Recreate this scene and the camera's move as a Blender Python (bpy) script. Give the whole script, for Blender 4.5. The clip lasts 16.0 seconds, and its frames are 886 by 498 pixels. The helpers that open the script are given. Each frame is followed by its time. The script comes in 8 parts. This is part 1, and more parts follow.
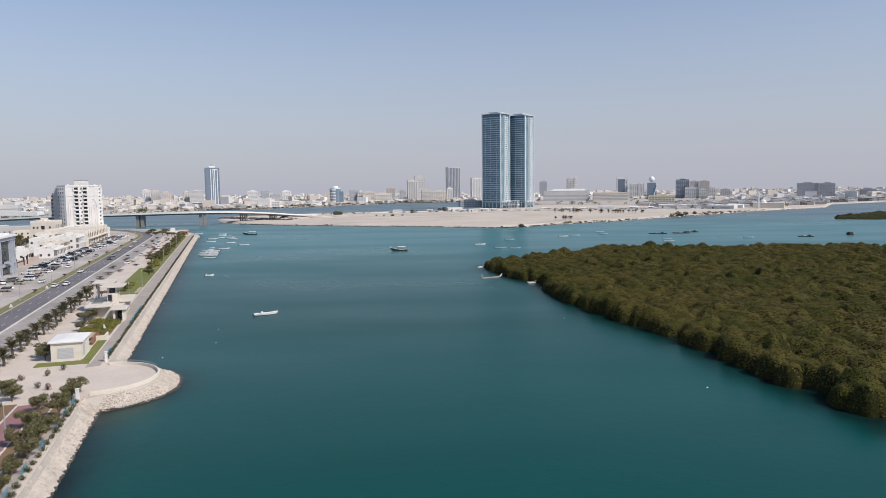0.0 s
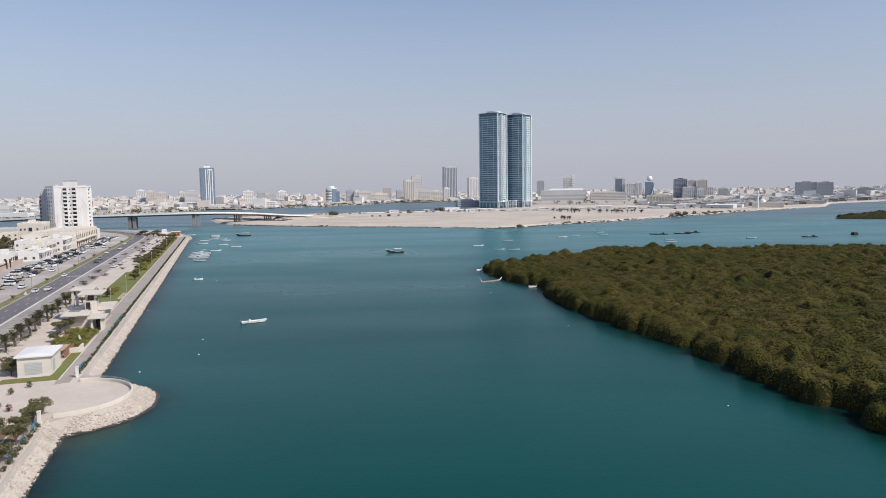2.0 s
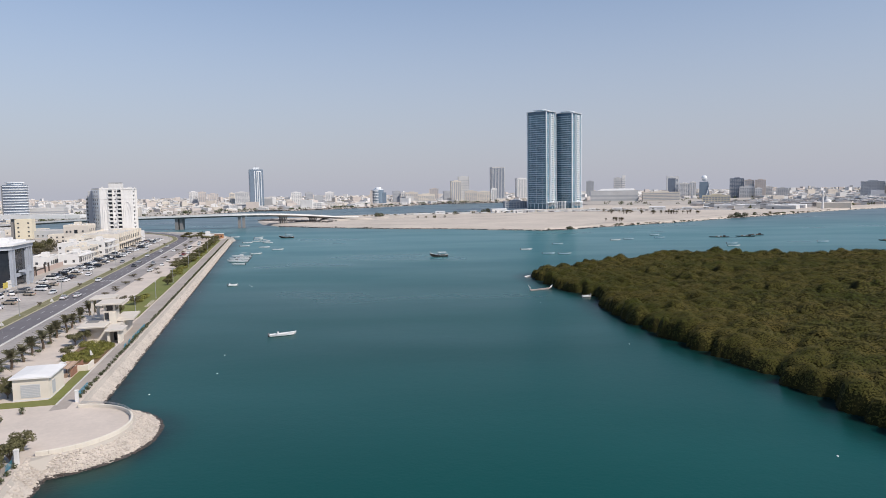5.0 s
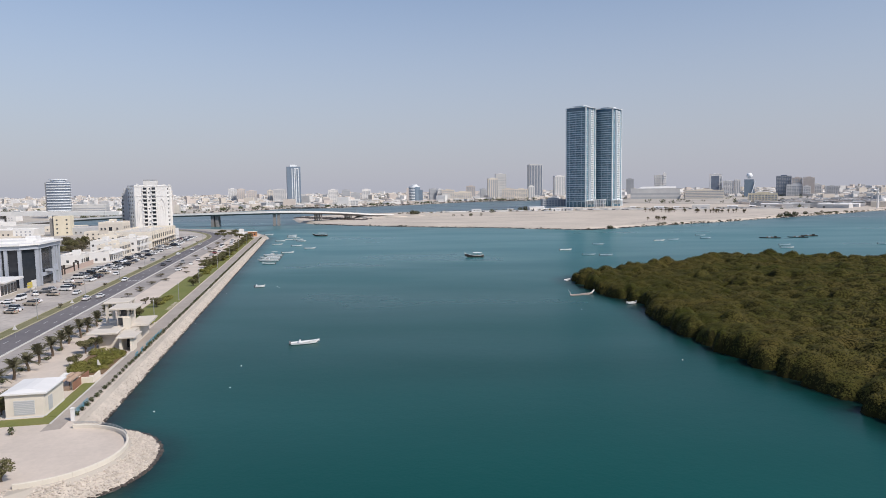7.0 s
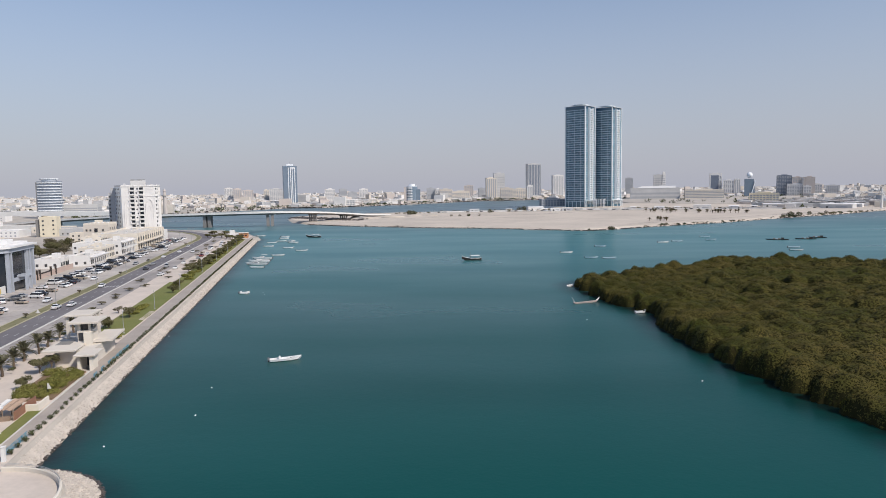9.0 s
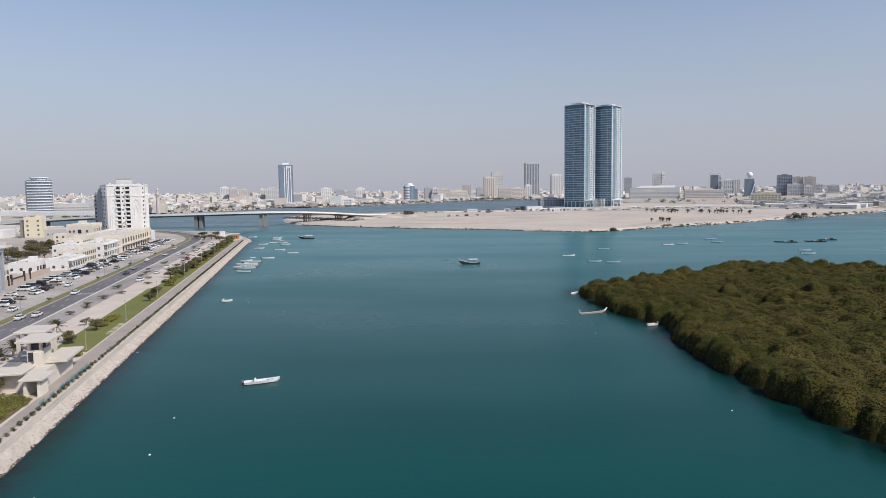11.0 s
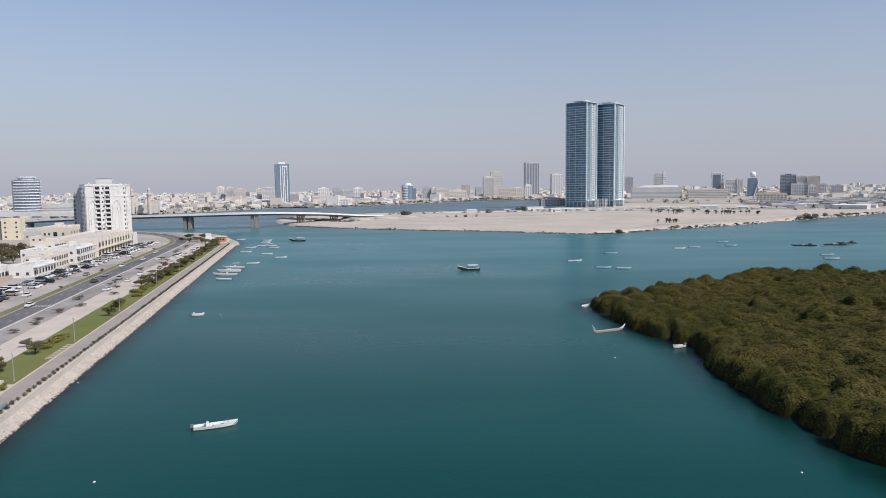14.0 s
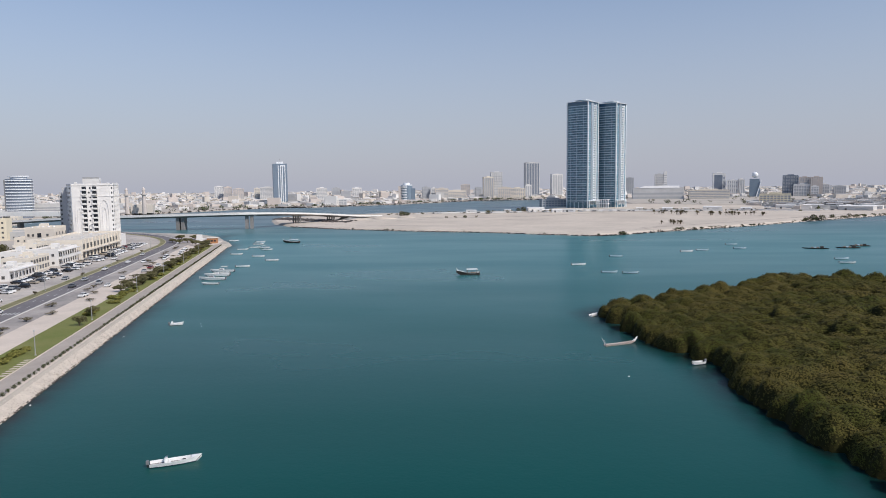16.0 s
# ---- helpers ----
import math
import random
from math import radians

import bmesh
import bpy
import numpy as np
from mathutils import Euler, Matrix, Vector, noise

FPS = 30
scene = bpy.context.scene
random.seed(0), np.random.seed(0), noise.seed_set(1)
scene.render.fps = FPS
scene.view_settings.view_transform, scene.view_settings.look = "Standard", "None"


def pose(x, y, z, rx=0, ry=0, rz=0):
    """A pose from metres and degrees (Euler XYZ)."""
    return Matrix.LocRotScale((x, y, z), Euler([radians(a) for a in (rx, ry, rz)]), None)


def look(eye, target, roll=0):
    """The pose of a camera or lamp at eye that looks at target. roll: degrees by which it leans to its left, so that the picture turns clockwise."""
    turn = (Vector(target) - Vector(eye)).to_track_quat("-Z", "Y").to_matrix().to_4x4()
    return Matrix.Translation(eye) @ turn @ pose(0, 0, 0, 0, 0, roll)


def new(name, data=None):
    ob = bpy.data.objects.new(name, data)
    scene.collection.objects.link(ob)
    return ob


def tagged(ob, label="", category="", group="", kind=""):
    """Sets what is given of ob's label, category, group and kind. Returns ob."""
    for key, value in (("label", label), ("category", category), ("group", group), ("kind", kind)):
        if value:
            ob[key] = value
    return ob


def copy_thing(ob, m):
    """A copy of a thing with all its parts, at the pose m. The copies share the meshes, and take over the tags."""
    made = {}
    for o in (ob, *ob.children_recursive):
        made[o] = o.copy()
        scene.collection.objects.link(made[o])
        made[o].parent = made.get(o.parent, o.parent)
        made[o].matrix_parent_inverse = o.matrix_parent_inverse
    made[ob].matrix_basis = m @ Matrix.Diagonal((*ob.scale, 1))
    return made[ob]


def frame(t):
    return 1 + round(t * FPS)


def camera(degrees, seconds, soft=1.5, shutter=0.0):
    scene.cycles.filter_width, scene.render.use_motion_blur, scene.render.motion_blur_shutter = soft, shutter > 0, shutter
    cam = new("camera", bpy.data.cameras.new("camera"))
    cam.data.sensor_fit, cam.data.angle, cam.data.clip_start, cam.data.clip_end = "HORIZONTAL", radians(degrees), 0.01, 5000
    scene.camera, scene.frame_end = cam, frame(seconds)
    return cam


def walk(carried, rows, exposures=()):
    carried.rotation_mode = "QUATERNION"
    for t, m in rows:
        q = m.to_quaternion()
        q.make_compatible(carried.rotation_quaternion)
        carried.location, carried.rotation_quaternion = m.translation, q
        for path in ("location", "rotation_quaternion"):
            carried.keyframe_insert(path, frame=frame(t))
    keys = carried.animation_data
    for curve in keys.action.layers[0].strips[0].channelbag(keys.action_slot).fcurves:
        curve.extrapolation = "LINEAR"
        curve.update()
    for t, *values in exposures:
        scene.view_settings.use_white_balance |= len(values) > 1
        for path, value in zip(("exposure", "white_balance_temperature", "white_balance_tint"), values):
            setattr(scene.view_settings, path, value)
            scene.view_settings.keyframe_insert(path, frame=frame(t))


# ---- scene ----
cam = camera(65.5, 16.0, soft=0.9)
PATH = [
    (0, (-0.672, 2.463, 38.351), (-0.597, 4.454, 38.175), -0.7),
    (0.5, (-0.733, 4.807, 38.293), (-0.655, 6.798, 38.117), -0.7),
    (1, (-0.623, 7.205, 38.458), (-0.543, 9.196, 38.281), -0.7),
    (1.5, (-0.537, 9.984, 38.518), (-0.454, 11.974, 38.341), -0.8),
    (2, (-0.409, 13.12, 38.678), (-0.325, 15.11, 38.501), -0.8),
    (2.5, (-0.104, 15.899, 38.751), (-0.018, 17.889, 38.573), -0.8),
    (3, (0.046, 19.019, 38.758), (0.133, 21.009, 38.581), -0.8),
    (3.5, (0.258, 22.306, 38.857), (0.346, 24.297, 38.68), -0.9),
    (4, (0.483, 25.443, 38.833), (0.572, 27.434, 38.657), -0.9),
    (4.5, (0.739, 28.694, 38.813), (0.77, 30.686, 38.638), -0.9),
    (5, (0.996, 32.196, 38.759), (0.943, 34.188, 38.586), -1.0),
    (5.2, (1.05, 33.62, 38.77), (0.977, 35.613, 38.596), -1.0),
    (7.3, (1.37, 48.5, 39.12), (1.209, 50.486, 38.941), -0.9),
    (7.5, (1.367, 50.029, 39.159), (1.206, 52.015, 38.98), -0.9),
    (8, (1.328, 54.12, 39.272), (1.171, 56.106, 39.091), -0.9),
    (8.5, (1.153, 58.141, 39.313), (0.998, 60.127, 39.132), -0.9),
    (9, (1.164, 61.866, 39.529), (1.01, 63.852, 39.348), -0.9),
    (11.5, (0.348, 83.155, 40.281), (0.201, 85.141, 40.097), -0.8),
    (12, (0.331, 87.647, 40.356), (0.184, 89.633, 40.172), -0.8),
    (12.5, (0.037, 91.859, 40.393), (-0.109, 93.846, 40.209), -0.8),
    (13, (-0.031, 96.14, 40.415), (-0.177, 98.126, 40.231), -0.8),
    (13.5, (-0.269, 100.234, 40.487), (-0.414, 102.22, 40.302), -0.8),
    (14, (-0.49, 104.456, 40.416), (-0.635, 106.442, 40.231), -0.8),
    (14.5, (-0.625, 108.807, 40.256), (-0.768, 110.794, 40.072), -0.8),
    (15, (-0.702, 113.061, 40.399), (-0.846, 115.047, 40.214), -0.8),
    (15.5, (-0.776, 116.784, 40.482), (-0.921, 118.77, 40.297), -0.8),
    (16, (-0.833, 119.785, 40.431), (-0.977, 121.772, 40.246), -0.7),
]
walk(cam, [(t, look(eye, target, roll)) for t, eye, target, roll in PATH], [(0.0, -0.08, 6400, 13), (5.0, -0.08, 6360, 13), (8.0, -0.13, 6390, 13), (16.0, -0.15, 6280, 13)])

# ---- light ----
SUN_TO = Vector((0.60, -0.36, 0.71)).normalized()
world = bpy.data.worlds.new("sky")
scene.world = world
world.use_nodes = True
wn = world.node_tree
sky = wn.nodes.new("ShaderNodeTexSky")
sky.sky_type = "NISHITA"
sky.sun_disc = False
sky.sun_elevation = math.asin(SUN_TO.z)
sky.sun_rotation = math.atan2(SUN_TO.x, SUN_TO.y)
sky.altitude = 10.0
sky.air_density = 1.0
sky.dust_density = 0.5
sky.ozone_density = 1.0
wn.nodes["Background"].inputs["Strength"].default_value = 0.135
wn.links.new(sky.outputs["Color"], wn.nodes["Background"].inputs["Color"])
# dust haze, thick at the horizon and gone well above it
haze = wn.nodes.new("ShaderNodeBackground")
haze.inputs["Color"].default_value = (0.450, 0.470, 0.545, 1)
haze.inputs["Strength"].default_value = 1.0
where = wn.nodes.new("ShaderNodeTexCoord")
split = wn.nodes.new("ShaderNodeSeparateXYZ")
wn.links.new(where.outputs["Generated"], split.inputs["Vector"])
thick = wn.nodes.new("ShaderNodeMapRange")
thick.interpolation_type = "SMOOTHSTEP"
thick.inputs["From Min"].default_value, thick.inputs["From Max"].default_value = -0.05, 0.42
thick.inputs["To Min"].default_value, thick.inputs["To Max"].default_value = 0.95, 0.0
wn.links.new(split.outputs["Z"], thick.inputs["Value"])
blend = wn.nodes.new("ShaderNodeMixShader")
wn.links.new(thick.outputs["Result"], blend.inputs["Fac"])
wn.links.new(wn.nodes["Background"].outputs["Background"], blend.inputs[1])
wn.links.new(haze.outputs["Background"], blend.inputs[2])
wn.links.new(blend.outputs["Shader"], wn.nodes["World Output"].inputs["Surface"])
sun = new("sun", bpy.data.lights.new("sun", "SUN"))
sun.data.energy = 4.25
sun.data.angle = radians(0.6)
sun.data.color = (1.0, 0.925, 0.815)
sun.matrix_world = look(SUN_TO * 500, (0, 0, 0))

# ---- materials ----


def mat(name, c1, c2=None, scale=1.0, rough=0.8, bump=0.0, metal=0.0, fine=8.0, fine_mix=0.35, tint=0.0, island=0.0, spec=0.5, far=0.0, bump_scale=0.0):
    """A procedural surface: two colours mixed by broad and by fine noise, with relief and a tint that differs from piece to piece."""
    m = bpy.data.materials.new(name)
    m.use_nodes = True
    nt = m.node_tree
    bsdf = nt.nodes["Principled BSDF"]
    c2 = c2 or tuple(v * 0.8 for v in c1)
    coord = nt.nodes.new("ShaderNodeTexCoord")
    geo = nt.nodes.new("ShaderNodeNewGeometry")

    def noise_node(k, detail):
        n = nt.nodes.new("ShaderNodeTexNoise")
        n.inputs["Scale"].default_value = k
        n.inputs["Detail"].default_value = detail
        n.inputs["Roughness"].default_value = 0.6
        nt.links.new(geo.outputs["Position"], n.inputs["Vector"])
        return n

    broad, small = noise_node(scale, 4.0), noise_node(scale * fine, 3.0)
    mixf = nt.nodes.new("ShaderNodeMix")
    mixf.inputs["Factor"].default_value = fine_mix
    nt.links.new(broad.outputs["Fac"], mixf.inputs["A"])
    nt.links.new(small.outputs["Fac"], mixf.inputs["B"])
    ramp = nt.nodes.new("ShaderNodeValToRGB")
    ramp.color_ramp.elements[0].position, ramp.color_ramp.elements[1].position = 0.36, 0.64
    ramp.color_ramp.elements[0].color = (*c1, 1)
    ramp.color_ramp.elements[1].color = (*c2, 1)
    nt.links.new(mixf.outputs["Result"], ramp.inputs["Fac"])
    colour = ramp.outputs["Color"]
    if tint or island:
        hsv = nt.nodes.new("ShaderNodeHueSaturation")
        info = nt.nodes.new("ShaderNodeObjectInfo")
        span = nt.nodes.new("ShaderNodeMapRange")
        amount = tint or island
        span.inputs["To Min"].default_value, span.inputs["To Max"].default_value = 1 - amount, 1 + amount
        nt.links.new(geo.outputs["Random Per Island"] if island else info.outputs["Random"], span.inputs["Value"])
        nt.links.new(span.outputs["Result"], hsv.inputs["Value"])
        nt.links.new(colour, hsv.inputs["Color"])
        colour = hsv.outputs["Color"]
    nt.links.new(colour, bsdf.inputs["Base Color"])
    bsdf.inputs["Roughness"].default_value = rough
    bsdf.inputs["Metallic"].default_value = metal
    bsdf.inputs["Specular IOR Level"].default_value = spec
    if bump:
        b = nt.nodes.new("ShaderNodeBump")
        b.inputs["Strength"].default_value = 0.6
        b.inputs["Distance"].default_value = bump
        src = small if not bump_scale else noise_node(bump_scale, 4.0)
        nt.links.new(src.outputs["Fac"], b.inputs["Height"])
        nt.links.new(b.outputs["Normal"], bsdf.inputs["Normal"])
    return m


def water_mat():
    """Sea water over a silty bed: teal body colour, broad cloudy patches, a sky sheen painted in further out, and
    ripples whose strength drifts with the wind.
    """
    m = bpy.data.materials.new("sea_water")
    m.use_nodes = True
    nt = m.node_tree
    bsdf = nt.nodes["Principled BSDF"]
    geo = nt.nodes.new("ShaderNodeNewGeometry")
    stretch = nt.nodes.new("ShaderNodeMapping")
    stretch.inputs["Scale"].default_value = (0.35, 1.0, 1.0)
    nt.links.new(geo.outputs["Position"], stretch.inputs["Vector"])

    def noise_node(k, detail, src):
        n = nt.nodes.new("ShaderNodeTexNoise")
        n.inputs["Scale"].default_value = k
        n.inputs["Detail"].default_value = detail
        nt.links.new(src, n.inputs["Vector"])
        return n

    patch = noise_node(0.011, 3.0, stretch.outputs["Vector"])
    ramp = nt.nodes.new("ShaderNodeValToRGB")
    ramp.color_ramp.elements[0].position, ramp.color_ramp.elements[1].position = 0.3, 0.72
    ramp.color_ramp.elements[0].color = (0.0002, 0.0445, 0.0385, 1)
    ramp.color_ramp.elements[1].color = (0.0004, 0.0665, 0.0580, 1)
    nt.links.new(patch.outputs["Fac"], ramp.inputs["Fac"])
    # paler towards the sand spit: grazing sky reflection painted into the body colour
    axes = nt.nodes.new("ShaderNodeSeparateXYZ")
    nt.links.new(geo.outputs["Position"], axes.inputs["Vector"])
    sheen_reach = nt.nodes.new("ShaderNodeMapRange")
    sheen_reach.interpolation_type = "SMOOTHSTEP"
    sheen_reach.inputs["From Min"].default_value, sheen_reach.inputs["From Max"].default_value = 175.0, 560.0
    nt.links.new(axes.outputs["Y"], sheen_reach.inputs["Value"])
    sky_sheen = nt.nodes.new("ShaderNodeMix")
    sky_sheen.data_type = "RGBA"
    sky_sheen.inputs[7].default_value = (0.0480, 0.1600, 0.1720, 1)
    nt.links.new(sheen_reach.outputs["Result"], sky_sheen.inputs[0])
    nt.links.new(ramp.outputs["Color"], sky_sheen.inputs[6])
    # behind the spit the water colour is blended greyer
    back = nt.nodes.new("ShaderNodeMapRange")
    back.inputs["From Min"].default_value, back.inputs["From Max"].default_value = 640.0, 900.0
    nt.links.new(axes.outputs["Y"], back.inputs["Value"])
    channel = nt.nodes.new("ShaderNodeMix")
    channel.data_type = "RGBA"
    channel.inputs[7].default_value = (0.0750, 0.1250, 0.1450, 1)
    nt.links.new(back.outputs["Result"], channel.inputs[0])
    nt.links.new(sky_sheen.outputs[2], channel.inputs[6])
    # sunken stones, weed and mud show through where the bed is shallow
    # beside the mangrove its shade and dark reflection are painted in as well
    shoal_shade = nt.nodes.new("ShaderNodeAttribute")
    shoal_shade.attribute_name = "shoal_shade"
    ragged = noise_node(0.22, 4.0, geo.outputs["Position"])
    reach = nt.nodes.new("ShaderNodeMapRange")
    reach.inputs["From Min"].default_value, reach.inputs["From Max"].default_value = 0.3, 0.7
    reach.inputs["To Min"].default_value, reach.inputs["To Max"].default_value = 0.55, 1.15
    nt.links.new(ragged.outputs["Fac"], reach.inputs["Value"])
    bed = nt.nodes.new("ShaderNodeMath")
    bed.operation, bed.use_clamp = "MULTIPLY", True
    nt.links.new(shoal_shade.outputs["Fac"], bed.inputs[0])
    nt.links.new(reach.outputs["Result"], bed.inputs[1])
    shore_dark = nt.nodes.new("ShaderNodeMix")
    shore_dark.data_type = "RGBA"
    shore_dark.inputs[7].default_value = (0.0042, 0.0125, 0.0120, 1)
    nt.links.new(bed.outputs["Value"], shore_dark.inputs[0])
    nt.links.new(channel.outputs[2], shore_dark.inputs[6])
    nt.links.new(shore_dark.outputs[2], bsdf.inputs["Base Color"])
    wind = noise_node(0.02, 3.0, stretch.outputs["Vector"])
    rough = nt.nodes.new("ShaderNodeMapRange")
    rough.inputs["From Min"].default_value, rough.inputs["From Max"].default_value = 0.35, 0.65
    rough.inputs["To Min"].default_value, rough.inputs["To Max"].default_value = 0.27, 0.35
    nt.links.new(wind.outputs["Fac"], rough.inputs["Value"])
    nt.links.new(rough.outputs["Result"], bsdf.inputs["Roughness"])
    bsdf.inputs["IOR"].default_value = 1.33
    bsdf.inputs["Specular IOR Level"].default_value = 0.24
    ripple, chop = noise_node(1.6, 3.0, geo.outputs["Position"]), noise_node(0.35, 2.0, geo.outputs["Position"])
    add = nt.nodes.new("ShaderNodeMath")
    add.operation = "MULTIPLY_ADD"
    add.inputs[1].default_value = 1.6
    nt.links.new(chop.outputs["Fac"], add.inputs[0])
    nt.links.new(ripple.outputs["Fac"], add.inputs[2])
    b = nt.nodes.new("ShaderNodeBump")
    b.inputs["Strength"].default_value = 0.30
    b.inputs["Distance"].default_value = 0.045
    nt.links.new(add.outputs["Value"], b.inputs["Height"])
    nt.links.new(b.outputs["Normal"], bsdf.inputs["Normal"])
    return m


WATER = water_mat()
SAND = mat("dry_sand", (0.57, 0.50, 0.42), (0.44, 0.385, 0.325), 0.016, 0.95, 0.15, fine=14)
SOIL = mat("dusty_soil", (0.49, 0.44, 0.38), (0.34, 0.31, 0.27), 0.012, 0.95, fine=9)
PAVING = mat("pale_paving", (0.62, 0.535, 0.455), (0.52, 0.45, 0.385), 0.12, 0.85, 0.01, fine=12)
PATH_GREY = mat("grey_paver_path", (0.40, 0.35, 0.305), (0.32, 0.28, 0.245), 0.2, 0.85, 0.01, fine=14)
ASPHALT = mat("asphalt", (0.115, 0.107, 0.116), (0.18, 0.166, 0.168), 0.04, 0.85, 0.01, fine=20)
ASPHALT_OLD = mat("worn_asphalt", (0.30, 0.272, 0.252), (0.52, 0.47, 0.42), 0.04, 0.9, 0.01, fine=12)
ASPHALT_MID = mat("dusty_grey_asphalt", (0.24, 0.222, 0.21), (0.40, 0.362, 0.33), 0.05, 0.9, 0.01, fine=12)
LINE = mat("road_marking", (0.50, 0.50, 0.49), (0.36, 0.36, 0.35), 0.5, 0.7)
KERB = mat("yellow_kerb", (0.44, 0.40, 0.26), (0.36, 0.33, 0.23), 0.4, 0.8)
KERB_WHITE = mat("pale_kerb", (0.62, 0.60, 0.56), (0.50, 0.48, 0.44), 0.4, 0.8)
GRASS = mat("lawn", (0.125, 0.150, 0.028), (0.185, 0.180, 0.055), 0.10, 0.95, 0.08, fine=18)
MEDIAN_GRASS = mat("dry_median_grass", (0.13, 0.135, 0.05), (0.24, 0.21, 0.12), 0.12, 0.95, 0.05, fine=14)
HEDGE_SOIL = mat("planting_bed", (0.22, 0.14, 0.075), (0.15, 0.10, 0.06), 0.3, 0.95, 0.05)
RED_TRACK = mat("red_paver_track", (0.30, 0.16, 0.15), (0.25, 0.135, 0.13), 0.3, 0.9, 0.01)
ROCK = mat("pale_rock", (0.56, 0.495, 0.425), (0.41, 0.362, 0.31), 0.5, 0.9, 0.06, fine=6, tint=0.14)
ROCK_MASS = mat("pale_rock_mass", (0.56, 0.495, 0.425), (0.41, 0.362, 0.31), 0.5, 0.9, 0.06, fine=6, island=0.16)
ROCK_WET = mat("wet_dark_rock", (0.085, 0.066, 0.052), (0.045, 0.038, 0.034), 0.8, 0.5, 0.05, island=0.2)
MUD = mat("mangrove_mud", (0.045, 0.035, 0.022), (0.03, 0.025, 0.018), 0.3, 0.8, 0.05)
MANGROVE = mat("mangrove_leaf", (0.062, 0.068, 0.013), (0.122, 0.097, 0.027), 0.035, 0.85, fine=4, island=0.06, fine_mix=0.34, spec=0.12)
# leaf colour darkened, so gaps between the leaf clumps look shaded
CANOPY_SHADE = mat("mangrove_inner_shade", (0.024, 0.024, 0.007), (0.034, 0.030, 0.010), 0.06, 0.95, 0.3, fine=12, spec=0.1)
LEAF = mat("tree_leaf", (0.098, 0.096, 0.042), (0.165, 0.150, 0.075), 0.3, 0.85, island=0.35, spec=0.2)
SCRUB = mat("dusty_scrub_leaf", (0.10, 0.09, 0.055), (0.16, 0.14, 0.09), 0.3, 0.9, island=0.35, spec=0.15)
TRACK = mat("packed_dark_sand", (0.34, 0.295, 0.25), (0.25, 0.22, 0.19), 0.05, 0.95, fine=10)
SHRUB = mat("shrub_leaf", (0.06, 0.075, 0.036), (0.10, 0.108, 0.052), 0.5, 0.85, island=0.35, spec=0.2)
HEDGE_LEAF = mat("hedge_leaf", (0.140, 0.145, 0.032), (0.205, 0.190, 0.055), 0.25, 0.9, island=0.3, spec=0.2)
RED_LEAF = mat("red_leaf", (0.14, 0.03, 0.03), (0.08, 0.03, 0.025), 0.5, 0.85, island=0.3)
PALM_DRY = mat("dry_palm_leaf", (0.115, 0.10, 0.06), (0.17, 0.145, 0.09), 0.4, 0.85, island=0.3, spec=0.2)
PALM_LEAF = mat("palm_leaf", (0.09, 0.088, 0.05), (0.15, 0.138, 0.085), 0.4, 0.8, island=0.3, spec=0.25)
DRY_LEAF = mat("dry_grey_leaf", (0.13, 0.115, 0.075), (0.18, 0.16, 0.11), 0.4, 0.9, island=0.3, spec=0.2)
BARK = mat("bark", (0.16, 0.115, 0.08), (0.10, 0.075, 0.05), 2.0, 0.95, 0.03)
WHITE_WALL = mat("white_render", (0.76, 0.745, 0.72), (0.68, 0.665, 0.64), 0.10, 0.85, 0.004, fine=6, fine_mix=0.3)
CREAM_WALL = mat("cream_render", (0.72, 0.66, 0.565), (0.64, 0.585, 0.50), 0.10, 0.88, 0.004, fine=6)
BEIGE_WALL = mat("beige_render", (0.64, 0.585, 0.51), (0.57, 0.52, 0.455), 0.08, 0.9, 0.004, fine=6)
YELLOW_WALL = mat("yellow_render", (0.70, 0.635, 0.49), (0.64, 0.575, 0.44), 0.1, 0.9)
PINK_WALL = mat("pink_render", (0.52, 0.40, 0.34), (0.46, 0.36, 0.31), 0.1, 0.9)
ROOF = mat("dusty_flat_roof", (0.62, 0.58, 0.52), (0.52, 0.49, 0.44), 0.08, 0.95, fine=10)
ROOF_WHITE = mat("white_roof_sheet", (0.78, 0.77, 0.75), (0.70, 0.69, 0.67), 0.06, 0.7, fine=8)
GREY_WALL = mat("grey_cladding", (0.20, 0.205, 0.215), (0.16, 0.165, 0.175), 0.1, 0.7)
GREY_LIGHT = mat("pale_grey_wall", (0.60, 0.595, 0.58), (0.52, 0.515, 0.505), 0.05, 0.85, fine=6)
GREY_MID = mat("mid_grey_wall", (0.46, 0.47, 0.48), (0.40, 0.41, 0.42), 0.05, 0.85, fine=6)
TAN_WALL = mat("tan_render", (0.60, 0.54, 0.49), (0.54, 0.485, 0.445), 0.06, 0.88, fine=6)
CONCRETE = mat("bridge_concrete", (0.78, 0.77, 0.74), (0.70, 0.69, 0.66), 0.06, 0.85, fine=8)
CONCRETE_DARK = mat("dark_concrete", (0.26, 0.25, 0.24), (0.19, 0.185, 0.18), 0.08, 0.9, fine=8)
GLASS_BLUE = mat("blue_curtain_glass", (0.055, 0.125, 0.175), (0.09, 0.17, 0.22), 0.03, 0.18, metal=0.0, fine=6, spec=0.7, tint=0.10)
GLASS_PANE = mat("tinted_tower_pane", (0.065, 0.150, 0.205), (0.115, 0.215, 0.270), 0.05, 0.15, fine=6, spec=0.7, island=0.35)
GLASS_DARK_BLUE = mat("dark_blue_glass", (0.045, 0.105, 0.180), (0.065, 0.135, 0.210), 0.05, 0.15, fine=6, spec=0.7)
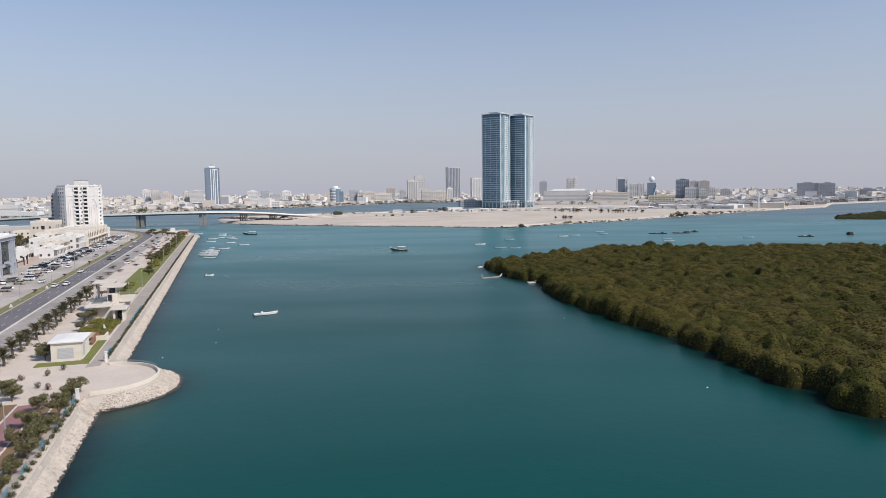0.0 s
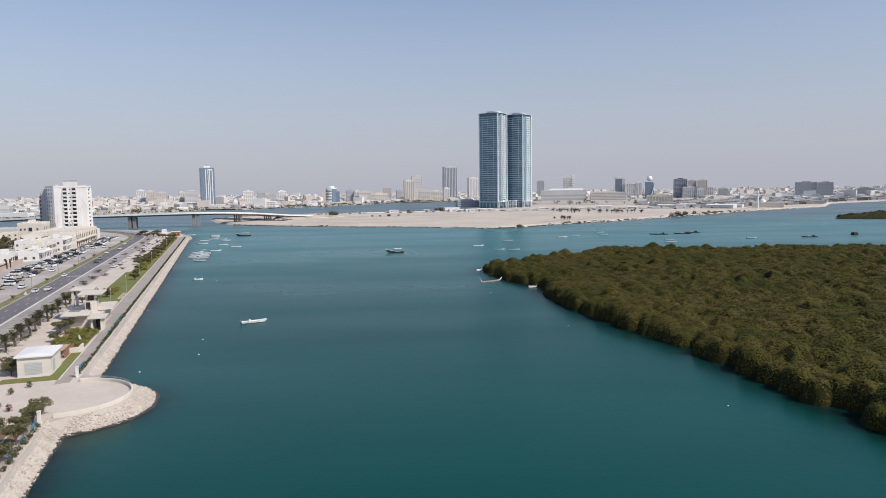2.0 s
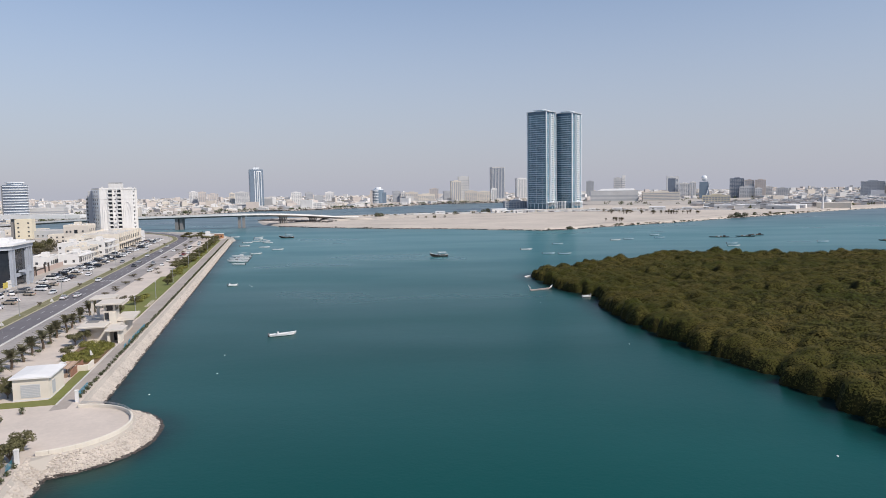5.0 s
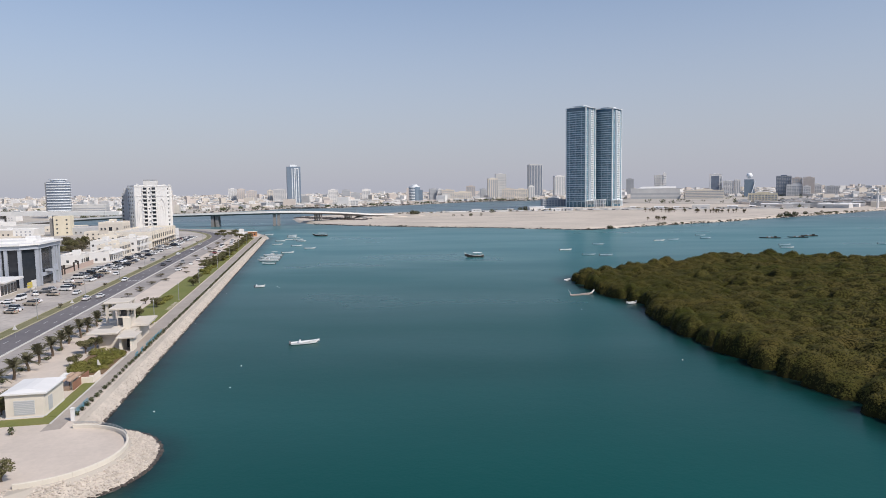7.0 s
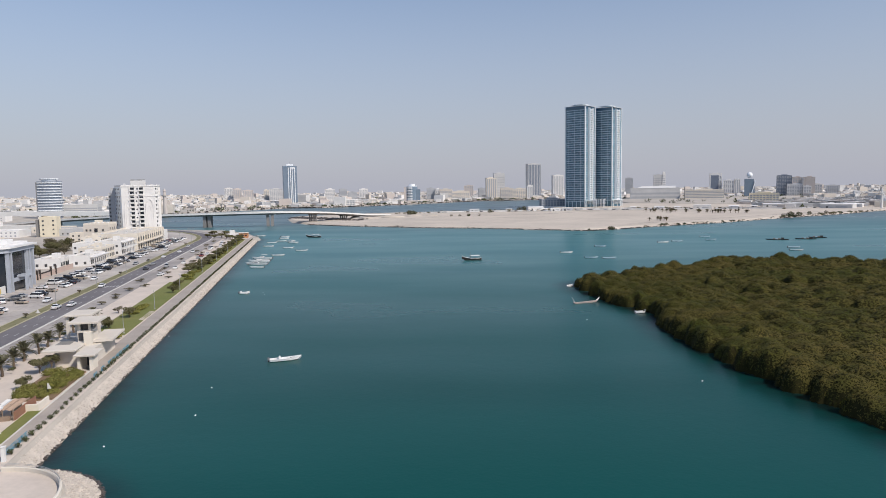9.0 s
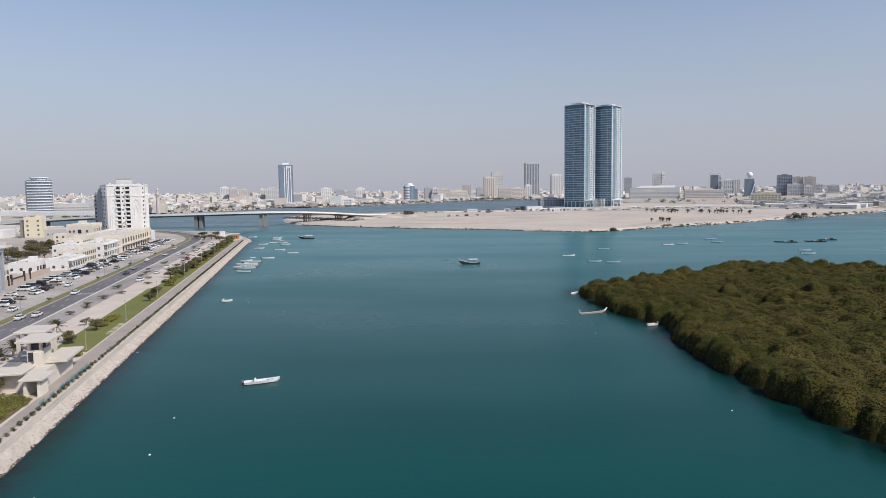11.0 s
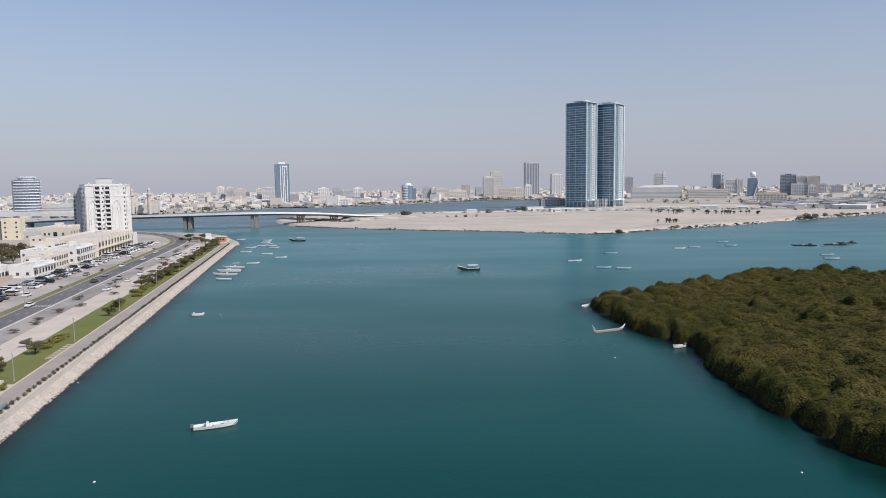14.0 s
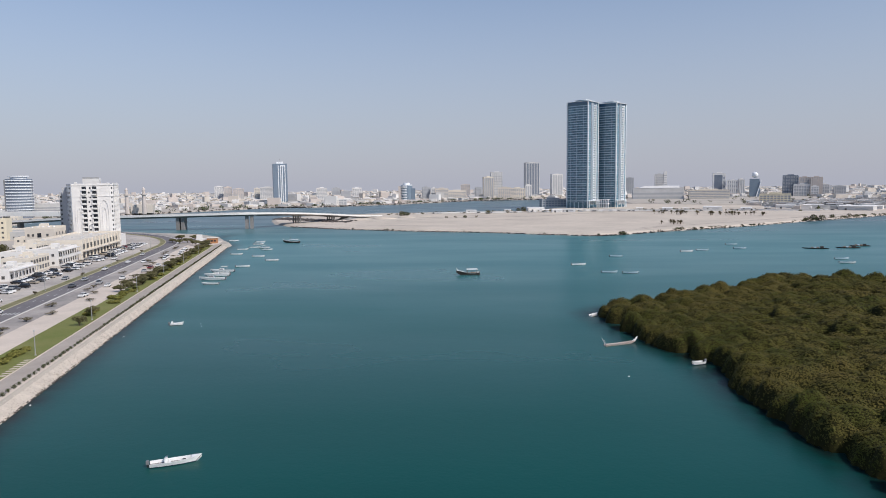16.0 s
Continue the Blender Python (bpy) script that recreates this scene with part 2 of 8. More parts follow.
GLASS_PALE = mat("pale_blue_glass", (0.16, 0.22, 0.28), (0.20, 0.26, 0.32), 0.03, 0.25, fine=6, spec=0.7)
GLASS_DIM = mat("grey_blue_glass", (0.15, 0.18, 0.23), (0.19, 0.22, 0.27), 0.05, 0.3)
GLASS_TOWER = mat("grey_blue_tower_glass", (0.15, 0.20, 0.26), (0.20, 0.25, 0.31), 0.04, 0.35, spec=0.5)
GLASS_DARK = mat("dark_glass", (0.018, 0.022, 0.030), (0.030, 0.034, 0.042), 0.1, 0.12, spec=0.6)
WINDOW = mat("window_glass", (0.055, 0.058, 0.062), (0.085, 0.085, 0.085), 0.05, 0.3, spec=0.5)
# distance haze is mixed into the glass colour of far windows
WINDOW_HAZED = mat("hazed_window_glass", (0.32, 0.335, 0.355), (0.38, 0.39, 0.41), 0.05, 0.4, spec=0.5)
TOWER_FRAME = mat("pale_blue_metal", (0.42, 0.54, 0.61), (0.36, 0.48, 0.55), 0.05, 0.5)
TOWER_WHITE = mat("white_metal", (0.80, 0.82, 0.83), (0.73, 0.76, 0.78), 0.05, 0.5)
PALE_CLADDING = mat("pale_blue_cladding", (0.80, 0.84, 0.89), (0.74, 0.79, 0.85), 0.1, 0.28, metal=0.9)
BLUE_GREY = mat("blue_grey_panel", (0.42, 0.45, 0.50), (0.36, 0.39, 0.44), 0.2, 0.45)
STEEL = mat("galvanised_steel", (0.45, 0.45, 0.44), (0.36, 0.36, 0.36), 1.0, 0.5, metal=0.4)
BOAT_WHITE = mat("white_gelcoat", (0.84, 0.84, 0.82), (0.76, 0.76, 0.74), 0.8, 0.45)
BLUE_WHITE = mat("pale_blue_gelcoat", (0.55, 0.66, 0.70), (0.48, 0.59, 0.64), 0.8, 0.45)
PINKISH = mat("bleached_planks", (0.46, 0.38, 0.34), (0.38, 0.31, 0.28), 0.8, 0.85)
BOAT_DECK = mat("scuffed_deck", (0.36, 0.345, 0.33), (0.26, 0.25, 0.24), 1.2, 0.8)
WOOD_DARK = mat("dark_tarred_wood", (0.055, 0.042, 0.034), (0.035, 0.028, 0.024), 0.8, 0.7)
WOOD = mat("weathered_wood", (0.30, 0.22, 0.16), (0.22, 0.16, 0.115), 0.8, 0.85)
BLUE_PAINT = mat("blue_paint", (0.05, 0.26, 0.36), (0.04, 0.20, 0.29), 1.0, 0.6)
NAVY = mat("hull_bottom_shade", (0.02, 0.03, 0.045), (0.035, 0.045, 0.06), 1.0, 0.5)
BLACK = mat("black_rubber", (0.018, 0.018, 0.018), (0.028, 0.027, 0.026), 2.0, 0.8)
ORANGE = mat("orange_render", (0.46, 0.22, 0.10), (0.40, 0.19, 0.09), 0.3, 0.9)
TERRACOTTA = mat("terracotta_brick", (0.30, 0.15, 0.09), (0.24, 0.12, 0.08), 0.8, 0.9)
TAN_CANVAS = mat("tan_canvas", (0.48, 0.34, 0.24), (0.38, 0.26, 0.18), 0.8, 0.9)
CANVAS = mat("white_canvas", (0.72, 0.70, 0.66), (0.62, 0.60, 0.57), 0.6, 0.9)
YELLOW = mat("yellow_board", (0.62, 0.50, 0.10), (0.55, 0.44, 0.09), 1.0, 0.7)
RED = mat("red_paint", (0.35, 0.06, 0.05), (0.28, 0.05, 0.045), 1.0, 0.7)
LAMP_GLASS = mat("lamp_lens", (0.65, 0.65, 0.62), (0.60, 0.60, 0.58), 2.0, 0.3)
PAINTS = {
    "white": mat("white_car_paint", (0.74, 0.74, 0.73), (0.69, 0.69, 0.68), 0.6, 0.3),
    "silver": mat("silver_car_paint", (0.42, 0.43, 0.44), (0.38, 0.39, 0.40), 0.6, 0.35, metal=0.3),
    "black": mat("black_car_paint", (0.015, 0.016, 0.018), (0.022, 0.022, 0.024), 0.6, 0.25),
    "grey": mat("grey_car_paint", (0.11, 0.112, 0.118), (0.09, 0.092, 0.097), 0.6, 0.3, metal=0.2),
    "beige": mat("beige_car_paint", (0.38, 0.33, 0.26), (0.34, 0.29, 0.23), 0.6, 0.35),
    "red": mat("red_car_paint", (0.22, 0.03, 0.03), (0.18, 0.025, 0.025), 0.6, 0.3),
    "blue": mat("blue_car_paint", (0.03, 0.06, 0.13), (0.025, 0.05, 0.11), 0.6, 0.3),
}

# ---- building blocks ----


class Geo:
    """Vertices and faces that are gathered into one mesh."""

    def __init__(self):
        self.v, self.f = [], []

    def add(self, verts, faces):
        k = len(self.v)
        self.v += [tuple(p) for p in verts]
        self.f += [tuple(i + k for i in face) for face in faces]
        return self

    def box(self, x0, x1, y0, y1, z0, z1, edge=0.0):
        """A box from corner to corner; edge: its top edges are chamfered by so much."""
        if not edge:
            ring = [(x0, y0), (x1, y0), (x1, y1), (x0, y1)]
            return self.add([(x, y, z) for z in (z0, z1) for x, y in ring], [(3, 2, 1, 0), (4, 5, 6, 7), (0, 1, 5, 4), (1, 2, 6, 5), (2, 3, 7, 6), (3, 0, 4, 7)])
        rings = []
        for z, e in ((z0, 0), (z1 - edge, 0), (z1, edge)):
            rings.append([(x0 + e, y0 + e, z), (x1 - e, y0 + e, z), (x1 - e, y1 - e, z), (x0 + e, y1 - e, z)])
        return self.loft(rings)

    def slab(self, centre, size, turn=0.0, z0=0.0, z1=1.0):
        c, s = math.cos(radians(turn)), math.sin(radians(turn))
        hx, hy = size[0] / 2, size[1] / 2
        ring = [(centre[0] + c * x - s * y, centre[1] + s * x + c * y) for x, y in ((-hx, -hy), (hx, -hy), (hx, hy), (-hx, hy))]
        return self.prism(ring, z0, z1)

    def prism(self, ring, z0, z1):
        return self.loft([[(x, y, z) for x, y in ring] for z in (z0, z1)])

    def loft(self, rings, ends=True, close=True):
        n = len(rings[0])
        verts = [p for ring in rings for p in ring]
        faces = []
        for a in range(len(rings) - 1):
            for b in range(n if close else n - 1):
                c = (b + 1) % n
                faces.append((a * n + b, a * n + c, (a + 1) * n + c, (a + 1) * n + b))
        if ends:
            faces += [tuple(range(n - 1, -1, -1)), tuple((len(rings) - 1) * n + i for i in range(n))]
        return self.add(verts, faces)

    def tube(self, points, radii, n=8):
        """A tapered round bar along points."""
        rings = []
        pts = [Vector(p) for p in points]
        for i, p in enumerate(pts):
            way = (pts[min(i + 1, len(pts) - 1)] - pts[max(i - 1, 0)]).normalized()
            side = way.cross(Vector((0.31, 0.95, 0.05))).normalized()
            up = side.cross(way)
            rings.append([p + (side * math.cos(a) + up * math.sin(a)) * radii[i] for a in (2 * math.pi * k / n for k in range(n))])
        return self.loft(rings)

    def ball(self, c, r, rng, squash=1.0, rough=0.18):
        """A lumpy stone of twenty faces."""
        g = (1 + 5**0.5) / 2
        base = [(-1, g, 0), (1, g, 0), (-1, -g, 0), (1, -g, 0), (0, -1, g), (0, 1, g), (0, -1, -g), (0, 1, -g), (g, 0, -1), (g, 0, 1), (-g, 0, -1), (-g, 0, 1)]
        faces = [(0, 11, 5), (0, 5, 1), (0, 1, 7), (0, 7, 10), (0, 10, 11), (1, 5, 9), (5, 11, 4), (11, 10, 2), (10, 7, 6), (7, 1, 8)]
        faces += [(3, 9, 4), (3, 4, 2), (3, 2, 6), (3, 6, 8), (3, 8, 9), (4, 9, 5), (2, 4, 11), (6, 2, 10), (8, 6, 7), (9, 8, 1)]
        a = rng.uniform(0, 6.28)
        ca, sa = math.cos(a), math.sin(a)
        sx, sy, sz = rng.uniform(0.75, 1.2), rng.uniform(0.75, 1.2), squash * rng.uniform(0.8, 1.1)
        out = []
        for x, y, z in base:
            k = r / 1.9 * rng.uniform(1 - rough, 1 + rough)
            x, y, z = x * sx * k, y * sy * k, z * sz * k
            out.append((c[0] + ca * x - sa * y, c[1] + sa * x + ca * y, c[2] + z))
        return self.add(out, faces)

    def mesh(self, name, smooth=False):
        me = bpy.data.meshes.new(name)
        me.from_pydata(self.v, [], self.f)
        if smooth:
            me.polygons.foreach_set("use_smooth", [True] * len(me.polygons))
        me.update()
        return me


def part(name, geo, material, parent=None, label="", smooth=False, kind=""):
    me = geo.mesh(name, smooth) if isinstance(geo, Geo) else geo
    if not me.materials:
        me.materials.append(material)
    ob = new(name, me)
    if parent:
        ob.parent = parent
    return tagged(ob, label, kind=kind)


def thing(name, label, category, group="", kind="", at=None):
    ob = new(name)
    if at is not None:
        ob.matrix_world = at
    return tagged(ob, label, category, group, kind)


def flat(name, ring, z, material, skirt=0.0, low=-1.5, label="", category="", kind="structure"):
    """A sheet of ground with an outline, and banks that slope outwards below its edge."""
    from mathutils.geometry import tessellate_polygon

    pts = [Vector((x, y, z)) for x, y in ring]
    faces = [tuple(t) for t in tessellate_polygon([pts])]
    verts = [tuple(p) for p in pts]
    n = len(ring)
    area = sum(ring[i][0] * ring[(i + 1) % n][1] - ring[(i + 1) % n][0] * ring[i][1] for i in range(n))
    faces = [f if (pts[f[1]] - pts[f[0]]).cross(pts[f[2]] - pts[f[0]]).z > 0 else f[::-1] for f in faces]
    for i, (x, y) in enumerate(ring):
        (px, py), (qx, qy) = ring[i - 1], ring[(i + 1) % n]
        out = Vector((qy - py, px - qx)).normalized() * (1 if area > 0 else -1)
        verts.append((x + out.x * skirt, y + out.y * skirt, low))
    for i in range(n):
        j = (i + 1) % n
        faces.append((i, n + i, n + j, j) if area > 0 else (i, j, n + j, n + i))
    g = Geo()
    g.v, g.f = verts, faces
    return tagged(part(name, g, material), label, category, kind=kind)


# The west bank runs along a straight promenade: s metres along it, n metres inland from its sea rail.
BANK_O, BANK_TURN, LAND = Vector((-66.7, 152.0)), 15.28, 2.3
BANK_D, BANK_N = Vector((-0.2635, 0.9647)), Vector((-0.9647, -0.2635))
BEND_S, BEND_N, BEND_R = 430.0, 36.0, 230.0


def bank(s, n, z=LAND):
    p = BANK_O + BANK_D * s + BANK_N * n
    return (p.x, p.y, z)


def bank_pose(s, n, z=LAND, turn=0.0):
    """Local x points to the sea, local y along the promenade."""
    return pose(*bank(s, n, z), 0, 0, BANK_TURN + turn)


def road(s, n, z=LAND):
    """As bank(), but the carriageways bend inland past the last houses."""
    if s <= BEND_S:
        return bank(s, n, z)
    a = (s - BEND_S) / BEND_R
    rho = BEND_N + BEND_R - n
    return bank(BEND_S + rho * math.sin(a), BEND_N + BEND_R - rho * math.cos(a), z)


def strip(name, n0, n1, s0, s1, z, material, thick=0.12, step=12.0, bend=True, label="", category="", parent=None):
    """A long slab between two offsets from the sea rail."""
    k = max(1, int((s1 - s0) / step))
    place = road if bend else bank
    rings = []
    for i in range(k + 1):
        s = s0 + (s1 - s0) * i / k
        rings.append([place(s, n0, z - thick), place(s, n0, z), place(s, n1, z), place(s, n1, z - thick)])
    ob = part(name, Geo().loft(rings), material, parent)
    return ob if parent else tagged(ob, label, category, kind="structure")

# ---- land ----
PLAZA_S, PLAZA_N, PLAZA_R = -17.0, 0.9, 11.6
edge = [bank(s, 0.6)[:2] for s in (-900, -400, -120, -60, -30.5)]
for k in range(15):
    a = radians(-72 + 144 * k / 14)
    edge.append(bank(PLAZA_S + PLAZA_R * math.sin(a), PLAZA_N - PLAZA_R * math.cos(a))[:2])
edge += [bank(s, 0.6)[:2] for s in (-3.5, 60, 120, 200, 300, 400, 432)]
edge += [(-184, 586), (-196, 606), (-213, 640), (-247, 677), (-301, 695), (-420, 735), (-520, 800), (-560, 900), (-640, 960), (-1200, 1000), (-2500, 1010), (-5400, 1020), (-5400, -900), (-900, -900)]
flat("ground", edge, LAND, SOIL, 3.2, label="dusty west bank behind a rock revetment", category="ground")
NORTH = [(-5400, 1006), (-1200, 990), (-700, 965), (-610, 985), (-570, 1110), (-500, 1260), (-424, 1440), (-348, 1431), (-273, 1513), (-190, 1605), (-99, 1764), (-32, 1849), (40, 1874), (160, 1925), (260, 1880), (300, 1760), (270, 1600), (260, 1440), (330, 1340), (520, 1250), (650, 1225), (740, 1230), (900, 1330), (1300, 1500), (2400, 1700), (5400, 1900), (5400, 5500), (-5400, 5500)]
flat("ground_north", NORTH, 2.6, SOIL, 6.0, label="built-up sandy land across the creek", category="ground")
SPIT = [(-262, 930), (-232, 850), (-203, 806), (-178, 788), (-153, 768), (-104, 743), (-58, 720), (-6, 705), (41, 676), (77, 658), (97, 666), (129, 693), (176, 726), (228, 762), (308, 830), (399, 900), (480, 974), (650, 1085), (735, 1210), (800, 1300), (700, 1420), (400, 1460), (250, 1420), (140, 1300), (75, 1170), (39, 1100), (-93, 1095), (-142, 1088), (-186, 1061), (-228, 1010), (-268, 985)]
flat("ground_spit", SPIT, 1.9, SAND, 7.0, label="bare pale sand spit with scattered debris", category="ground")

# ---- mangrove ----
SHORE_M = [(30.5, 334), (33, 319), (37.3, 297), (42.5, 283), (47, 275.5), (46, 262), (47.5, 240), (49.5, 226), (52.6, 208), (57, 190), (63, 172), (65.5, 152), (67.8, 134), (71, 118), (74.6, 104), (80.5, 82), (88, 60), (100, 30), (330, 30), (330, 372), (262, 378), (208, 388), (170, 384), (146, 388), (120, 396), (108, 398), (92, 382), (78, 366), (62, 358), (50, 350), (36, 342)]


def inside(px, py, ring):
    out = np.zeros(px.shape, bool)
    for (x0, y0), (x1, y1) in zip(ring, ring[1:] + ring[:1]):
        if y0 == y1:
            continue
        cross = ((y0 > py) != (y1 > py)) & (px < (x1 - x0) * (py - y0) / (y1 - y0) + x0)
        out ^= cross
    return out


def edge_distance(px, py, ring):
    best = np.full(px.shape, 1e9)
    for (x0, y0), (x1, y1) in zip(ring, ring[1:] + ring[:1]):
        dx, dy = x1 - x0, y1 - y0
        t = np.clip(((px - x0) * dx + (py - y0) * dy) / (dx * dx + dy * dy), 0, 1)
        best = np.minimum(best, np.hypot(px - x0 - t * dx, py - y0 - t * dy))
    return best


def quads_mesh(name, centres, normals, sizes, rng, material):
    """Many small leaf-shaped pieces, each two triangles, in one mesh."""
    n = len(centres)
    spin = rng.normal(size=(n, 3))
    u = np.cross(normals, spin)
    u /= np.linalg.norm(u, axis=1, keepdims=True) + 1e-9
    w = np.cross(normals, u)
    a = sizes[:, None]
    pts = np.stack([centres - u * a, centres - w * a * 0.55, centres + u * a, centres + w * a * 0.55], 1).reshape(-1, 3)
    me = bpy.data.meshes.new(name)
    me.vertices.add(4 * n)
    me.vertices.foreach_set("co", pts.astype(np.float32).ravel())
    me.loops.add(4 * n)
    me.loops.foreach_set("vertex_index", np.arange(4 * n, dtype=np.int32))
    me.polygons.add(n)
    me.polygons.foreach_set("loop_start", np.arange(0, 4 * n, 4, dtype=np.int32))
    me.update(calc_edges=True)
    me.materials.append(material)
    return me


def mangrove(name, shore, spacing, cell, leaves, seed, label, tall=4.2, leaf=None):
    """A thicket: a lumpy joined canopy of crowns, and small leaf clumps all over its top and sides."""
    rng = np.random.default_rng(seed)
    ring = np.array(shore)
    (x0, y0), (x1, y1) = ring.min(0) - 3, ring.max(0) + 3
    gx, gy = np.meshgrid(np.arange(x0, x1, spacing), np.arange(y0, y1, spacing))
    cx = gx.ravel() + rng.uniform(-0.6, 0.6, gx.size) * spacing
    cy = gy.ravel() + rng.uniform(-0.6, 0.6, gx.size) * spacing
    dist = np.where(inside(cx, cy, shore), edge_distance(cx, cy, shore), -1)
    keep = dist > 0.35 * spacing
    cx, cy, dist = cx[keep], cy[keep], dist[keep]
    swell = np.array([noise.noise((x * 0.035, y * 0.035, 3.0)) for x, y in zip(cx, cy)])
    cr = np.minimum(spacing * rng.uniform(0.6, 1.25, cx.size), dist + 0.5)
    ch = tall + 1.0 * swell + rng.normal(0, 0.62, cx.size) + 1.6 * (rng.random(cx.size) > 0.985)
    ch *= np.clip(0.74 + dist / 13, 0, 1) + 0.10 * np.exp(-((dist - 7) / 5) ** 2)
    # crowns, then smaller clumps upon them, joined into one canopy
    per = 5
    a, rad = rng.uniform(0, 2 * np.pi, cx.size * per), np.sqrt(rng.random(cx.size * per))
    kx = np.repeat(cx, per) + np.cos(a) * rad * np.repeat(cr, per) * 0.9
    ky = np.repeat(cy, per) + np.sin(a) * rad * np.repeat(cr, per) * 0.9
    ks = rng.uniform(0.22, 0.42, kx.size) * spacing
    kz = np.repeat(ch, per) * (1 - 0.30 * rad**2) * rng.uniform(0.88, 1.02, kx.size)
    nx, ny = int((x1 - x0) / cell) + 3, int((y1 - y0) / cell) + 3
    height = np.zeros((ny, nx))
    for px, py, pr, top, fall in ((cx, cy, cr, ch, 0.74), (kx, ky, ks, kz + 0.11 * spacing, 0.34)):
        reach = int(pr.max() / cell) + 1
        ii, jj = np.round((px - x0) / cell).astype(int), np.round((py - y0) / cell).astype(int)
        for dj in range(-reach, reach + 1):
            for di in range(-reach, reach + 1):
                a, b = np.clip(ii + di, 0, nx - 1), np.clip(jj + dj, 0, ny - 1)
                rr = np.hypot(a * cell + x0 - px, b * cell + y0 - py) / pr
                np.maximum.at(height, (b, a), top * (1 - fall * rr**2.4) * (rr < 1.0))
    for _ in range(2):
        soft = height.copy()
        soft[1:-1, 1:-1] = (height[1:-1, 1:-1] * 4 + height[:-2, 1:-1] + height[2:, 1:-1] + height[1:-1, :-2] + height[1:-1, 2:]) / 8
        height = np.where(height > 0.3, soft, height)
    X, Y = np.meshgrid(x0 + np.arange(nx) * cell, y0 + np.arange(ny) * cell)
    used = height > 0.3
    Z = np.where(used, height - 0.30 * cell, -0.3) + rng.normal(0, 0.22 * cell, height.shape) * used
    grow = used.copy()
    grow[1:] |= used[:-1]
    grow[:-1] |= used[1:]
    grow[:, 1:] |= grow[:, :-1].copy()
    grow[:, :-1] |= grow[:, 1:].copy()
    index = np.full(height.shape, -1)
    index[grow] = np.arange(grow.sum())
    quad = np.stack([index[:-1, :-1], index[:-1, 1:], index[1:, 1:], index[1:, :-1]], -1).reshape(-1, 4)
    quad = quad[(quad >= 0).all(1)]
    me = bpy.data.meshes.new("shaded_canopy")
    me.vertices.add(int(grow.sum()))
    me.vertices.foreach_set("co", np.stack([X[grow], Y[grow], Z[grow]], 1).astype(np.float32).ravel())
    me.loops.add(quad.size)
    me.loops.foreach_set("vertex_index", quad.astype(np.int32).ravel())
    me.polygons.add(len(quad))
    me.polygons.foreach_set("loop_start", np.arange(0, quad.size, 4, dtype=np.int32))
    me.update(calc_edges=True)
    me.materials.append(CANOPY_SHADE)
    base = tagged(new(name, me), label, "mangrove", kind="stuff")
    # leaf clumps by surface area, thicker along the shore side and thinner deep inland
    full = np.where(used, height, 0.0)
    sx, sy = np.gradient(full, cell, axis=1), np.gradient(full, cell, axis=0)
    steep = np.sqrt(1 + sx**2 + sy**2)
    inland = np.clip((X - ring[:, 0].min()) / 120, 0, 1)
    rim = np.exp(-edge_distance(X, Y, shore) / 14) * (X < ring[:, 0].min() + 75)
    weight = steep * (0.62 - 0.28 * inland + 1.1 * rim) * used
    flatw = weight.ravel() / weight.sum()
    pick = rng.choice(flatw.size, leaves, p=flatw)
    u, v = rng.uniform(-0.5, 0.5, leaves), rng.uniform(-0.5, 0.5, leaves)
    lx, ly = X.ravel()[pick] + u * cell, Y.ravel()[pick] + v * cell
    gx_, gy_ = sx.ravel()[pick], sy.ravel()[pick]
    side = np.clip((np.hypot(gx_, gy_) - 1.2) / 1.5, 0, 1)
    lz = full.ravel()[pick] + np.clip(gx_ * u * cell + gy_ * v * cell, -1.2, 1.2) + rng.normal(0.05, 0.16, leaves) * spacing / 4.0
    lz = np.where(side > 0.3, lz * rng.uniform(0.3, 1.0, leaves), lz)
    lz = np.maximum(lz, 0.35)
    nrm = np.stack([-gx_ * 0.7, -gy_ * 0.7, 1.0 - 0.85 * side], 1)
    nrm /= np.linalg.norm(nrm, axis=1, keepdims=True)
    nrm += rng.normal(0, 0.15, (leaves, 3))
    nrm /= np.linalg.norm(nrm, axis=1, keepdims=True)
    sizes = rng.uniform(0.14, 0.29, leaves) * (spacing / 4.4) * (0.95 + 0.75 * inland.ravel()[pick] - 0.25 * rim.ravel()[pick])
    pts = np.stack([lx, ly, lz], 1)
    tagged(new("leaves", quads_mesh("leaves", pts, nrm, sizes, rng, leaf or MANGROVE)), kind="stuff").parent = base
    return base


flat("mangrove_mud", [(x + 5.0, y) for x, y in SHORE_M[:18]] + [(x, y - 4.0) for x, y in SHORE_M[18:]], 0.12, MUD, 2.0, low=-1.0, label="dark wet mud under the mangrove", category="mud")
mangrove("mangrove", SHORE_M, 4.4, 0.62, 880000, 5, "dense olive-green mangrove thicket standing in the creek")
ISLE = [(446, 722), (470, 716), (520, 700), (600, 690), (760, 700), (760, 860), (640, 880), (580, 850), (520, 800), (470, 760)]
mangrove("mangrove_islet", ISLE, 6.0, 2.0, 30000, 6, "low dark-green mangrove islet far across the water", 2.6, SHRUB)

# ---- water: one sheet; its corners keep the bed's shallowness and painted mangrove shade ----
xs = np.concatenate([[-5600, -2400, -1200, -700, -420, -300], np.arange(-240, -110, 5.0), np.arange(-110, 104, 1.6), np.arange(106, 240, 12.0), [300, 420, 700, 1200, 2400, 5600]])
ys = np.concatenate([[-5600, -2000, -600, -200, -60], np.arange(0, 420, 2.0), np.arange(420, 660, 6.0), [720, 800, 1000, 1300, 1700, 2400, 3600, 5600]])
WX, WY = np.meshgrid(xs, ys)
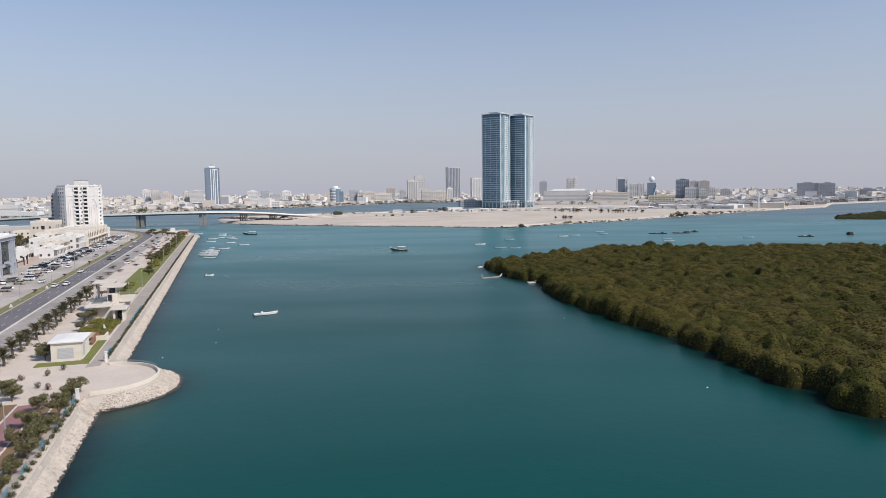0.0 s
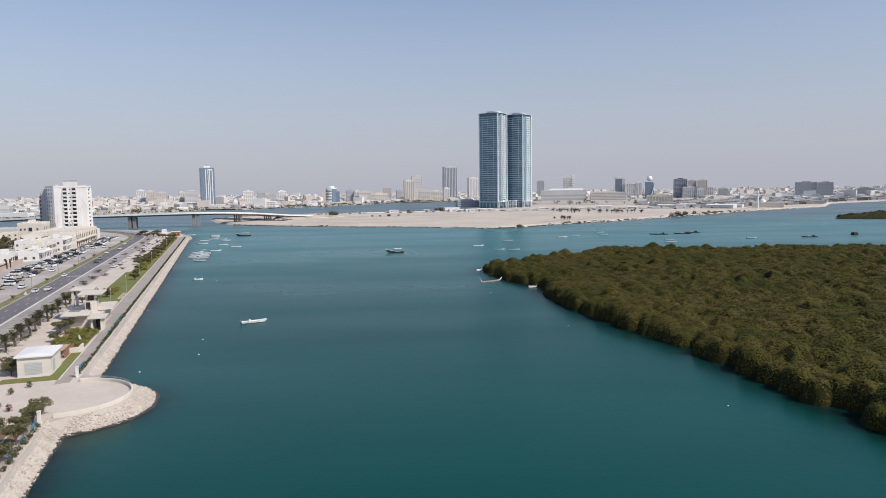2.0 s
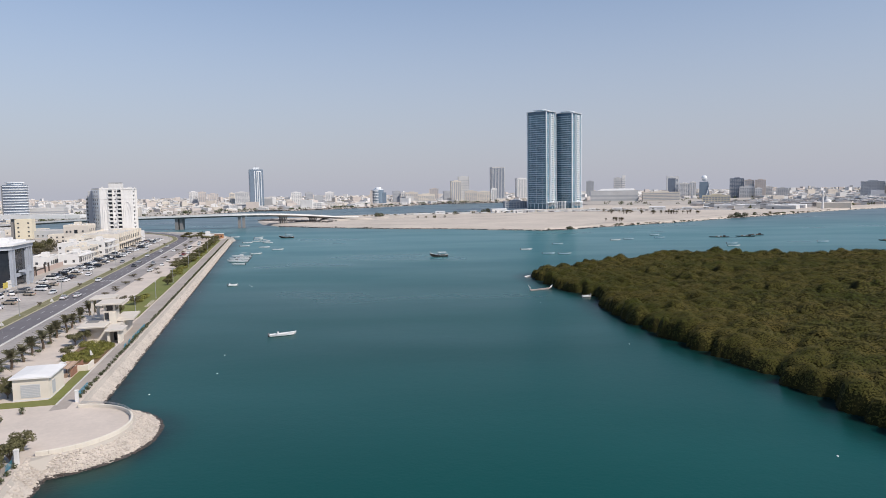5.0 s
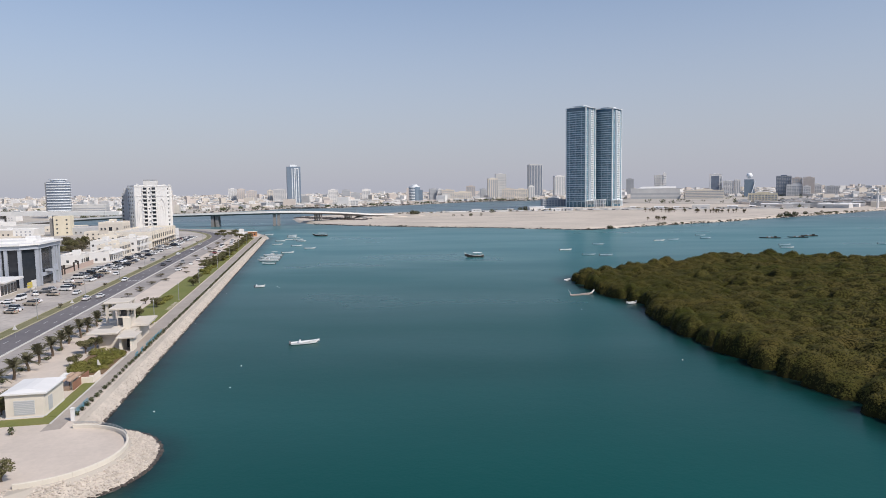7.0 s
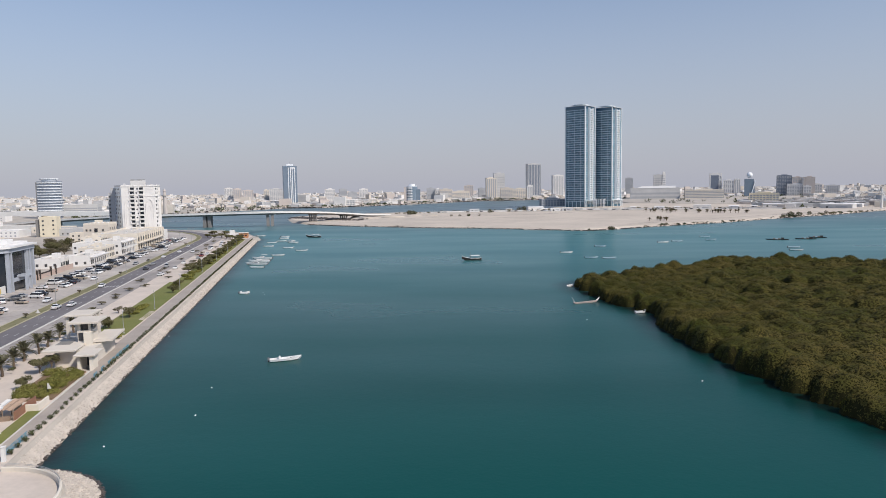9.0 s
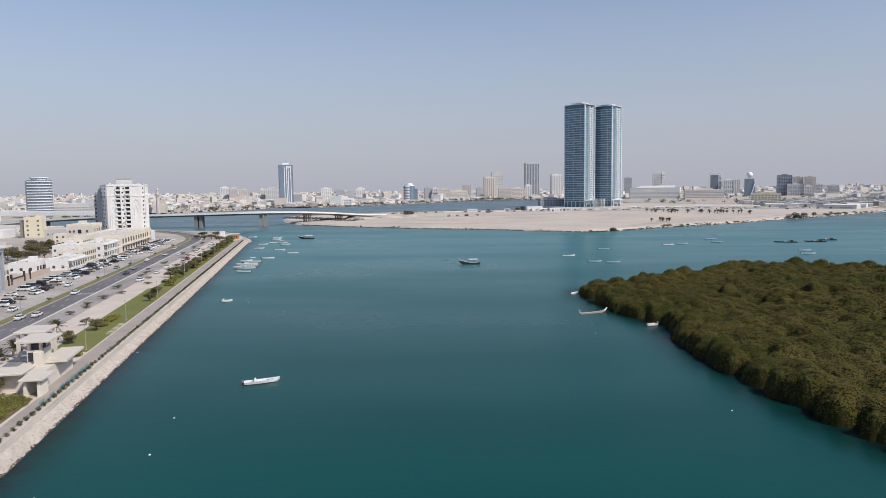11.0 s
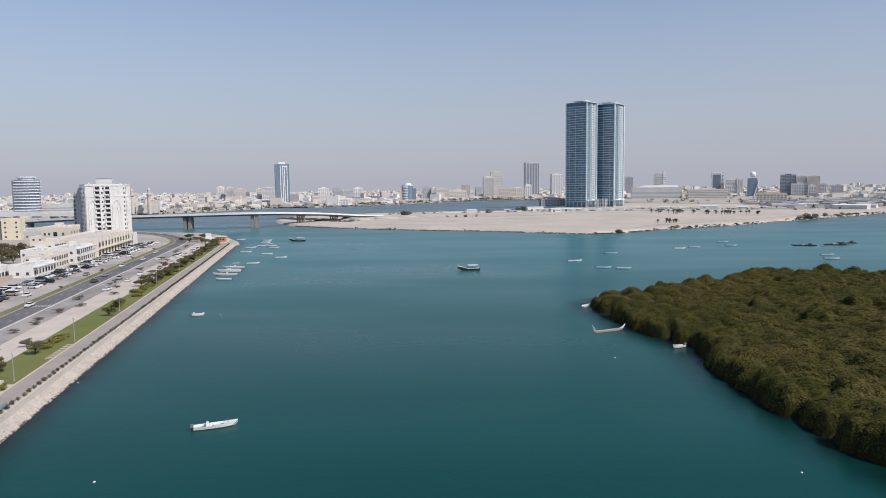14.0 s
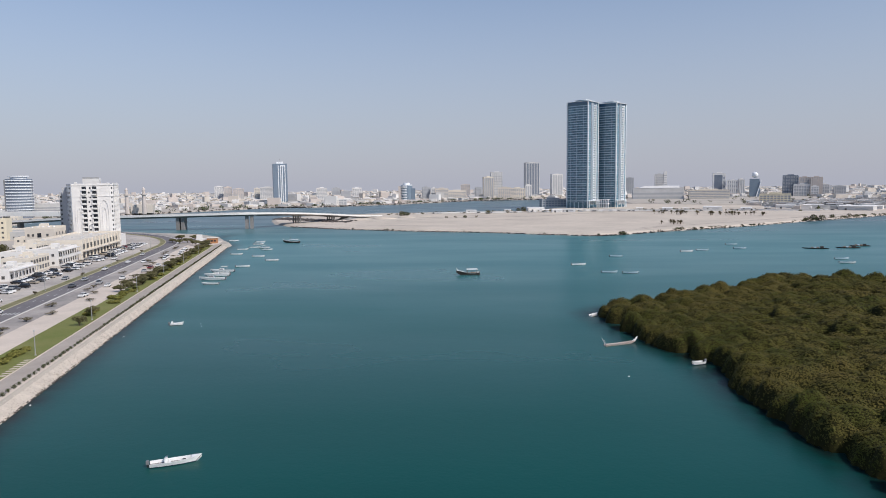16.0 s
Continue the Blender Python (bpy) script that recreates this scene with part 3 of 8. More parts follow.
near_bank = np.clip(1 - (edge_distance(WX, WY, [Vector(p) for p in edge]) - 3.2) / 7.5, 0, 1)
# grove edge: mud plus the thicket's shade and reflection, painted dark
grove_mud_shade = np.clip(1.1 - edge_distance(WX, WY, SHORE_M) / 8.5, 0, 1)
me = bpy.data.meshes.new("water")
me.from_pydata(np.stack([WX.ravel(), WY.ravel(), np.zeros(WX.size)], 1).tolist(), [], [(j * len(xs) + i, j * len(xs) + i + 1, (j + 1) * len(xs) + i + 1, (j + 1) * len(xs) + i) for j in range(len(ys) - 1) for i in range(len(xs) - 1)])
me.attributes.new("shoal_shade", "FLOAT", "POINT").data.foreach_set("value", np.maximum(near_bank**1.7, grove_mud_shade).ravel().astype(np.float32))
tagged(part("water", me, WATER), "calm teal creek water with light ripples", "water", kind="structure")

# ---- twin towers ----


def twin_tower(x, y, top, turn, label):
    """A glass slab tower: floor plates, corner piers, balcony stacks and a brimmed roof. Local -y is the long glazed front."""
    a, b = 37.0, 32.0
    t = thing("apartment_tower", label, "skyscraper", "twin towers on the sand spit", at=pose(x, y, 2.0, 0, 0, turn))
    hx, hy, h = a / 2, b / 2, top - 2.0
    storey = 3.75
    floors = int((h - 14) / storey)
    # glazed body, its long fronts gently bowed
    bow = [(-hx + a * k / 10, -hy - 2.2 * (1 - (k / 5 - 1) ** 2)) for k in range(11)]
    back = [(hx - a * k / 10, hy + 2.2 * (1 - (k / 5 - 1) ** 2)) for k in range(11)]
    body = bow + back
    part("glazing", Geo().prism(body, 0, h - 4), GLASS_BLUE, t)
    plate = Geo().prism([(px * 1.012, py * 1.016) for px, py in body], -0.52, 0.52).mesh("floor_plate")
    for k in range(floors):
        part("floor_plate", plate, TOWER_FRAME, t).location = (0, 0, 12 + k * storey)
    # single panes between the plates, their blinds and tints all different
    rng = random.Random(int(x))
    panes, blinds = Geo(), Geo()
    for k in range(-2, floors - 1):
        z = 12.5 + k * storey
        for i in range(20):
            u = (i + 0.02) / 20, (i + 0.98) / 20
            q = [(-hx + a * v, -hy - 2.2 * (1 - (2 * v - 1) ** 2) - 0.09) for v in u]
            high = rng.choice((1.5, 2.2, 2.75, 2.75))
            which = blinds if rng.random() < (0.09 if k < floors - 13 else 0.02) else panes
            which.add([(*q[0], z), (*q[1], z), (*q[1], z + high), (*q[0], z + high)], [(0, 1, 2, 3)])
        for y0 in (-15.2, -12.9, -10.6, 8.4, 10.7, 13.0):
            which = blinds if rng.random() < 0.2 else panes
            which.add([(hx + 0.09, y0, z), (hx + 0.09, y0 + 2.1, z), (hx + 0.09, y0 + 2.1, z + 2.6), (hx + 0.09, y0, z + 2.6)], [(0, 1, 2, 3)])
    part("pane", panes, GLASS_PANE, t, kind="stuff")
    part("blind", blinds, GLASS_PALE, t, "pane with a pale blind", kind="stuff")
    # piers at the corners and beside the balcony stack
    pier = Geo().box(-0.75, 0.75, -0.75, 0.75, 0, h - 1, 0.1).mesh("pier")
    for px, py in ((-hx, -hy), (hx, -hy - 0.2), (hx, hy), (-hx, hy), (-hx - 0.5, -4), (-hx - 0.5, 5)):
        part("pier", pier, TOWER_WHITE, t).location = (px, py, 0)
    fin = Geo().box(0, 2.3, -0.3, 0.3, 4, h - 3).mesh("balcony_fin")
    for py in (-6.9, -2.6, 7.2):
        part("balcony_fin", fin, TOWER_WHITE, t).location = (hx, py, 0)
    rib = Geo().box(-0.2, 0.2, -0.45, 0.3, 9, h - 6).mesh("rib")
    for k in (2, 5, 8):
        part("rib", rib, TOWER_FRAME, t).location = (*bow[k], 0)
    # balconies on the short side, two beside a fin on each storey
    deck = Geo()
    deck.box(0.1, 2.1, 0.35, 9.4, -0.24, 0.18)
    deck.box(1.95, 2.15, 0.35, 9.4, 0.18, 1.75)
    deck = deck.mesh("balcony")
    small = Geo().box(0.1, 1.7, -6.6, -2.9, -0.24, 1.5).mesh("side_balcony")
    for k in range(floors):
        part("balcony", deck, TOWER_WHITE, t).location = (hx, -2.6, 12 + k * storey)
        part("side_balcony", small, TOWER_FRAME, t).location = (hx, 0, 12 + k * storey)
    # crown: plant floors behind tall glass, thin brims on the corners and a lift house under a disc
    part("crown_band", Geo().prism([(px * 0.97, py * 0.97) for px, py in body], h - 8, h - 0.6), GLASS_DARK_BLUE, t)
    part("roof_brim", Geo().prism([(px * 1.06 + 0.6, py * 1.06) for px, py in body], h - 0.6, h - 0.1), TOWER_WHITE, t)
    part("lift_house", Geo().prism([(px * 0.42, py * 0.42) for px, py in body], h - 0.2, h + 3.0), TOWER_FRAME, t)
    part("upper_brim", Geo().prism([(px * 0.62, py * 0.62) for px, py in body], h + 2.8, h + 3.3), TOWER_WHITE, t)
    # ground storeys: a thin belt and slim columns before the glass
    part("podium_belt", Geo().prism([(px * 1.04, py * 1.05) for px, py in body], 8.9, 9.8), TOWER_FRAME, t)
    post = Geo().box(-0.4, 0.4, -0.4, 0.4, 0, 9.0).mesh("column")
    for k in range(0, 11, 2):
        for px, py in (bow[k], back[k]):
            part("column", post, TOWER_FRAME, t).location = (px * 1.03, py * 1.03, 0)
    porch = Geo().box(hx + 0.4, hx + 5.0, -hy - 3, hy * 0.9, 10.6, 11.4, 0.1)
    part("porch_roof", porch, TOWER_WHITE, t)
    for py in (-hy - 2.4, -4, 6, hy * 0.8):
        part("porch_post", Geo().box(hx + 4.0, hx + 4.7, py - 0.35, py + 0.35, 0, 10.6), TOWER_WHITE, t)
    return t


canopy = thing("entrance_canopy", "white open entrance frame before the towers", "canopy", at=pose(170, 1208, 2.0, 0, 0, -25))
for x in (-8, -3, 3, 8):
    for y in (-4, 4):
        part("post", Geo().box(x - 0.5, x + 0.5, y - 0.5, y + 0.5, 0, 13), TOWER_WHITE, canopy)
for z in (6, 12.4):
    part("roof_frame", Geo().box(-9.5, 9.5, -5.5, 5.5, z, z + 0.8), TOWER_WHITE, canopy)
part("strut", Geo().tube([(-8, 0, 13), (-11, 0, 19)], [0.4, 0.3], 6), TOWER_WHITE, canopy)
twin_tower(142.4, 1236, 167.4, -37, "blue glass apartment tower with pale floor bands on sand")
twin_tower(189.4, 1258, 166.4, -37, "blue glass apartment tower standing behind its twin")

# ---- plants ----


def leaf_cloud(name, balls, count, size, seed, material):
    """Leaves spread over and into the given balls (x, y, z, rx, rz)."""
    rng = np.random.default_rng(seed)
    balls = np.array(balls, float)
    weight = balls[:, 3] ** 2
    pick = rng.choice(len(balls), count, p=weight / weight.sum())
    way = rng.normal(size=(count, 3))
    way /= np.linalg.norm(way, axis=1, keepdims=True)
    depth = rng.uniform(0.55, 1.08, count)[:, None]
    b = balls[pick]
    pts = b[:, :3] + way * depth * np.stack([b[:, 3], b[:, 3], b[:, 4]], 1)
    nrm = way + rng.normal(0, 0.6, (count, 3))
    nrm /= np.linalg.norm(nrm, axis=1, keepdims=True)
    return quads_mesh(name, pts, nrm, rng.uniform(0.6, 1.3, count) * size, rng, material)


def tree(seed, height, radius, squash, material=None, bare=0.0, label="", name="tree"):
    """A tapered trunk, forking limbs and a crown of leaf clumps with gaps."""
    rng = random.Random(seed)
    t = thing(name, label, "tree", "small trees along the corniche", at=pose(0, 0, -90))
    trunk = Geo()
    fork = height * rng.uniform(0.16, 0.26)
    trunk.tube([(0, 0, 0), (rng.uniform(-0.1, 0.1), 0, fork * 0.5), (rng.uniform(-0.15, 0.15), rng.uniform(-0.1, 0.1), fork)], [0.16, 0.12, 0.10], 7)
    balls = []
    for k in range(9):
        a = 2 * math.pi * k / 7 + rng.uniform(-0.4, 0.4)
        r = radius * rng.uniform(0.35, 0.75) * (0.3 if k == 6 else 1)
        z = fork + (height - fork) * rng.uniform(0.3, 0.75)
        end = (r * math.cos(a), r * math.sin(a), z)
        trunk.tube([(0, 0, fork * 0.95), (end[0] * 0.45, end[1] * 0.45, fork + (z - fork) * 0.6), end], [0.075, 0.05, 0.02], 5)
        balls.append((*end, radius * rng.uniform(0.34, 0.5), radius * squash * rng.uniform(0.36, 0.5)))
    part("trunk", trunk, BARK, t)
    part("crown", leaf_cloud("crown", balls, int(1900 * (1 - bare) * max(1.0, (radius / 1.9) ** 1.6)), 0.125 * (radius / 1.6) ** 0.5, seed, material or LEAF), material or LEAF, t)
    return t


def shrub(seed, radius, height, material, name="shrub", label="", count=260, category="shrub", group=""):
    t = thing(name, label, category, group, at=pose(0, 0, -90))
    rng = random.Random(seed)
    balls = [(rng.uniform(-0.4, 0.4) * radius, rng.uniform(-0.4, 0.4) * radius, height * rng.uniform(0.4, 0.62), radius * rng.uniform(0.5, 0.75), height * rng.uniform(0.35, 0.45)) for _ in range(5)]
    stem = Geo()
    for x, y, z, _, _ in balls:
        stem.tube([(x * 0.15, y * 0.15, 0), (x * 0.6, y * 0.6, z * 0.6), (x, y, z)], [0.05, 0.035, 0.015], 5)
    part("stem", stem, BARK, t)
    part("foliage", leaf_cloud("foliage", balls, count, 0.15 * max(0.7, radius), seed, material), material, t)
    return t


def palm(seed, height, label, whole=False):
    """A date palm: ringed trunk and arching fronds with leaflets; whole: a far one, its fronds joined into one crown."""
    rng = random.Random(seed)
    t = thing("date_palm", label, "palm", "date palms on the promenade", at=pose(0, 0, -90))
    trunk = Geo()
    pts, rad = [], []
    for k in range(9):
        z = height * k / 8
        pts.append((0.12 * math.sin(k * 0.5 + seed), 0.1 * math.cos(k * 0.4 + seed), z))
        rad.append(0.24 - 0.05 * k / 8 + (0.03 if k % 2 else 0))
    trunk.tube(pts, rad, 9)
    part("trunk", trunk, BARK, t)
    crown = Geo()
    for variant in range(2):
        g = Geo()
        length = 2.5 if variant else 2.2
        droop = 1.0 if variant else 0.55
        spine = []
        for k in range(8):
            u = k / 7
            spine.append(Vector((length * u * (1 - 0.12 * u), 0, 0.75 * u - droop * 1.7 * u * u)))
        g.tube(spine, [0.035 - 0.028 * k / 7 for k in range(8)], 4)
        for k in range(1, 14):
            u = k / 14
            i = min(int(u * 7), 6)
            p = spine[i].lerp(spine[i + 1], u * 7 - i)
            for side in (-1, 1):
                out = Vector((0.28, side * 0.52 * (1 - 0.5 * abs(u - 0.4)), -0.16))
                g.add([p + Vector((-0.06, 0, 0)), p + Vector((0.08, 0, 0)), p + out + Vector((0.05, 0, 0)), p + out], [(0, 1, 2, 3)])
        me = g.mesh("frond")
        me.materials.append(PALM_LEAF)
        for k in range(11):
            tip = rng.uniform(-52, 10) if variant else rng.uniform(-82, -36)
            place = pose(pts[-1][0], pts[-1][1], height, 0, tip, 360 * (k + 0.5 * variant) / 11 + rng.uniform(-10, 10))
            if whole:
                crown.add([place @ Vector(p) for p in g.v], g.f)
            else:
                part("frond", me, PALM_LEAF, t).matrix_basis = place
    if whole:
        part("crown", crown, PALM_DRY, t)
    return t


def scaled(m, k, kz=None):
    return m @ Matrix.Diagonal((k, k, kz or k, 1))


def drop(ob):
    """Takes away a pattern that only served for copies."""
    for o in (*ob.children_recursive, ob):
        bpy.data.objects.remove(o)


# ---- the west bank: paving, lawns, roads ----
strip("pavement_promenade", 4.7, 24.5, -400, 470, LAND + 0.05, PAVING, label="pale paved promenade with dusty stains", category="pavement", bend=False)
strip("pavement_roadside", 24.5, 32.2, -400, 640, LAND + 0.06, ASPHALT_MID, label="worn grey roadside lane beside the carriageway", category="pavement")
strip("road_creek_side", 33.0, 40.6, -400, 700, LAND + 0.03, ASPHALT, label="dark asphalt carriageway with lane markings", category="road")
strip("road_town_side", 44.6, 51.2, -400, 700, LAND + 0.03, ASPHALT_OLD, label="grey asphalt carriageway beside the car park", category="road")
strip("pavement_car_park", 51.4, 69.0, -400, 640, LAND + 0.05, ASPHALT_OLD, label="dusty grey car park before the shops", category="pavement")
strip("median", 41.0, 44.2, -400, 700, LAND + 0.17, MEDIAN_GRASS, thick=0.3, label="narrow grassed road median", category="median")
strip("kerb_creek_side", 32.2, 32.9, -400, 700, LAND + 0.16, KERB_WHITE, label="pale concrete kerb strip along the road", category="kerb")
strip("kerb_median", 40.6, 41.0, -400, 700, LAND + 0.2, KERB, thick=0.3, label="yellow-painted median kerb", category="kerb")
strip("kerb_median", 44.2, 44.6, -400, 700, LAND + 0.2, KERB, thick=0.3, label="yellow-painted median kerb", category="kerb")
strip("path", 2.0, 4.3, -3, 48, LAND + 0.055, PATH_GREY, bend=False, label="grey paver walking path along the water", category="path")
strip("path", 2.0, 3.1, -400, -30.6, LAND + 0.06, PATH_GREY, bend=False, label="grey paver walking path past the plaza", category="path")
strip("path", 2.0, 6.2, 48, 436, LAND + 0.06, PATH_GREY, bend=False, label="grey paver walking path along the water", category="path")
strip("kerb_path", 4.3, 4.55, -3, 48, LAND + 0.16, KERB_WHITE, bend=False, label="pale kerb between path and garden", category="kerb")
strip("kerb_path", 6.2, 6.5, 72, 436, LAND + 0.17, PAVING, bend=False, label="pale kerb between path and lawn", category="kerb")
strip("sea_ledge", 0.7, 2.0, -400, 436, LAND + 0.04, PAVING, bend=False, label="narrow pale ledge above the rocks", category="ledge")
strip("lawn", 6.6, 15.6, 84, 190, LAND + 0.16, GRASS, bend=False, label="mown green lawn strip beside the path", category="lawn")
strip("lawn", 6.6, 13.6, 190, 430, LAND + 0.16, GRASS, bend=False, label="patchy green lawn strip with shrubs", category="lawn")
strip("lawn", 4.6, 6.7, 0.8, 21, LAND + 0.16, GRASS, bend=False, label="narrow grass strip beside the kiosk", category="lawn")
strip("lawn", 4.6, 15.0, -2.8, 0.6, LAND + 0.16, GRASS, bend=False, label="dark grass bed before the kiosk", category="lawn")
slab = Geo().box(-0.75, 0.75, -0.32, 0.32, 0, 0.06, 0.02).mesh("stepping_slab")
steps = thing("stepping_path", "short row of pale stepping slabs across the lawn", "path", kind="structure")
for k in range(8):
    part("stepping_slab", slab, PAVING, steps).matrix_basis = bank_pose(105 + k * 1.9, 7.35, LAND + 0.16)
g = Geo()
for n in (34.0, 35.2, 36.4, 37.6, 38.8, 40.0, 45.4, 46.6, 47.8, 49.0, 50.2):
    g.loft([[bank(182, n - 0.28, LAND + z) for z in (0.034, 0.042)] + [bank(182, n + 0.28, LAND + z) for z in (0.042, 0.034)], [bank(186, n - 0.28, LAND + z) for z in (0.034, 0.042)] + [bank(186, n + 0.28, LAND + z) for z in (0.042, 0.034)]])
tagged(part("road_crossing", g, LINE), "white zebra crossing over the road", "road marking", kind="structure")
dash = Geo().box(-0.1, 0.1, -1.6, 1.6, 0.0, 0.012).mesh("lane_dash")
dashes = thing("road_lane_marking", "broken white lane line on the asphalt", "road marking", kind="structure")
for s in range(40, 430, 13):
    for n in (35.4, 38.0):
        part("lane_dash", dash, LINE, dashes).matrix_basis = bank_pose(s, n, LAND + 0.034)

# south garden beyond the plaza
strip("running_track", 6.9, 10.6, -400, -31, LAND + 0.1, RED_TRACK, bend=False, label="dull red paver track with dashed white edges", category="track")
strip("path", 2.0, 4.7, -30.6, -3, LAND + 0.06, PATH_GREY, bend=False, label="grey paver walking path past the plaza", category="path")
strip("planting_bed", 3.1, 6.6, -400, -31, LAND + 0.13, HEDGE_SOIL, bend=False, label="brown soil planting bed", category="planting bed")
strip("planting_bed", 11.0, 15.5, -400, -30, LAND + 0.13, HEDGE_SOIL, bend=False, label="brown soil planting bed with low shrubs", category="planting bed")
block = Geo().box(-0.14, 0.14, -0.5, 0.5, -0.1, 0.16, 0.03).mesh("kerb_block")
for n in (4.75, 6.75, 10.75):
    row = thing("kerb_blocks", "row of white kerb blocks edging the track", "kerb", kind="structure")
    for k in range(34):
        part("kerb_block", block, KERB_WHITE, row).matrix_basis = bank_pose(-32 - k * 1.6, n, LAND + 0.1)

# round viewing plaza with its parapet
ring = [bank(PLAZA_S + (PLAZA_R - 0.4) * math.sin(2 * math.pi * k / 48), PLAZA_N - (PLAZA_R - 0.4) * math.cos(2 * math.pi * k / 48))[:2] for k in range(48)]
tagged(part("pavement_plaza", Geo().prism(ring, LAND - 0.2, LAND + 0.075), PAVING), "round pale paved viewing plaza", "plaza", kind="structure")
parapet = thing("plaza_parapet", "low curved white parapet round the viewing plaza", "parapet")
for k in range(20):
    g = Geo()
    rings = []
    for i in range(3):
        a = radians(-86 + 172 * (k + i / 2.0 * 0.985) / 20)
        pts = []
        for r, z in ((PLAZA_R - 0.56, 0.0), (PLAZA_R - 0.56, 0.62), (PLAZA_R - 0.5, 0.68), (PLAZA_R - 0.27, 0.68), (PLAZA_R - 0.2, 0.62), (PLAZA_R - 0.2, -0.3)):
            pts.append(bank(PLAZA_S + r * math.sin(a), PLAZA_N - r * math.cos(a), LAND + z))
        rings.append(pts)
    part("parapet_block", g.loft(rings), CREAM_WALL, parapet)
rail = Geo()
for r in (0.95, 1.1):
    pts = [bank(PLAZA_S + (PLAZA_R - 0.4) * math.sin(radians(a)), PLAZA_N - (PLAZA_R - 0.4) * math.cos(radians(a)), LAND + r) for a in range(20, 87, 3)]
    rail.tube(pts, [0.035] * len(pts), 5)
part("handrail", rail, STEEL, parapet, "thin grey metal handrail")
post = thing("gate_post", "square white post at the end of the path", "post", at=bank_pose(-2.0, 1.3))
part("shaft", Geo().box(-0.25, 0.25, -0.25, 0.25, 0, 2.1, 0.05), WHITE_WALL, post)
part("cap", Geo().box(-0.32, 0.32, -0.32, 0.32, 2.08, 2.22, 0.04), WHITE_WALL, post)
copy_thing(post, bank_pose(-31.0, 1.5))
for s, n, m in ((-11, 10.6, LEAF), (-7, 8.3, SHRUB), (-20, 10.2, SHRUB), (-22, 8.1, RED_LEAF), (-13, 14.5, RED_LEAF), (-17, 17.0, SHRUB)):
    p = shrub(int(200 + s * 7 + n), 0.75, 1.5, m, "potted_shrub", "small clipped shrub standing on the plaza", 200, group="clipped shrubs on the plaza")
    p.matrix_world = bank_pose(s, n)

# ---- kiosk ----
kiosk = thing("kiosk", "white flat-roofed kiosk with a grey roller shutter", "kiosk", at=bank_pose(1.4, 9.55) @ Matrix.Diagonal((1.1, 0.80, 1.03, 1)))
part("wall_shell", Geo().box(-2.7, 2.7, 0, 11.0, -0.1, 3.9), CREAM_WALL, kiosk)
roofk = Geo()
roofk.loft([[(-3.15, -0.5, 3.9), (3.15, -0.5, 3.9), (3.15, 11.5, 3.9), (-3.15, 11.5, 3.9)], [(-3.15, -0.5, 4.15), (3.15, -0.5, 4.15), (3.15, 11.5, 4.15), (-3.15, 11.5, 4.15)], [(-0.6, 1.2, 4.5), (0.6, 1.2, 4.5), (0.6, 9.8, 4.5), (-0.6, 9.8, 4.5)]])
part("roof", roofk, ROOF_WHITE, kiosk)
shut = part("shutter", Geo().box(-1.55, 1.35, -0.06, 0.02, 0.55, 2.9), GREY_LIGHT, kiosk, "grey roller shutter")
slat = Geo().box(-1.5, 1.3, -0.085, -0.06, 0.0, 0.2).mesh("shutter_slat")
for k in range(8):
    part("shutter_slat", slat, GREY_MID, shut).location = (0, 0, 0.6 + k * 0.28)
part("side_shutter", Geo().box(2.68, 2.76, 2.0, 4.2, 0.6, 2.9), GREY_MID, kiosk, "grey louvred side opening")
part("plinth", Geo().box(-2.8, 2.8, -0.1, 11.1, -0.1, 0.25), GREY_LIGHT, kiosk)

# ---- garden cafe: timber shelter, canvas, low walls ----
cafe = thing("garden_shelter", "timber garden shelter with sagging tan canvas", "shelter", at=bank_pose(19.0, 8.6) @ Matrix.Diagonal((0.7, 0.9, 0.75, 1)))
legp = Geo().box(-0.09, 0.09, -0.09, 0.09, 0, 2.6).mesh("leg")
for x in (-2.6, -0.3, 2.0):
    for y in (-2.6, 1.2, 4.8):
        part("leg", legp, WOOD, cafe).location = (x, y, 0)
for k in range(3):
    x0 = -2.8 + k * 1.7
    rows = []
    for j in range(7):
        y = -2.7 + j * 1.25
        rows.append([(x0, y, 2.62), (x0 + 0.8, y, 2.35 + 0.08 * (j % 2)), (x0 + 1.6, y, 2.6), (x0 + 1.6, y, 2.56), (x0 + 0.8, y, 2.3 + 0.08 * (j % 2)), (x0, y, 2.57)])
    part("canvas", Geo().loft(rows), TAN_CANVAS if k else CANVAS, cafe, "faded canvas sheet")
part("back_screen", Geo().box(2.1, 2.3, -2.6, 7.5, 0, 2.0), TERRACOTTA, cafe, "brown brick screen")
part("counter", Geo().box(-2.2, 1.2, -2.75, -2.2, 0, 1.1, 0.04), WOOD, cafe)
wallc = thing("garden_wall", "low pale garden wall at the path", "wall", at=bank_pose(21.5, 5.2))
part("long_wall", Geo().box(-0.1, 0.25, -0.5, 4.5, 0, 1.3, 0.05), CREAM_WALL, wallc)
part("return_wall", Geo().box(-3.6, -0.1, -0.5, -0.15, 0, 1.3, 0.05), CREAM_WALL, wallc)
sign = thing("banner_sign", "white banner on a dark post in the hedge", "sign", at=scaled(bank_pose(30.5, 6.8), 0.7))
part("post", Geo().tube([(0, 0, 0), (0, 0, 3.6)], [0.07, 0.06], 8), BLACK, sign)
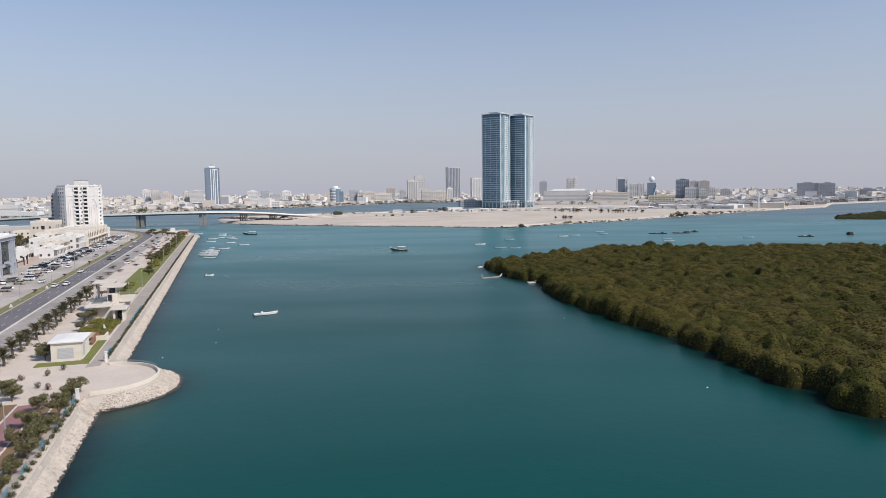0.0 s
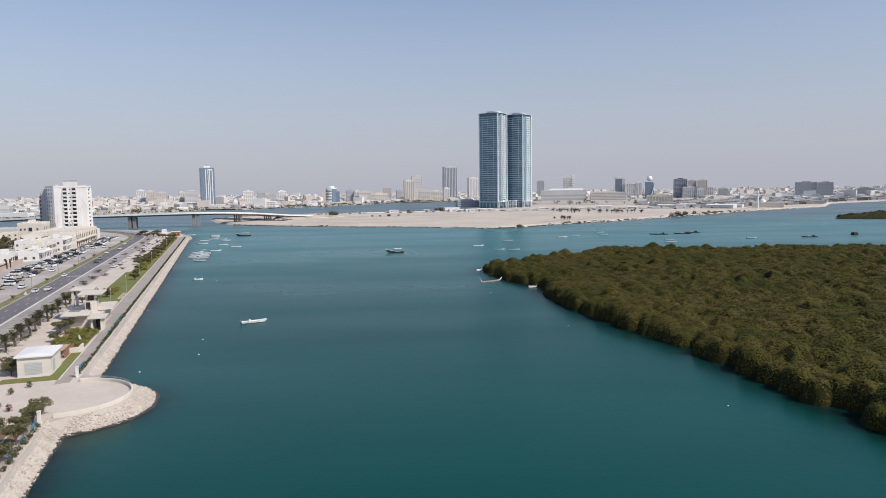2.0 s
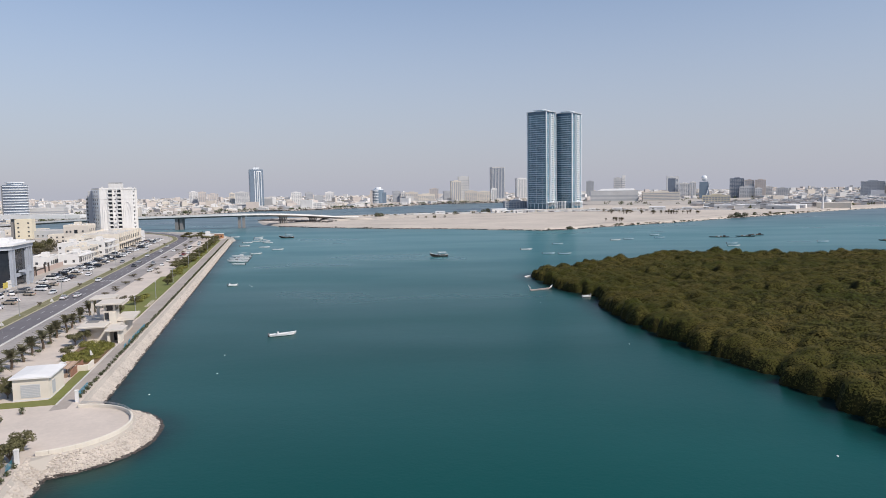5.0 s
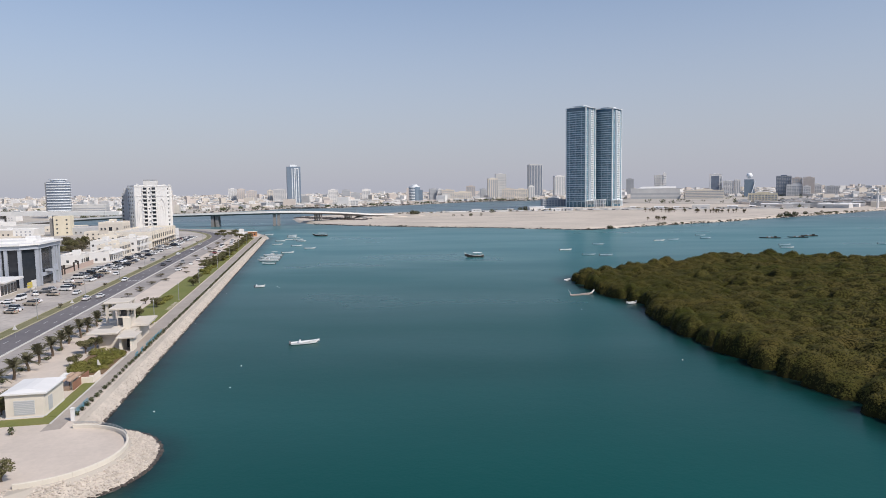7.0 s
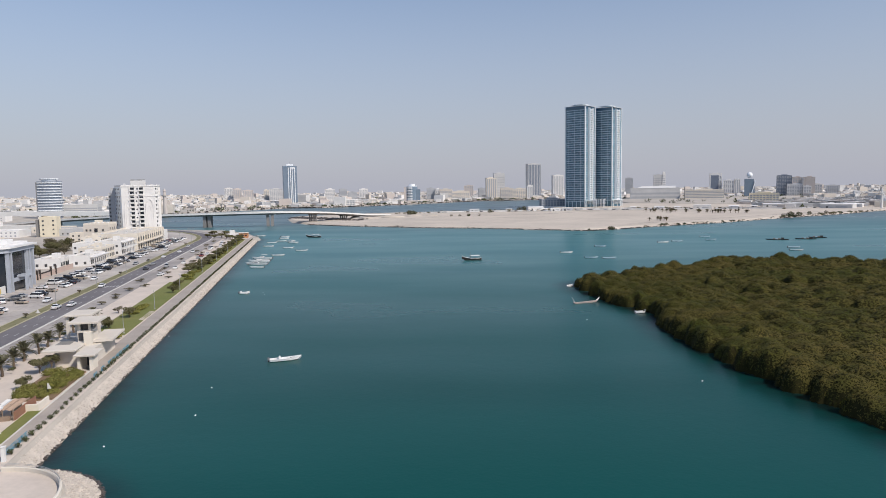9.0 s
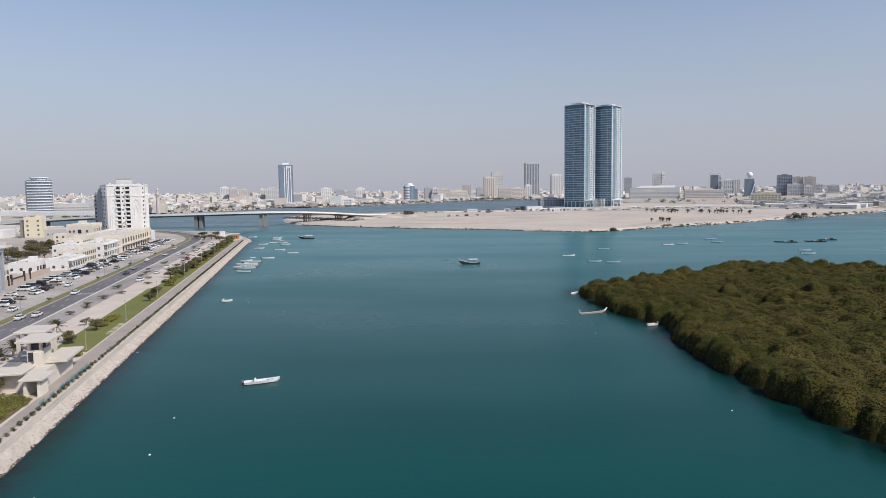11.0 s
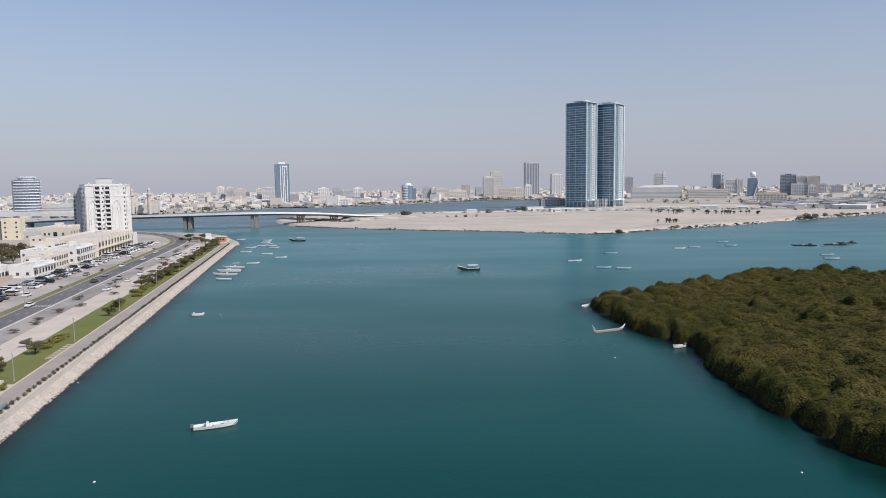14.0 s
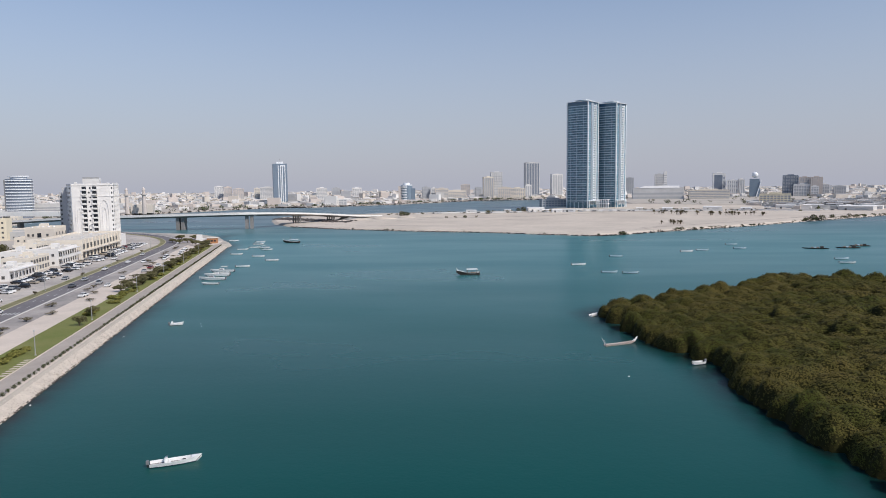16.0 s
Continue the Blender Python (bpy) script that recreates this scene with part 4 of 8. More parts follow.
part("banner", Geo().loft([[(0.02, -0.02, 1.9), (1.0, -0.02, 1.9), (1.0, 0.02, 1.9), (0.02, 0.02, 1.9)], [(0.02, -0.02, 3.4), (0.35, -0.02, 3.5), (0.35, 0.02, 3.5), (0.02, 0.02, 3.4)]]), CANVAS, sign)
hedge_mass = []
rngh = random.Random(11)
for k in range(46):
    hedge_mass.append((rngh.uniform(-3.6, 3.2), rngh.uniform(-9.0, 9.0), rngh.uniform(0.5, 0.95), rngh.uniform(0.9, 1.4), rngh.uniform(0.5, 0.75)))
hedge = thing("garden_hedge", "clipped yellow-green hedge garden beside the path", "hedge", at=bank_pose(37, 8.4))
part("foliage", leaf_cloud("foliage", hedge_mass, 17000, 0.15, 12, HEDGE_LEAF), HEDGE_LEAF, hedge)
part("bed", Geo().box(-4.0, 3.4, -9.5, 9.5, -0.05, 0.35), HEDGE_SOIL, hedge)

# ---- pavilion of stacked roof slabs ----
pav = thing("pavilion", "beige modernist pavilion with stacked flat roof slabs", "pavilion", at=bank_pose(47.5, 9.2))
part("main_hall", Geo().box(-3.6, 4.0, 5.0, 22.0, 0, 3.5), BEIGE_WALL, pav)
part("entrance_wall", Geo().box(2.2, 2.7, 0.4, 5.0, 0, 3.2), CREAM_WALL, pav)
part("entrance_wall", Geo().box(4.6, 5.2, 0.2, 4.0, 0, 3.2), CREAM_WALL, pav)
part("doorway", Geo().box(2.8, 4.1, 4.9, 5.08, 0, 2.6), GLASS_DARK, pav, "dark glass doorway")
part("canopy", Geo().box(1.7, 5.9, -0.4, 6.0, 3.2, 3.55, 0.06), BEIGE_WALL, pav)
part("roof_slab", Geo().box(-5.4, 1.2, 2.8, 15.0, 3.7, 4.1, 0.08), BEIGE_WALL, pav)
part("roof_slab", Geo().loft([[(1.3, 11.0, 3.7), (6.2, 12.0, 3.7), (5.8, 24.0, 3.7), (1.3, 24.0, 3.7)], [(1.3, 11.0, 4.15), (6.2, 12.0, 4.15), (5.8, 24.0, 4.15), (1.3, 24.0, 4.15)]]), BEIGE_WALL, pav)
# dark plate laid on the slab draws the shade of a recess
part("roof_opening", Geo().box(-4.6, -1.6, 8.5, 12.5, 4.1, 4.14), CONCRETE_DARK, pav, "dark plate painting a recess's shade on the roof slab")
part("stair_tower", Geo().box(-0.6, 2.2, 10.6, 15.4, 0, 6.6), BEIGE_WALL, pav)
part("tower_fin", Geo().box(0.9, 2.5, 9.6, 10.6, 0, 6.4, 0.05), CREAM_WALL, pav)
part("tower_slot", Geo().box(-0.4, 0.6, 10.53, 10.61, 4.4, 6.2), GLASS_DARK, pav, "dark glazed slot")
for x, y in ((-0.3, 10.9), (1.9, 10.9), (-0.3, 15.1), (1.9, 15.1)):
    part("lookout_post", Geo().box(x - 0.25, x + 0.25, y - 0.25, y + 0.25, 6.6, 8.3), BEIGE_WALL, pav)
# solid dark box stands in for the shade inside the open lookout
part("tower_opening", Geo().box(0.0, 1.6, 11.4, 14.6, 6.6, 8.2), GLASS_DARK, pav, "dark block painting the lookout's shade")
part("tower_roof", Geo().box(-2.2, 4.0, 9.4, 17.0, 8.3, 8.75, 0.08), BEIGE_WALL, pav)
part("rear_roof", Geo().box(-5.6, 0.4, 17.6, 25.0, 8.6, 9.05, 0.08), BEIGE_WALL, pav)
colp = Geo().box(-0.3, 0.3, -0.3, 0.3, 0, 8.6, 0.04).mesh("column")
for x, y in ((-5.0, 18.4), (-5.0, 24.2), (0.0, 24.2), (0.0, 18.4)):
    part("column", colp, BEIGE_WALL, pav).location = (x, y, 0)
part("rear_block", Geo().box(-7.4, -3.2, 19.4, 25.8, 0, 3.4), BEIGE_WALL, pav)
wallb = thing("garden_wall", "long low pale wall before the pavilion", "wall", at=bank_pose(48, 6.9))
part("long_wall", Geo().box(-0.15, 0.15, 0, 26, 0, 0.9, 0.04), CREAM_WALL, wallb)

# ---- orange kiosk at the promenade's end ----
ork = thing("waterside_kiosk", "orange and white kiosk at the promenade end", "kiosk", at=bank_pose(446, 12))
part("orange_hall", Geo().box(-1.0, 5.6, 0, 7, 0, 3.6), ORANGE, ork, "orange rendered hall")
part("roof", Geo().box(-1.4, 6.0, -0.4, 7.4, 3.6, 3.95, 0.05), CREAM_WALL, ork)
part("white_hall", Geo().box(-8.5, -1.0, 1, 7, 0, 3.2), WHITE_WALL, ork, "white rendered hall")
part("white_turret", Geo().box(-8.0, -4.6, 2, 6, 3.2, 6.0), WHITE_WALL, ork)
winp = Geo().box(-0.6, 0.6, -0.05, 0.05, 0, 1.1).mesh("window")
for x in (0.4, 2.3, 4.2):
    part("window", winp, GLASS_DARK, ork).location = (x, -0.03, 1.3)

# ---- street lamps ----


def lamp(height, arms, label, group):
    t = thing("street_lamp", label, "street lamp", group, at=pose(0, 0, -90))
    part("base", Geo().box(-0.2, 0.2, -0.2, 0.2, 0, 0.35, 0.05), STEEL, t)
    part("pole", Geo().tube([(0, 0, 0.4), (0, 0, height * 0.6), (0, 0, height)], [0.11, 0.09, 0.06], 8), STEEL, t)
    if not arms:
        part("lamp_head", Geo().tube([(0, 0, height - 0.05), (0, 0, height + 0.15), (0, 0, height + 0.45), (0, 0, height + 0.55)], [0.08, 0.17, 0.18, 0.06], 8), GREY_LIGHT, t)
    for side in arms:
        part("arm", Geo().tube([(0, 0, height - 0.15), (side * 0.7, 0, height + 0.25), (side * 1.6, 0, height + 0.35)], [0.05, 0.045, 0.04], 6), STEEL, t)
        head = part("lamp_head", Geo().box(side * 1.9 - 0.45, side * 1.9 + 0.45, -0.17, 0.17, height + 0.27, height + 0.42, 0.05), STEEL, t)
        part("lens", Geo().box(side * 1.9 - 0.32, side * 1.9 + 0.32, -0.12, 0.12, height + 0.24, height + 0.27), LAMP_GLASS, head)
    return t


lamp_road = lamp(9.6, (-1, 1), "tall grey twin-arm street lamp in the median", "street lamps on the median")
for s in (55, 99, 143, 188, 233, 278, 323, 368, 413):
    copy_thing(lamp_road, bank_pose(s, 42.6))
drop(lamp_road)
lamp_walk = lamp(5.6, (), "slim ochre lamp post beside the lawn", "lamp posts on the lawn")
for s in (-50, 86, 123, 166, 221, 270, 320, 370, 420):
    copy_thing(lamp_walk, bank_pose(s, 7.4))
drop(lamp_walk)
signp = thing("road_sign", "small white triangular road sign by the carriageway", "sign", "road signs by the carriageway", at=pose(0, 0, -90))
part("post", Geo().tube([(0, 0, 0), (0, 0, 2.6)], [0.04, 0.035], 6), STEEL, signp)
part("plate", Geo().loft([[(-0.65, -0.02, 2.0), (0.65, -0.02, 2.0), (0, -0.02, 3.1)], [(-0.65, 0.02, 2.0), (0.65, 0.02, 2.0), (0, 0.02, 3.1)]]), CANVAS, signp)
for s, n in ((72, 38.2), (114, 37.8)):
    copy_thing(signp, bank_pose(s, n, LAND + 0.03))
drop(signp)

# ---- planting ----
kinds = [tree(21, 3.6, 1.9, 0.75, label="small dusty green tree on the corniche"), tree(22, 3.0, 1.6, 0.8, label="small dusty green tree on the corniche"), tree(23, 4.2, 2.1, 0.62, label="spreading umbrella-crowned dusty green tree"), tree(24, 2.6, 1.5, 0.5, DRY_LEAF, bare=0.55, label="sparse grey young tree with thin foliage")]
rngt = random.Random(31)
south = [(-25.6, 2.4), (-27.5, 12.4), (-24, 14.4), (-30.2, 2.6), (-34, 3.6), (-40, 2.5), (-36, 6.3), (-44, 6.2), (-47.5, 2.8), (-51, 3.2), (-58, 2.7), (-63.5, 3.2), (-70, 2.9), (-77, 3.1), (-84, 2.9), (-91, 3.2), (-52, 6.0), (-35, 13.5), (-46, 13.5), (-40, 12.4)]
for s, n in south:
    copy_thing(kinds[rngt.choice((0, 0, 1, 2))], scaled(bank_pose(s, n, LAND, rngt.uniform(0, 360)), rngt.uniform(0.85, 1.12), rngt.uniform(0.82, 1.0)))
lawn_trees = [(94, 13.2, 1), (96, 14.5, 0), (110, 11.8, 2), (119, 17.0, 3), (100, 18.0, 3), (172, 9.0, 2), (158, 8.4, 0), (226, 10, 2), (240, 10.2, 0), (247, 10.8, 2), (255, 10.0, 2), (263, 10.6, 0), (272, 10, 2), (283, 10.4, 0), (296, 9.5, 2), (305, 10.5, 0), (318, 10, 2), (330, 9.8, 0), (342, 10.5, 2), (356, 10, 0), (368, 9.6, 2), (380, 10.4, 0), (392, 10, 2), (404, 9.8, 0), (416, 10.2, 2), (424, 12.0, 0), (436, 11.5, 2), (440, 17, 0), (432, 18, 2), (443, 22, 0), (494, 39.5, 0), (490, 37, 2), (491, 28, 0), (486, 26.5, 2), (463, 38.5, 1), (451, 31.5, 0), (455, 27, 2), (238, 14.5, 1), (224, 13.7, 1), (4, 14.2, 0), (7, 15.0, 2), (36, 12.8, 1), (51, 13.0, 2), (48, 14.2, 2)]
for s, n, k in lawn_trees:
    size, tall = (rngt.uniform(1.3, 1.9), rngt.uniform(0.8, 1.05)) if s > 220 else (rngt.uniform(0.9, 1.1), 0.9)
    copy_thing(kinds[k], scaled(bank_pose(s, n, LAND, rngt.uniform(0, 360)), size, tall))
    if s > 220 and n < 11:
        copy_thing(kinds[(k + 1) % 3], scaled(bank_pose(s + rngt.uniform(4, 8), n + rngt.uniform(-1.5, 3.5), LAND, rngt.uniform(0, 360)), size * rngt.uniform(0.7, 1.0), tall * 0.8))
for k in range(26):
    s = 125 + k * 11.6 + rngt.uniform(-4, 4)
    copy_thing(kinds[3], scaled(bank_pose(s, rngt.choice((18.5, 22.5, 26.5, 27.5)) + rngt.uniform(-1, 1), LAND, rngt.uniform(0, 360)), rngt.uniform(0.9, 1.5), rngt.uniform(0.35, 0.55)))
for k in range(7):
    copy_thing(kinds[3], scaled(bank_pose(60 + k * 55 + rngt.uniform(-4, 4), 42.6, LAND + 0.1, rngt.uniform(0, 360)), rngt.uniform(0.5, 0.8)))
town = [tree(43, 7.0, 3.4, 0.7, SCRUB, 0.35, label="sparse dusty tree between the villas", name="large_tree"), tree(41, 8.5, 4.6, 0.8, label="large dark-green tree between the villas", name="large_tree"), tree(42, 7.5, 4.0, 0.85, label="large dark-green tree between the villas", name="large_tree")]
for t in town:
    t["group"] = "large trees between the villas"
for s, n in ((318, 103), (324, 110), (330, 118), (336, 104), (341, 112), (348, 121), (352, 107), (360, 114), (366, 104), (372, 111), (330, 128), (345, 132), (384, 118), (310, 112), (302, 125), (315, 136), (296, 140), (330, 145), (400, 130)):
    copy_thing(town[rngt.randrange(3)], scaled(bank_pose(s + rngt.uniform(-3, 3), n + rngt.uniform(-3, 3), LAND, rngt.uniform(0, 360)), rngt.uniform(0.75, 1.35), rngt.uniform(0.75, 1.25)))
for t in (*kinds, *town):
    drop(t)
palms = [palm(3, 2.3, "date palm with a full green crown on the promenade"), palm(7, 2.0, "date palm with a full green crown on the promenade"), palm(12, 1.8, "date palm with a full green crown on the promenade")]
for k, s in enumerate((-13, -6, 1, 8, 14.5, 21, 27.5, 34, 40.5, 47, 53.5, 60, 67, 74, 82, 90, 99, 108)):
    copy_thing(palms[k % 3], scaled(bank_pose(s, 21.3 + rngt.uniform(-0.5, 0.5), LAND + 0.05, rngt.uniform(0, 360)), rngt.uniform(1.0, 1.2), rngt.uniform(1.0, 1.25)))
skirt = shrub(52, 0.9, 0.8, SHRUB, "ground_shrub", "low dark shrub round a palm foot", 200, group="low shrubs among the palms")
for k in range(14):
    copy_thing(skirt, scaled(bank_pose(-10 + k * 9.0 + rngt.uniform(-1, 1), 22.0 + rngt.uniform(-1.0, 1.2), LAND + 0.05, rngt.uniform(0, 360)), rngt.uniform(0.8, 1.5), rngt.uniform(0.7, 1.1)))
drop(skirt)
for p in palms:
    drop(p)
low = shrub(61, 1.6, 1.1, HEDGE_LEAF, "lawn_shrub", "low rounded green shrub on the lawn", 420, group="shrubs on the lawn")
for s, n in (*((196 + 5.2 * k, 8.2 + (k * 37 % 11) * 0.5) for k in range(0, 44, 2)), (116, 11.6), (119, 11.9), (122, 11.8), (125, 11.4), (128, 11.2), (174, 10.8), (177, 10.9), (181, 10.4), (60, 7.2), (57, 7.3), (80, 7.6), (196, 9.6), (204, 9.8), (212, 9.9), (222, 9.4), (258, 9), (288, 9), (322, 9), (350, 9), (374, 9), (398, 9), (418, 9)):
    copy_thing(low, scaled(bank_pose(s, n, LAND + 0.1, rngt.uniform(0, 360)), rngt.uniform(0.9, 1.3)))
drop(low)
seahedge = [shrub(71 + k, 0.62, 0.85, SHRUB, "promenade_shrub", "round dark-green shrub above the sea rocks", 150, group="shrubs along the sea rail") for k in range(3)]
k = 0
s = -86.0
while s < 428:
    if not (-31.5 < s < -1.5):
        copy_thing(seahedge[k % 3], scaled(bank_pose(s, 1.4, LAND + 0.02, rngt.uniform(0, 360)), rngt.uniform(0.85, 1.15)))
        k += 1
    s += 2.55
for t in seahedge:
    drop(t)
fencep = thing("sea_fence", "short blue-painted metal fence above the rocks", "fence", "blue fence lengths by the water", at=pose(0, 0, -90))
barf = Geo().tube([(0, 0, 0), (0, 0, 0.95)], [0.025, 0.025], 5).mesh("baluster")
for k in range(9):
    part("baluster", barf, BLUE_PAINT, fencep).location = (0, k * 0.28, 0)
for z in (0.35, 0.95):
    part("rail", Geo().tube([(0, -0.05, z), (0, 2.3, z)], [0.04, 0.04], 5), BLUE_PAINT, fencep)
for s in (0.5, 3.0, 5.5, 41, 46, 51, 54, 57, 60, 63, 66, -34, -40, -46, -55, -64, -72):
    copy_thing(fencep, bank_pose(s, 1.9, LAND + 0.02))
drop(fencep)

# ---- town buildings on the west bank ----


def windows_on(parent, spec, material, depth=0.08, sill=None):
    """Windows of one size at (x, y, z) with the face's turn in degrees; each is a pane with its frame."""
    (w, h), places = spec
    pane = Geo().box(-w / 2, w / 2, -depth, 0.05, 0, h).mesh("window")
    pane.materials.append(material)
    ledge = Geo().box(-w / 2 - 0.12, w / 2 + 0.12, -depth - 0.12, 0, -0.14, 0.0).mesh("sill")
    ledge.materials.append(sill or WHITE_WALL)
    for x, y, z, turn in places:
        ob = part("window", pane, material, parent)
        ob.matrix_basis = pose(x, y, z, 0, 0, turn)
        if sill:
            part("sill", ledge, sill, ob)


def parapet_roof(g, x0, x1, y0, y1, z, high=0.9, thick=0.3):
    g.box(x0, x1, y0, y0 + thick, z, z + high)
    g.box(x0, x1, y1 - thick, y1, z, z + high)
    g.box(x0, x0 + thick, y0 + thick, y1 - thick, z, z + high)
    g.box(x1 - thick, x1, y0 + thick, y1 - thick, z, z + high)


def arch_panel(w, h, thick):
    """A raised frame with a pointed-arch head, standing on its base, facing -y."""
    path = []
    for k in range(17):
        u = k / 8 - 1
        a = 1 - abs(u)
        side = -1 if u < 0 else 1
        if a < 0.5:
            path.append((side * 1.0, 0.68 * a / 0.5))
        else:
            b = (a - 0.5) / 0.5
            path.append((side * math.cos(b * math.pi / 2), 0.68 + 0.32 * (0.75 * math.sin(b * math.pi / 2) + 0.25 * b)))
    rings = []
    for x, z in path:
        o, i = (x * w / 2, z * h), (x * (w / 2 - 0.4), z * (h - 0.7))
        rings.append([(o[0], -thick, o[1]), (o[0], 0, o[1]), (i[0], 0, i[1]), (i[0], -thick, i[1])])
    return Geo().loft(rings)


# white hotel block with a central stack of balconies
hotel = thing("hotel_block", "white eleven-storey hotel with arched wall panels", "hotel", at=scaled(bank_pose(436, 82.9, LAND, 7), 1.0, 0.965))
HOTEL = [(-10.6, 0), (12.2, 0), (13.6, 1.4), (13.6, 30), (-18.8, 30)]
part("wall_shell", Geo().prism(HOTEL, 0, 42.8), WHITE_WALL, hotel)
part("grey_wing", Geo().box(-21.6, -16.5, 29.0, 44, 0, 41.4), GREY_MID, hotel, "grey rear wing")
part("grey_wing", Geo().box(-23.4, -21.6, 30, 44, 0, 37.6), GREY_MID, hotel, "grey rear wing")
windows_on(hotel, ((1.1, 1.4), [(-22.5, 30, 12 + k * 3.12, 0) for k in range(8)]), WINDOW)


part("flank_cladding", Geo().prism([(-10.99, 0.5), (-10.74, 0.5), (-18.69, 29.6), (-18.94, 29.6)], 10.2, 42.0), PALE_CLADDING, hotel, "glossy pale blue cladding")


def hotel_ring(out):
    return [(-10.6 - out * 0.8, -out), (12.2 + out * 0.4, -out), (13.6 + out, 1.4 - out * 0.4), (13.6 + out, 30), (-18.8 - out, 30)]


rp = Geo()
rp.box(-10.6, 12.2, 0.0, 0.35, 42.8, 43.4)
rp.box(13.25, 13.6, 1.8, 30, 42.8, 43.7)
part("roof_parapet", rp, WHITE_WALL, hotel)
part("roof_parapet", Geo().prism([(-10.6, 0), (-10.2, 0.4), (-18.4, 30), (-18.8, 30)], 42.8, 43.4), WHITE_WALL, hotel)
part("lift_house", Geo().box(-4.6, 5.4, 5, 13, 42.8, 46.8, 0.1), WHITE_WALL, hotel)
part("lift_house_rail", Geo().box(-4.6, 5.4, 5, 5.1, 46.8, 47.6), STEEL, hotel)
part("roof_tank", Geo().box(-9.6, -8.0, 5, 6.6, 42.8, 44.4, 0.2), WHITE_WALL, hotel)
part("roof_tank", Geo().box(8.6, 10.8, 8, 10, 42.8, 44.0, 0.2), GREY_LIGHT, hotel)
for z0, z1, out in ((34.6, 35.2, 0.25), (42.1, 42.8, 0.32), (9.4, 10.0, 0.3)):
    part("cornice", Geo().prism(hotel_ring(out), z0, z1), WHITE_WALL, hotel)
for x, w in ((-6.6, 4.8), (8.2, 5.6)):
    part("wall_arch", arch_panel(w, 22.5, 0.34), WHITE_WALL, hotel).location = (x, 0, 10.4)
    part("wall_arch", arch_panel(w * 0.5, 17.5, 0.28), WHITE_WALL, hotel).location = (x, 0, 10.4)
for x in (-5.0, -1.6, 1.2, 4.5):
    part("pilaster", Geo().box(x - 0.3, x + 0.3, -0.4, 0, 9.4, 42.4), WHITE_WALL, hotel)
balc = Geo().box(-1.3, 1.3, -1.15, 0, 0, 0.18)
balc.box(-1.3, 1.3, -1.15, -1.0, 0.18, 1.0)
balc = balc.mesh("balcony")
for k in range(10):
    z = 10.6 + k * 3.12
    for x in (-3.3, 2.85):
        b = part("balcony", balc, WHITE_WALL, hotel)
        b.location = (x, 0, z)
        part("balcony_door", Geo().box(-1.25, 1.25, -0.10, -0.02, 0.2, 2.75), GLASS_DARK, b, "dark balcony door")
    part("stair_window", Geo().box(-0.9 + 0.7 * (k % 2), 0.0 + 0.7 * (k % 2), -0.12, 0.02, z + 1.2, z + 2.3), GLASS_DARK, hotel)
part("entrance_arch", arch_panel(2.6, 6.0, 0.45), GREY_MID, hotel).location = (-0.2, 0, 10.0)
windows_on(hotel, ((1.2, 1.5), [(-11.0 - 8.2 * y / 30, y, 11.5 + k * 3.12, -74.7) for k in range(10) for y in (7.0, 15.0, 23.0)]), WINDOW)
windows_on(hotel, ((0.9, 1.4), [(12.9, 0.7, 11.5 + k * 3.12, 45) for k in range(10)]), WINDOW)
windows_on(hotel, ((1.5, 1.6), [(13.6, y, 11.5 + k * 3.12, 90) for k in range(10) for y in (4, 9, 14, 19, 24)]), WINDOW)
for y in (6.5, 11.5, 16.5, 21.5, 27):
    part("pilaster", Geo().box(13.6, 13.95, y - 0.4, y + 0.4, 0, 42.5), WHITE_WALL, hotel)

# beige shopping podium beside the hotel
pod = thing("shopping_podium", "beige two-storey shopping block with dark windows", "shop building", at=bank_pose(356, 66))
part("wall_shell", Geo().box(-26, 0, 0, 79.6, 0, 9.8), CREAM_WALL, pod)
part("wall_shell", Geo().box(-13, 0.6, 79.6, 92, 0, 8.4), WHITE_WALL, pod)
rp = Geo()
parapet_roof(rp, -26, 0, 0, 79.6, 9.8, 1.1)
part("roof_parapet", rp, CREAM_WALL, pod)
part("roof_surface", Geo().box(-25.6, -0.4, 0.4, 79.2, 9.8, 9.86), ROOF, pod)
part("shop_canopy", Geo().box(0.0, 1.6, 1, 78, 4.3, 4.7), BEIGE_WALL, pod)
windows_on(pod, ((3.2, 2.6), [(0, 5 + k * 6.6, 5.6, 90) for k in range(11)]), WINDOW, sill=BEIGE_WALL)
windows_on(pod, ((4.4, 3.0), [(0, 4 + k * 6.6, 0.6, 90) for k in range(11)]), GLASS_DARK, sill=BEIGE_WALL)
windows_on(pod, ((2.6, 0.9), [(-23 + k * 6.5, 0, 7.6, 0) for k in range(4)]), WINDOW, sill=BEIGE_WALL)
for k in range(13):
    part("pilaster", Geo().box(0, 0.45, 0.4 + k * 6.6, 1.2 + k * 6.6, 0, 10.6), CREAM_WALL, pod)

# taller beige block behind the podium
blk = thing("beige_block", "plain beige block with small windows behind the shops", "building", at=bank_pose(405, 95.5))
part("wall_shell", Geo().box(-16, 0, 0, 22, 0, 14.6), BEIGE_WALL, blk)
rp = Geo()
parapet_roof(rp, -16, 0, 0, 22, 14.6, 1.1)
part("roof_parapet", rp, CREAM_WALL, blk)
part("stair_house", Geo().box(-12, -8, 12, 17, 14.6, 17.4, 0.1), CREAM_WALL, blk)
windows_on(blk, ((1.3, 1.7), [(0, 5 + k * 5.2, z, 90) for k in range(4) for z in (6.6, 10.8)]), WINDOW, sill=CREAM_WALL)
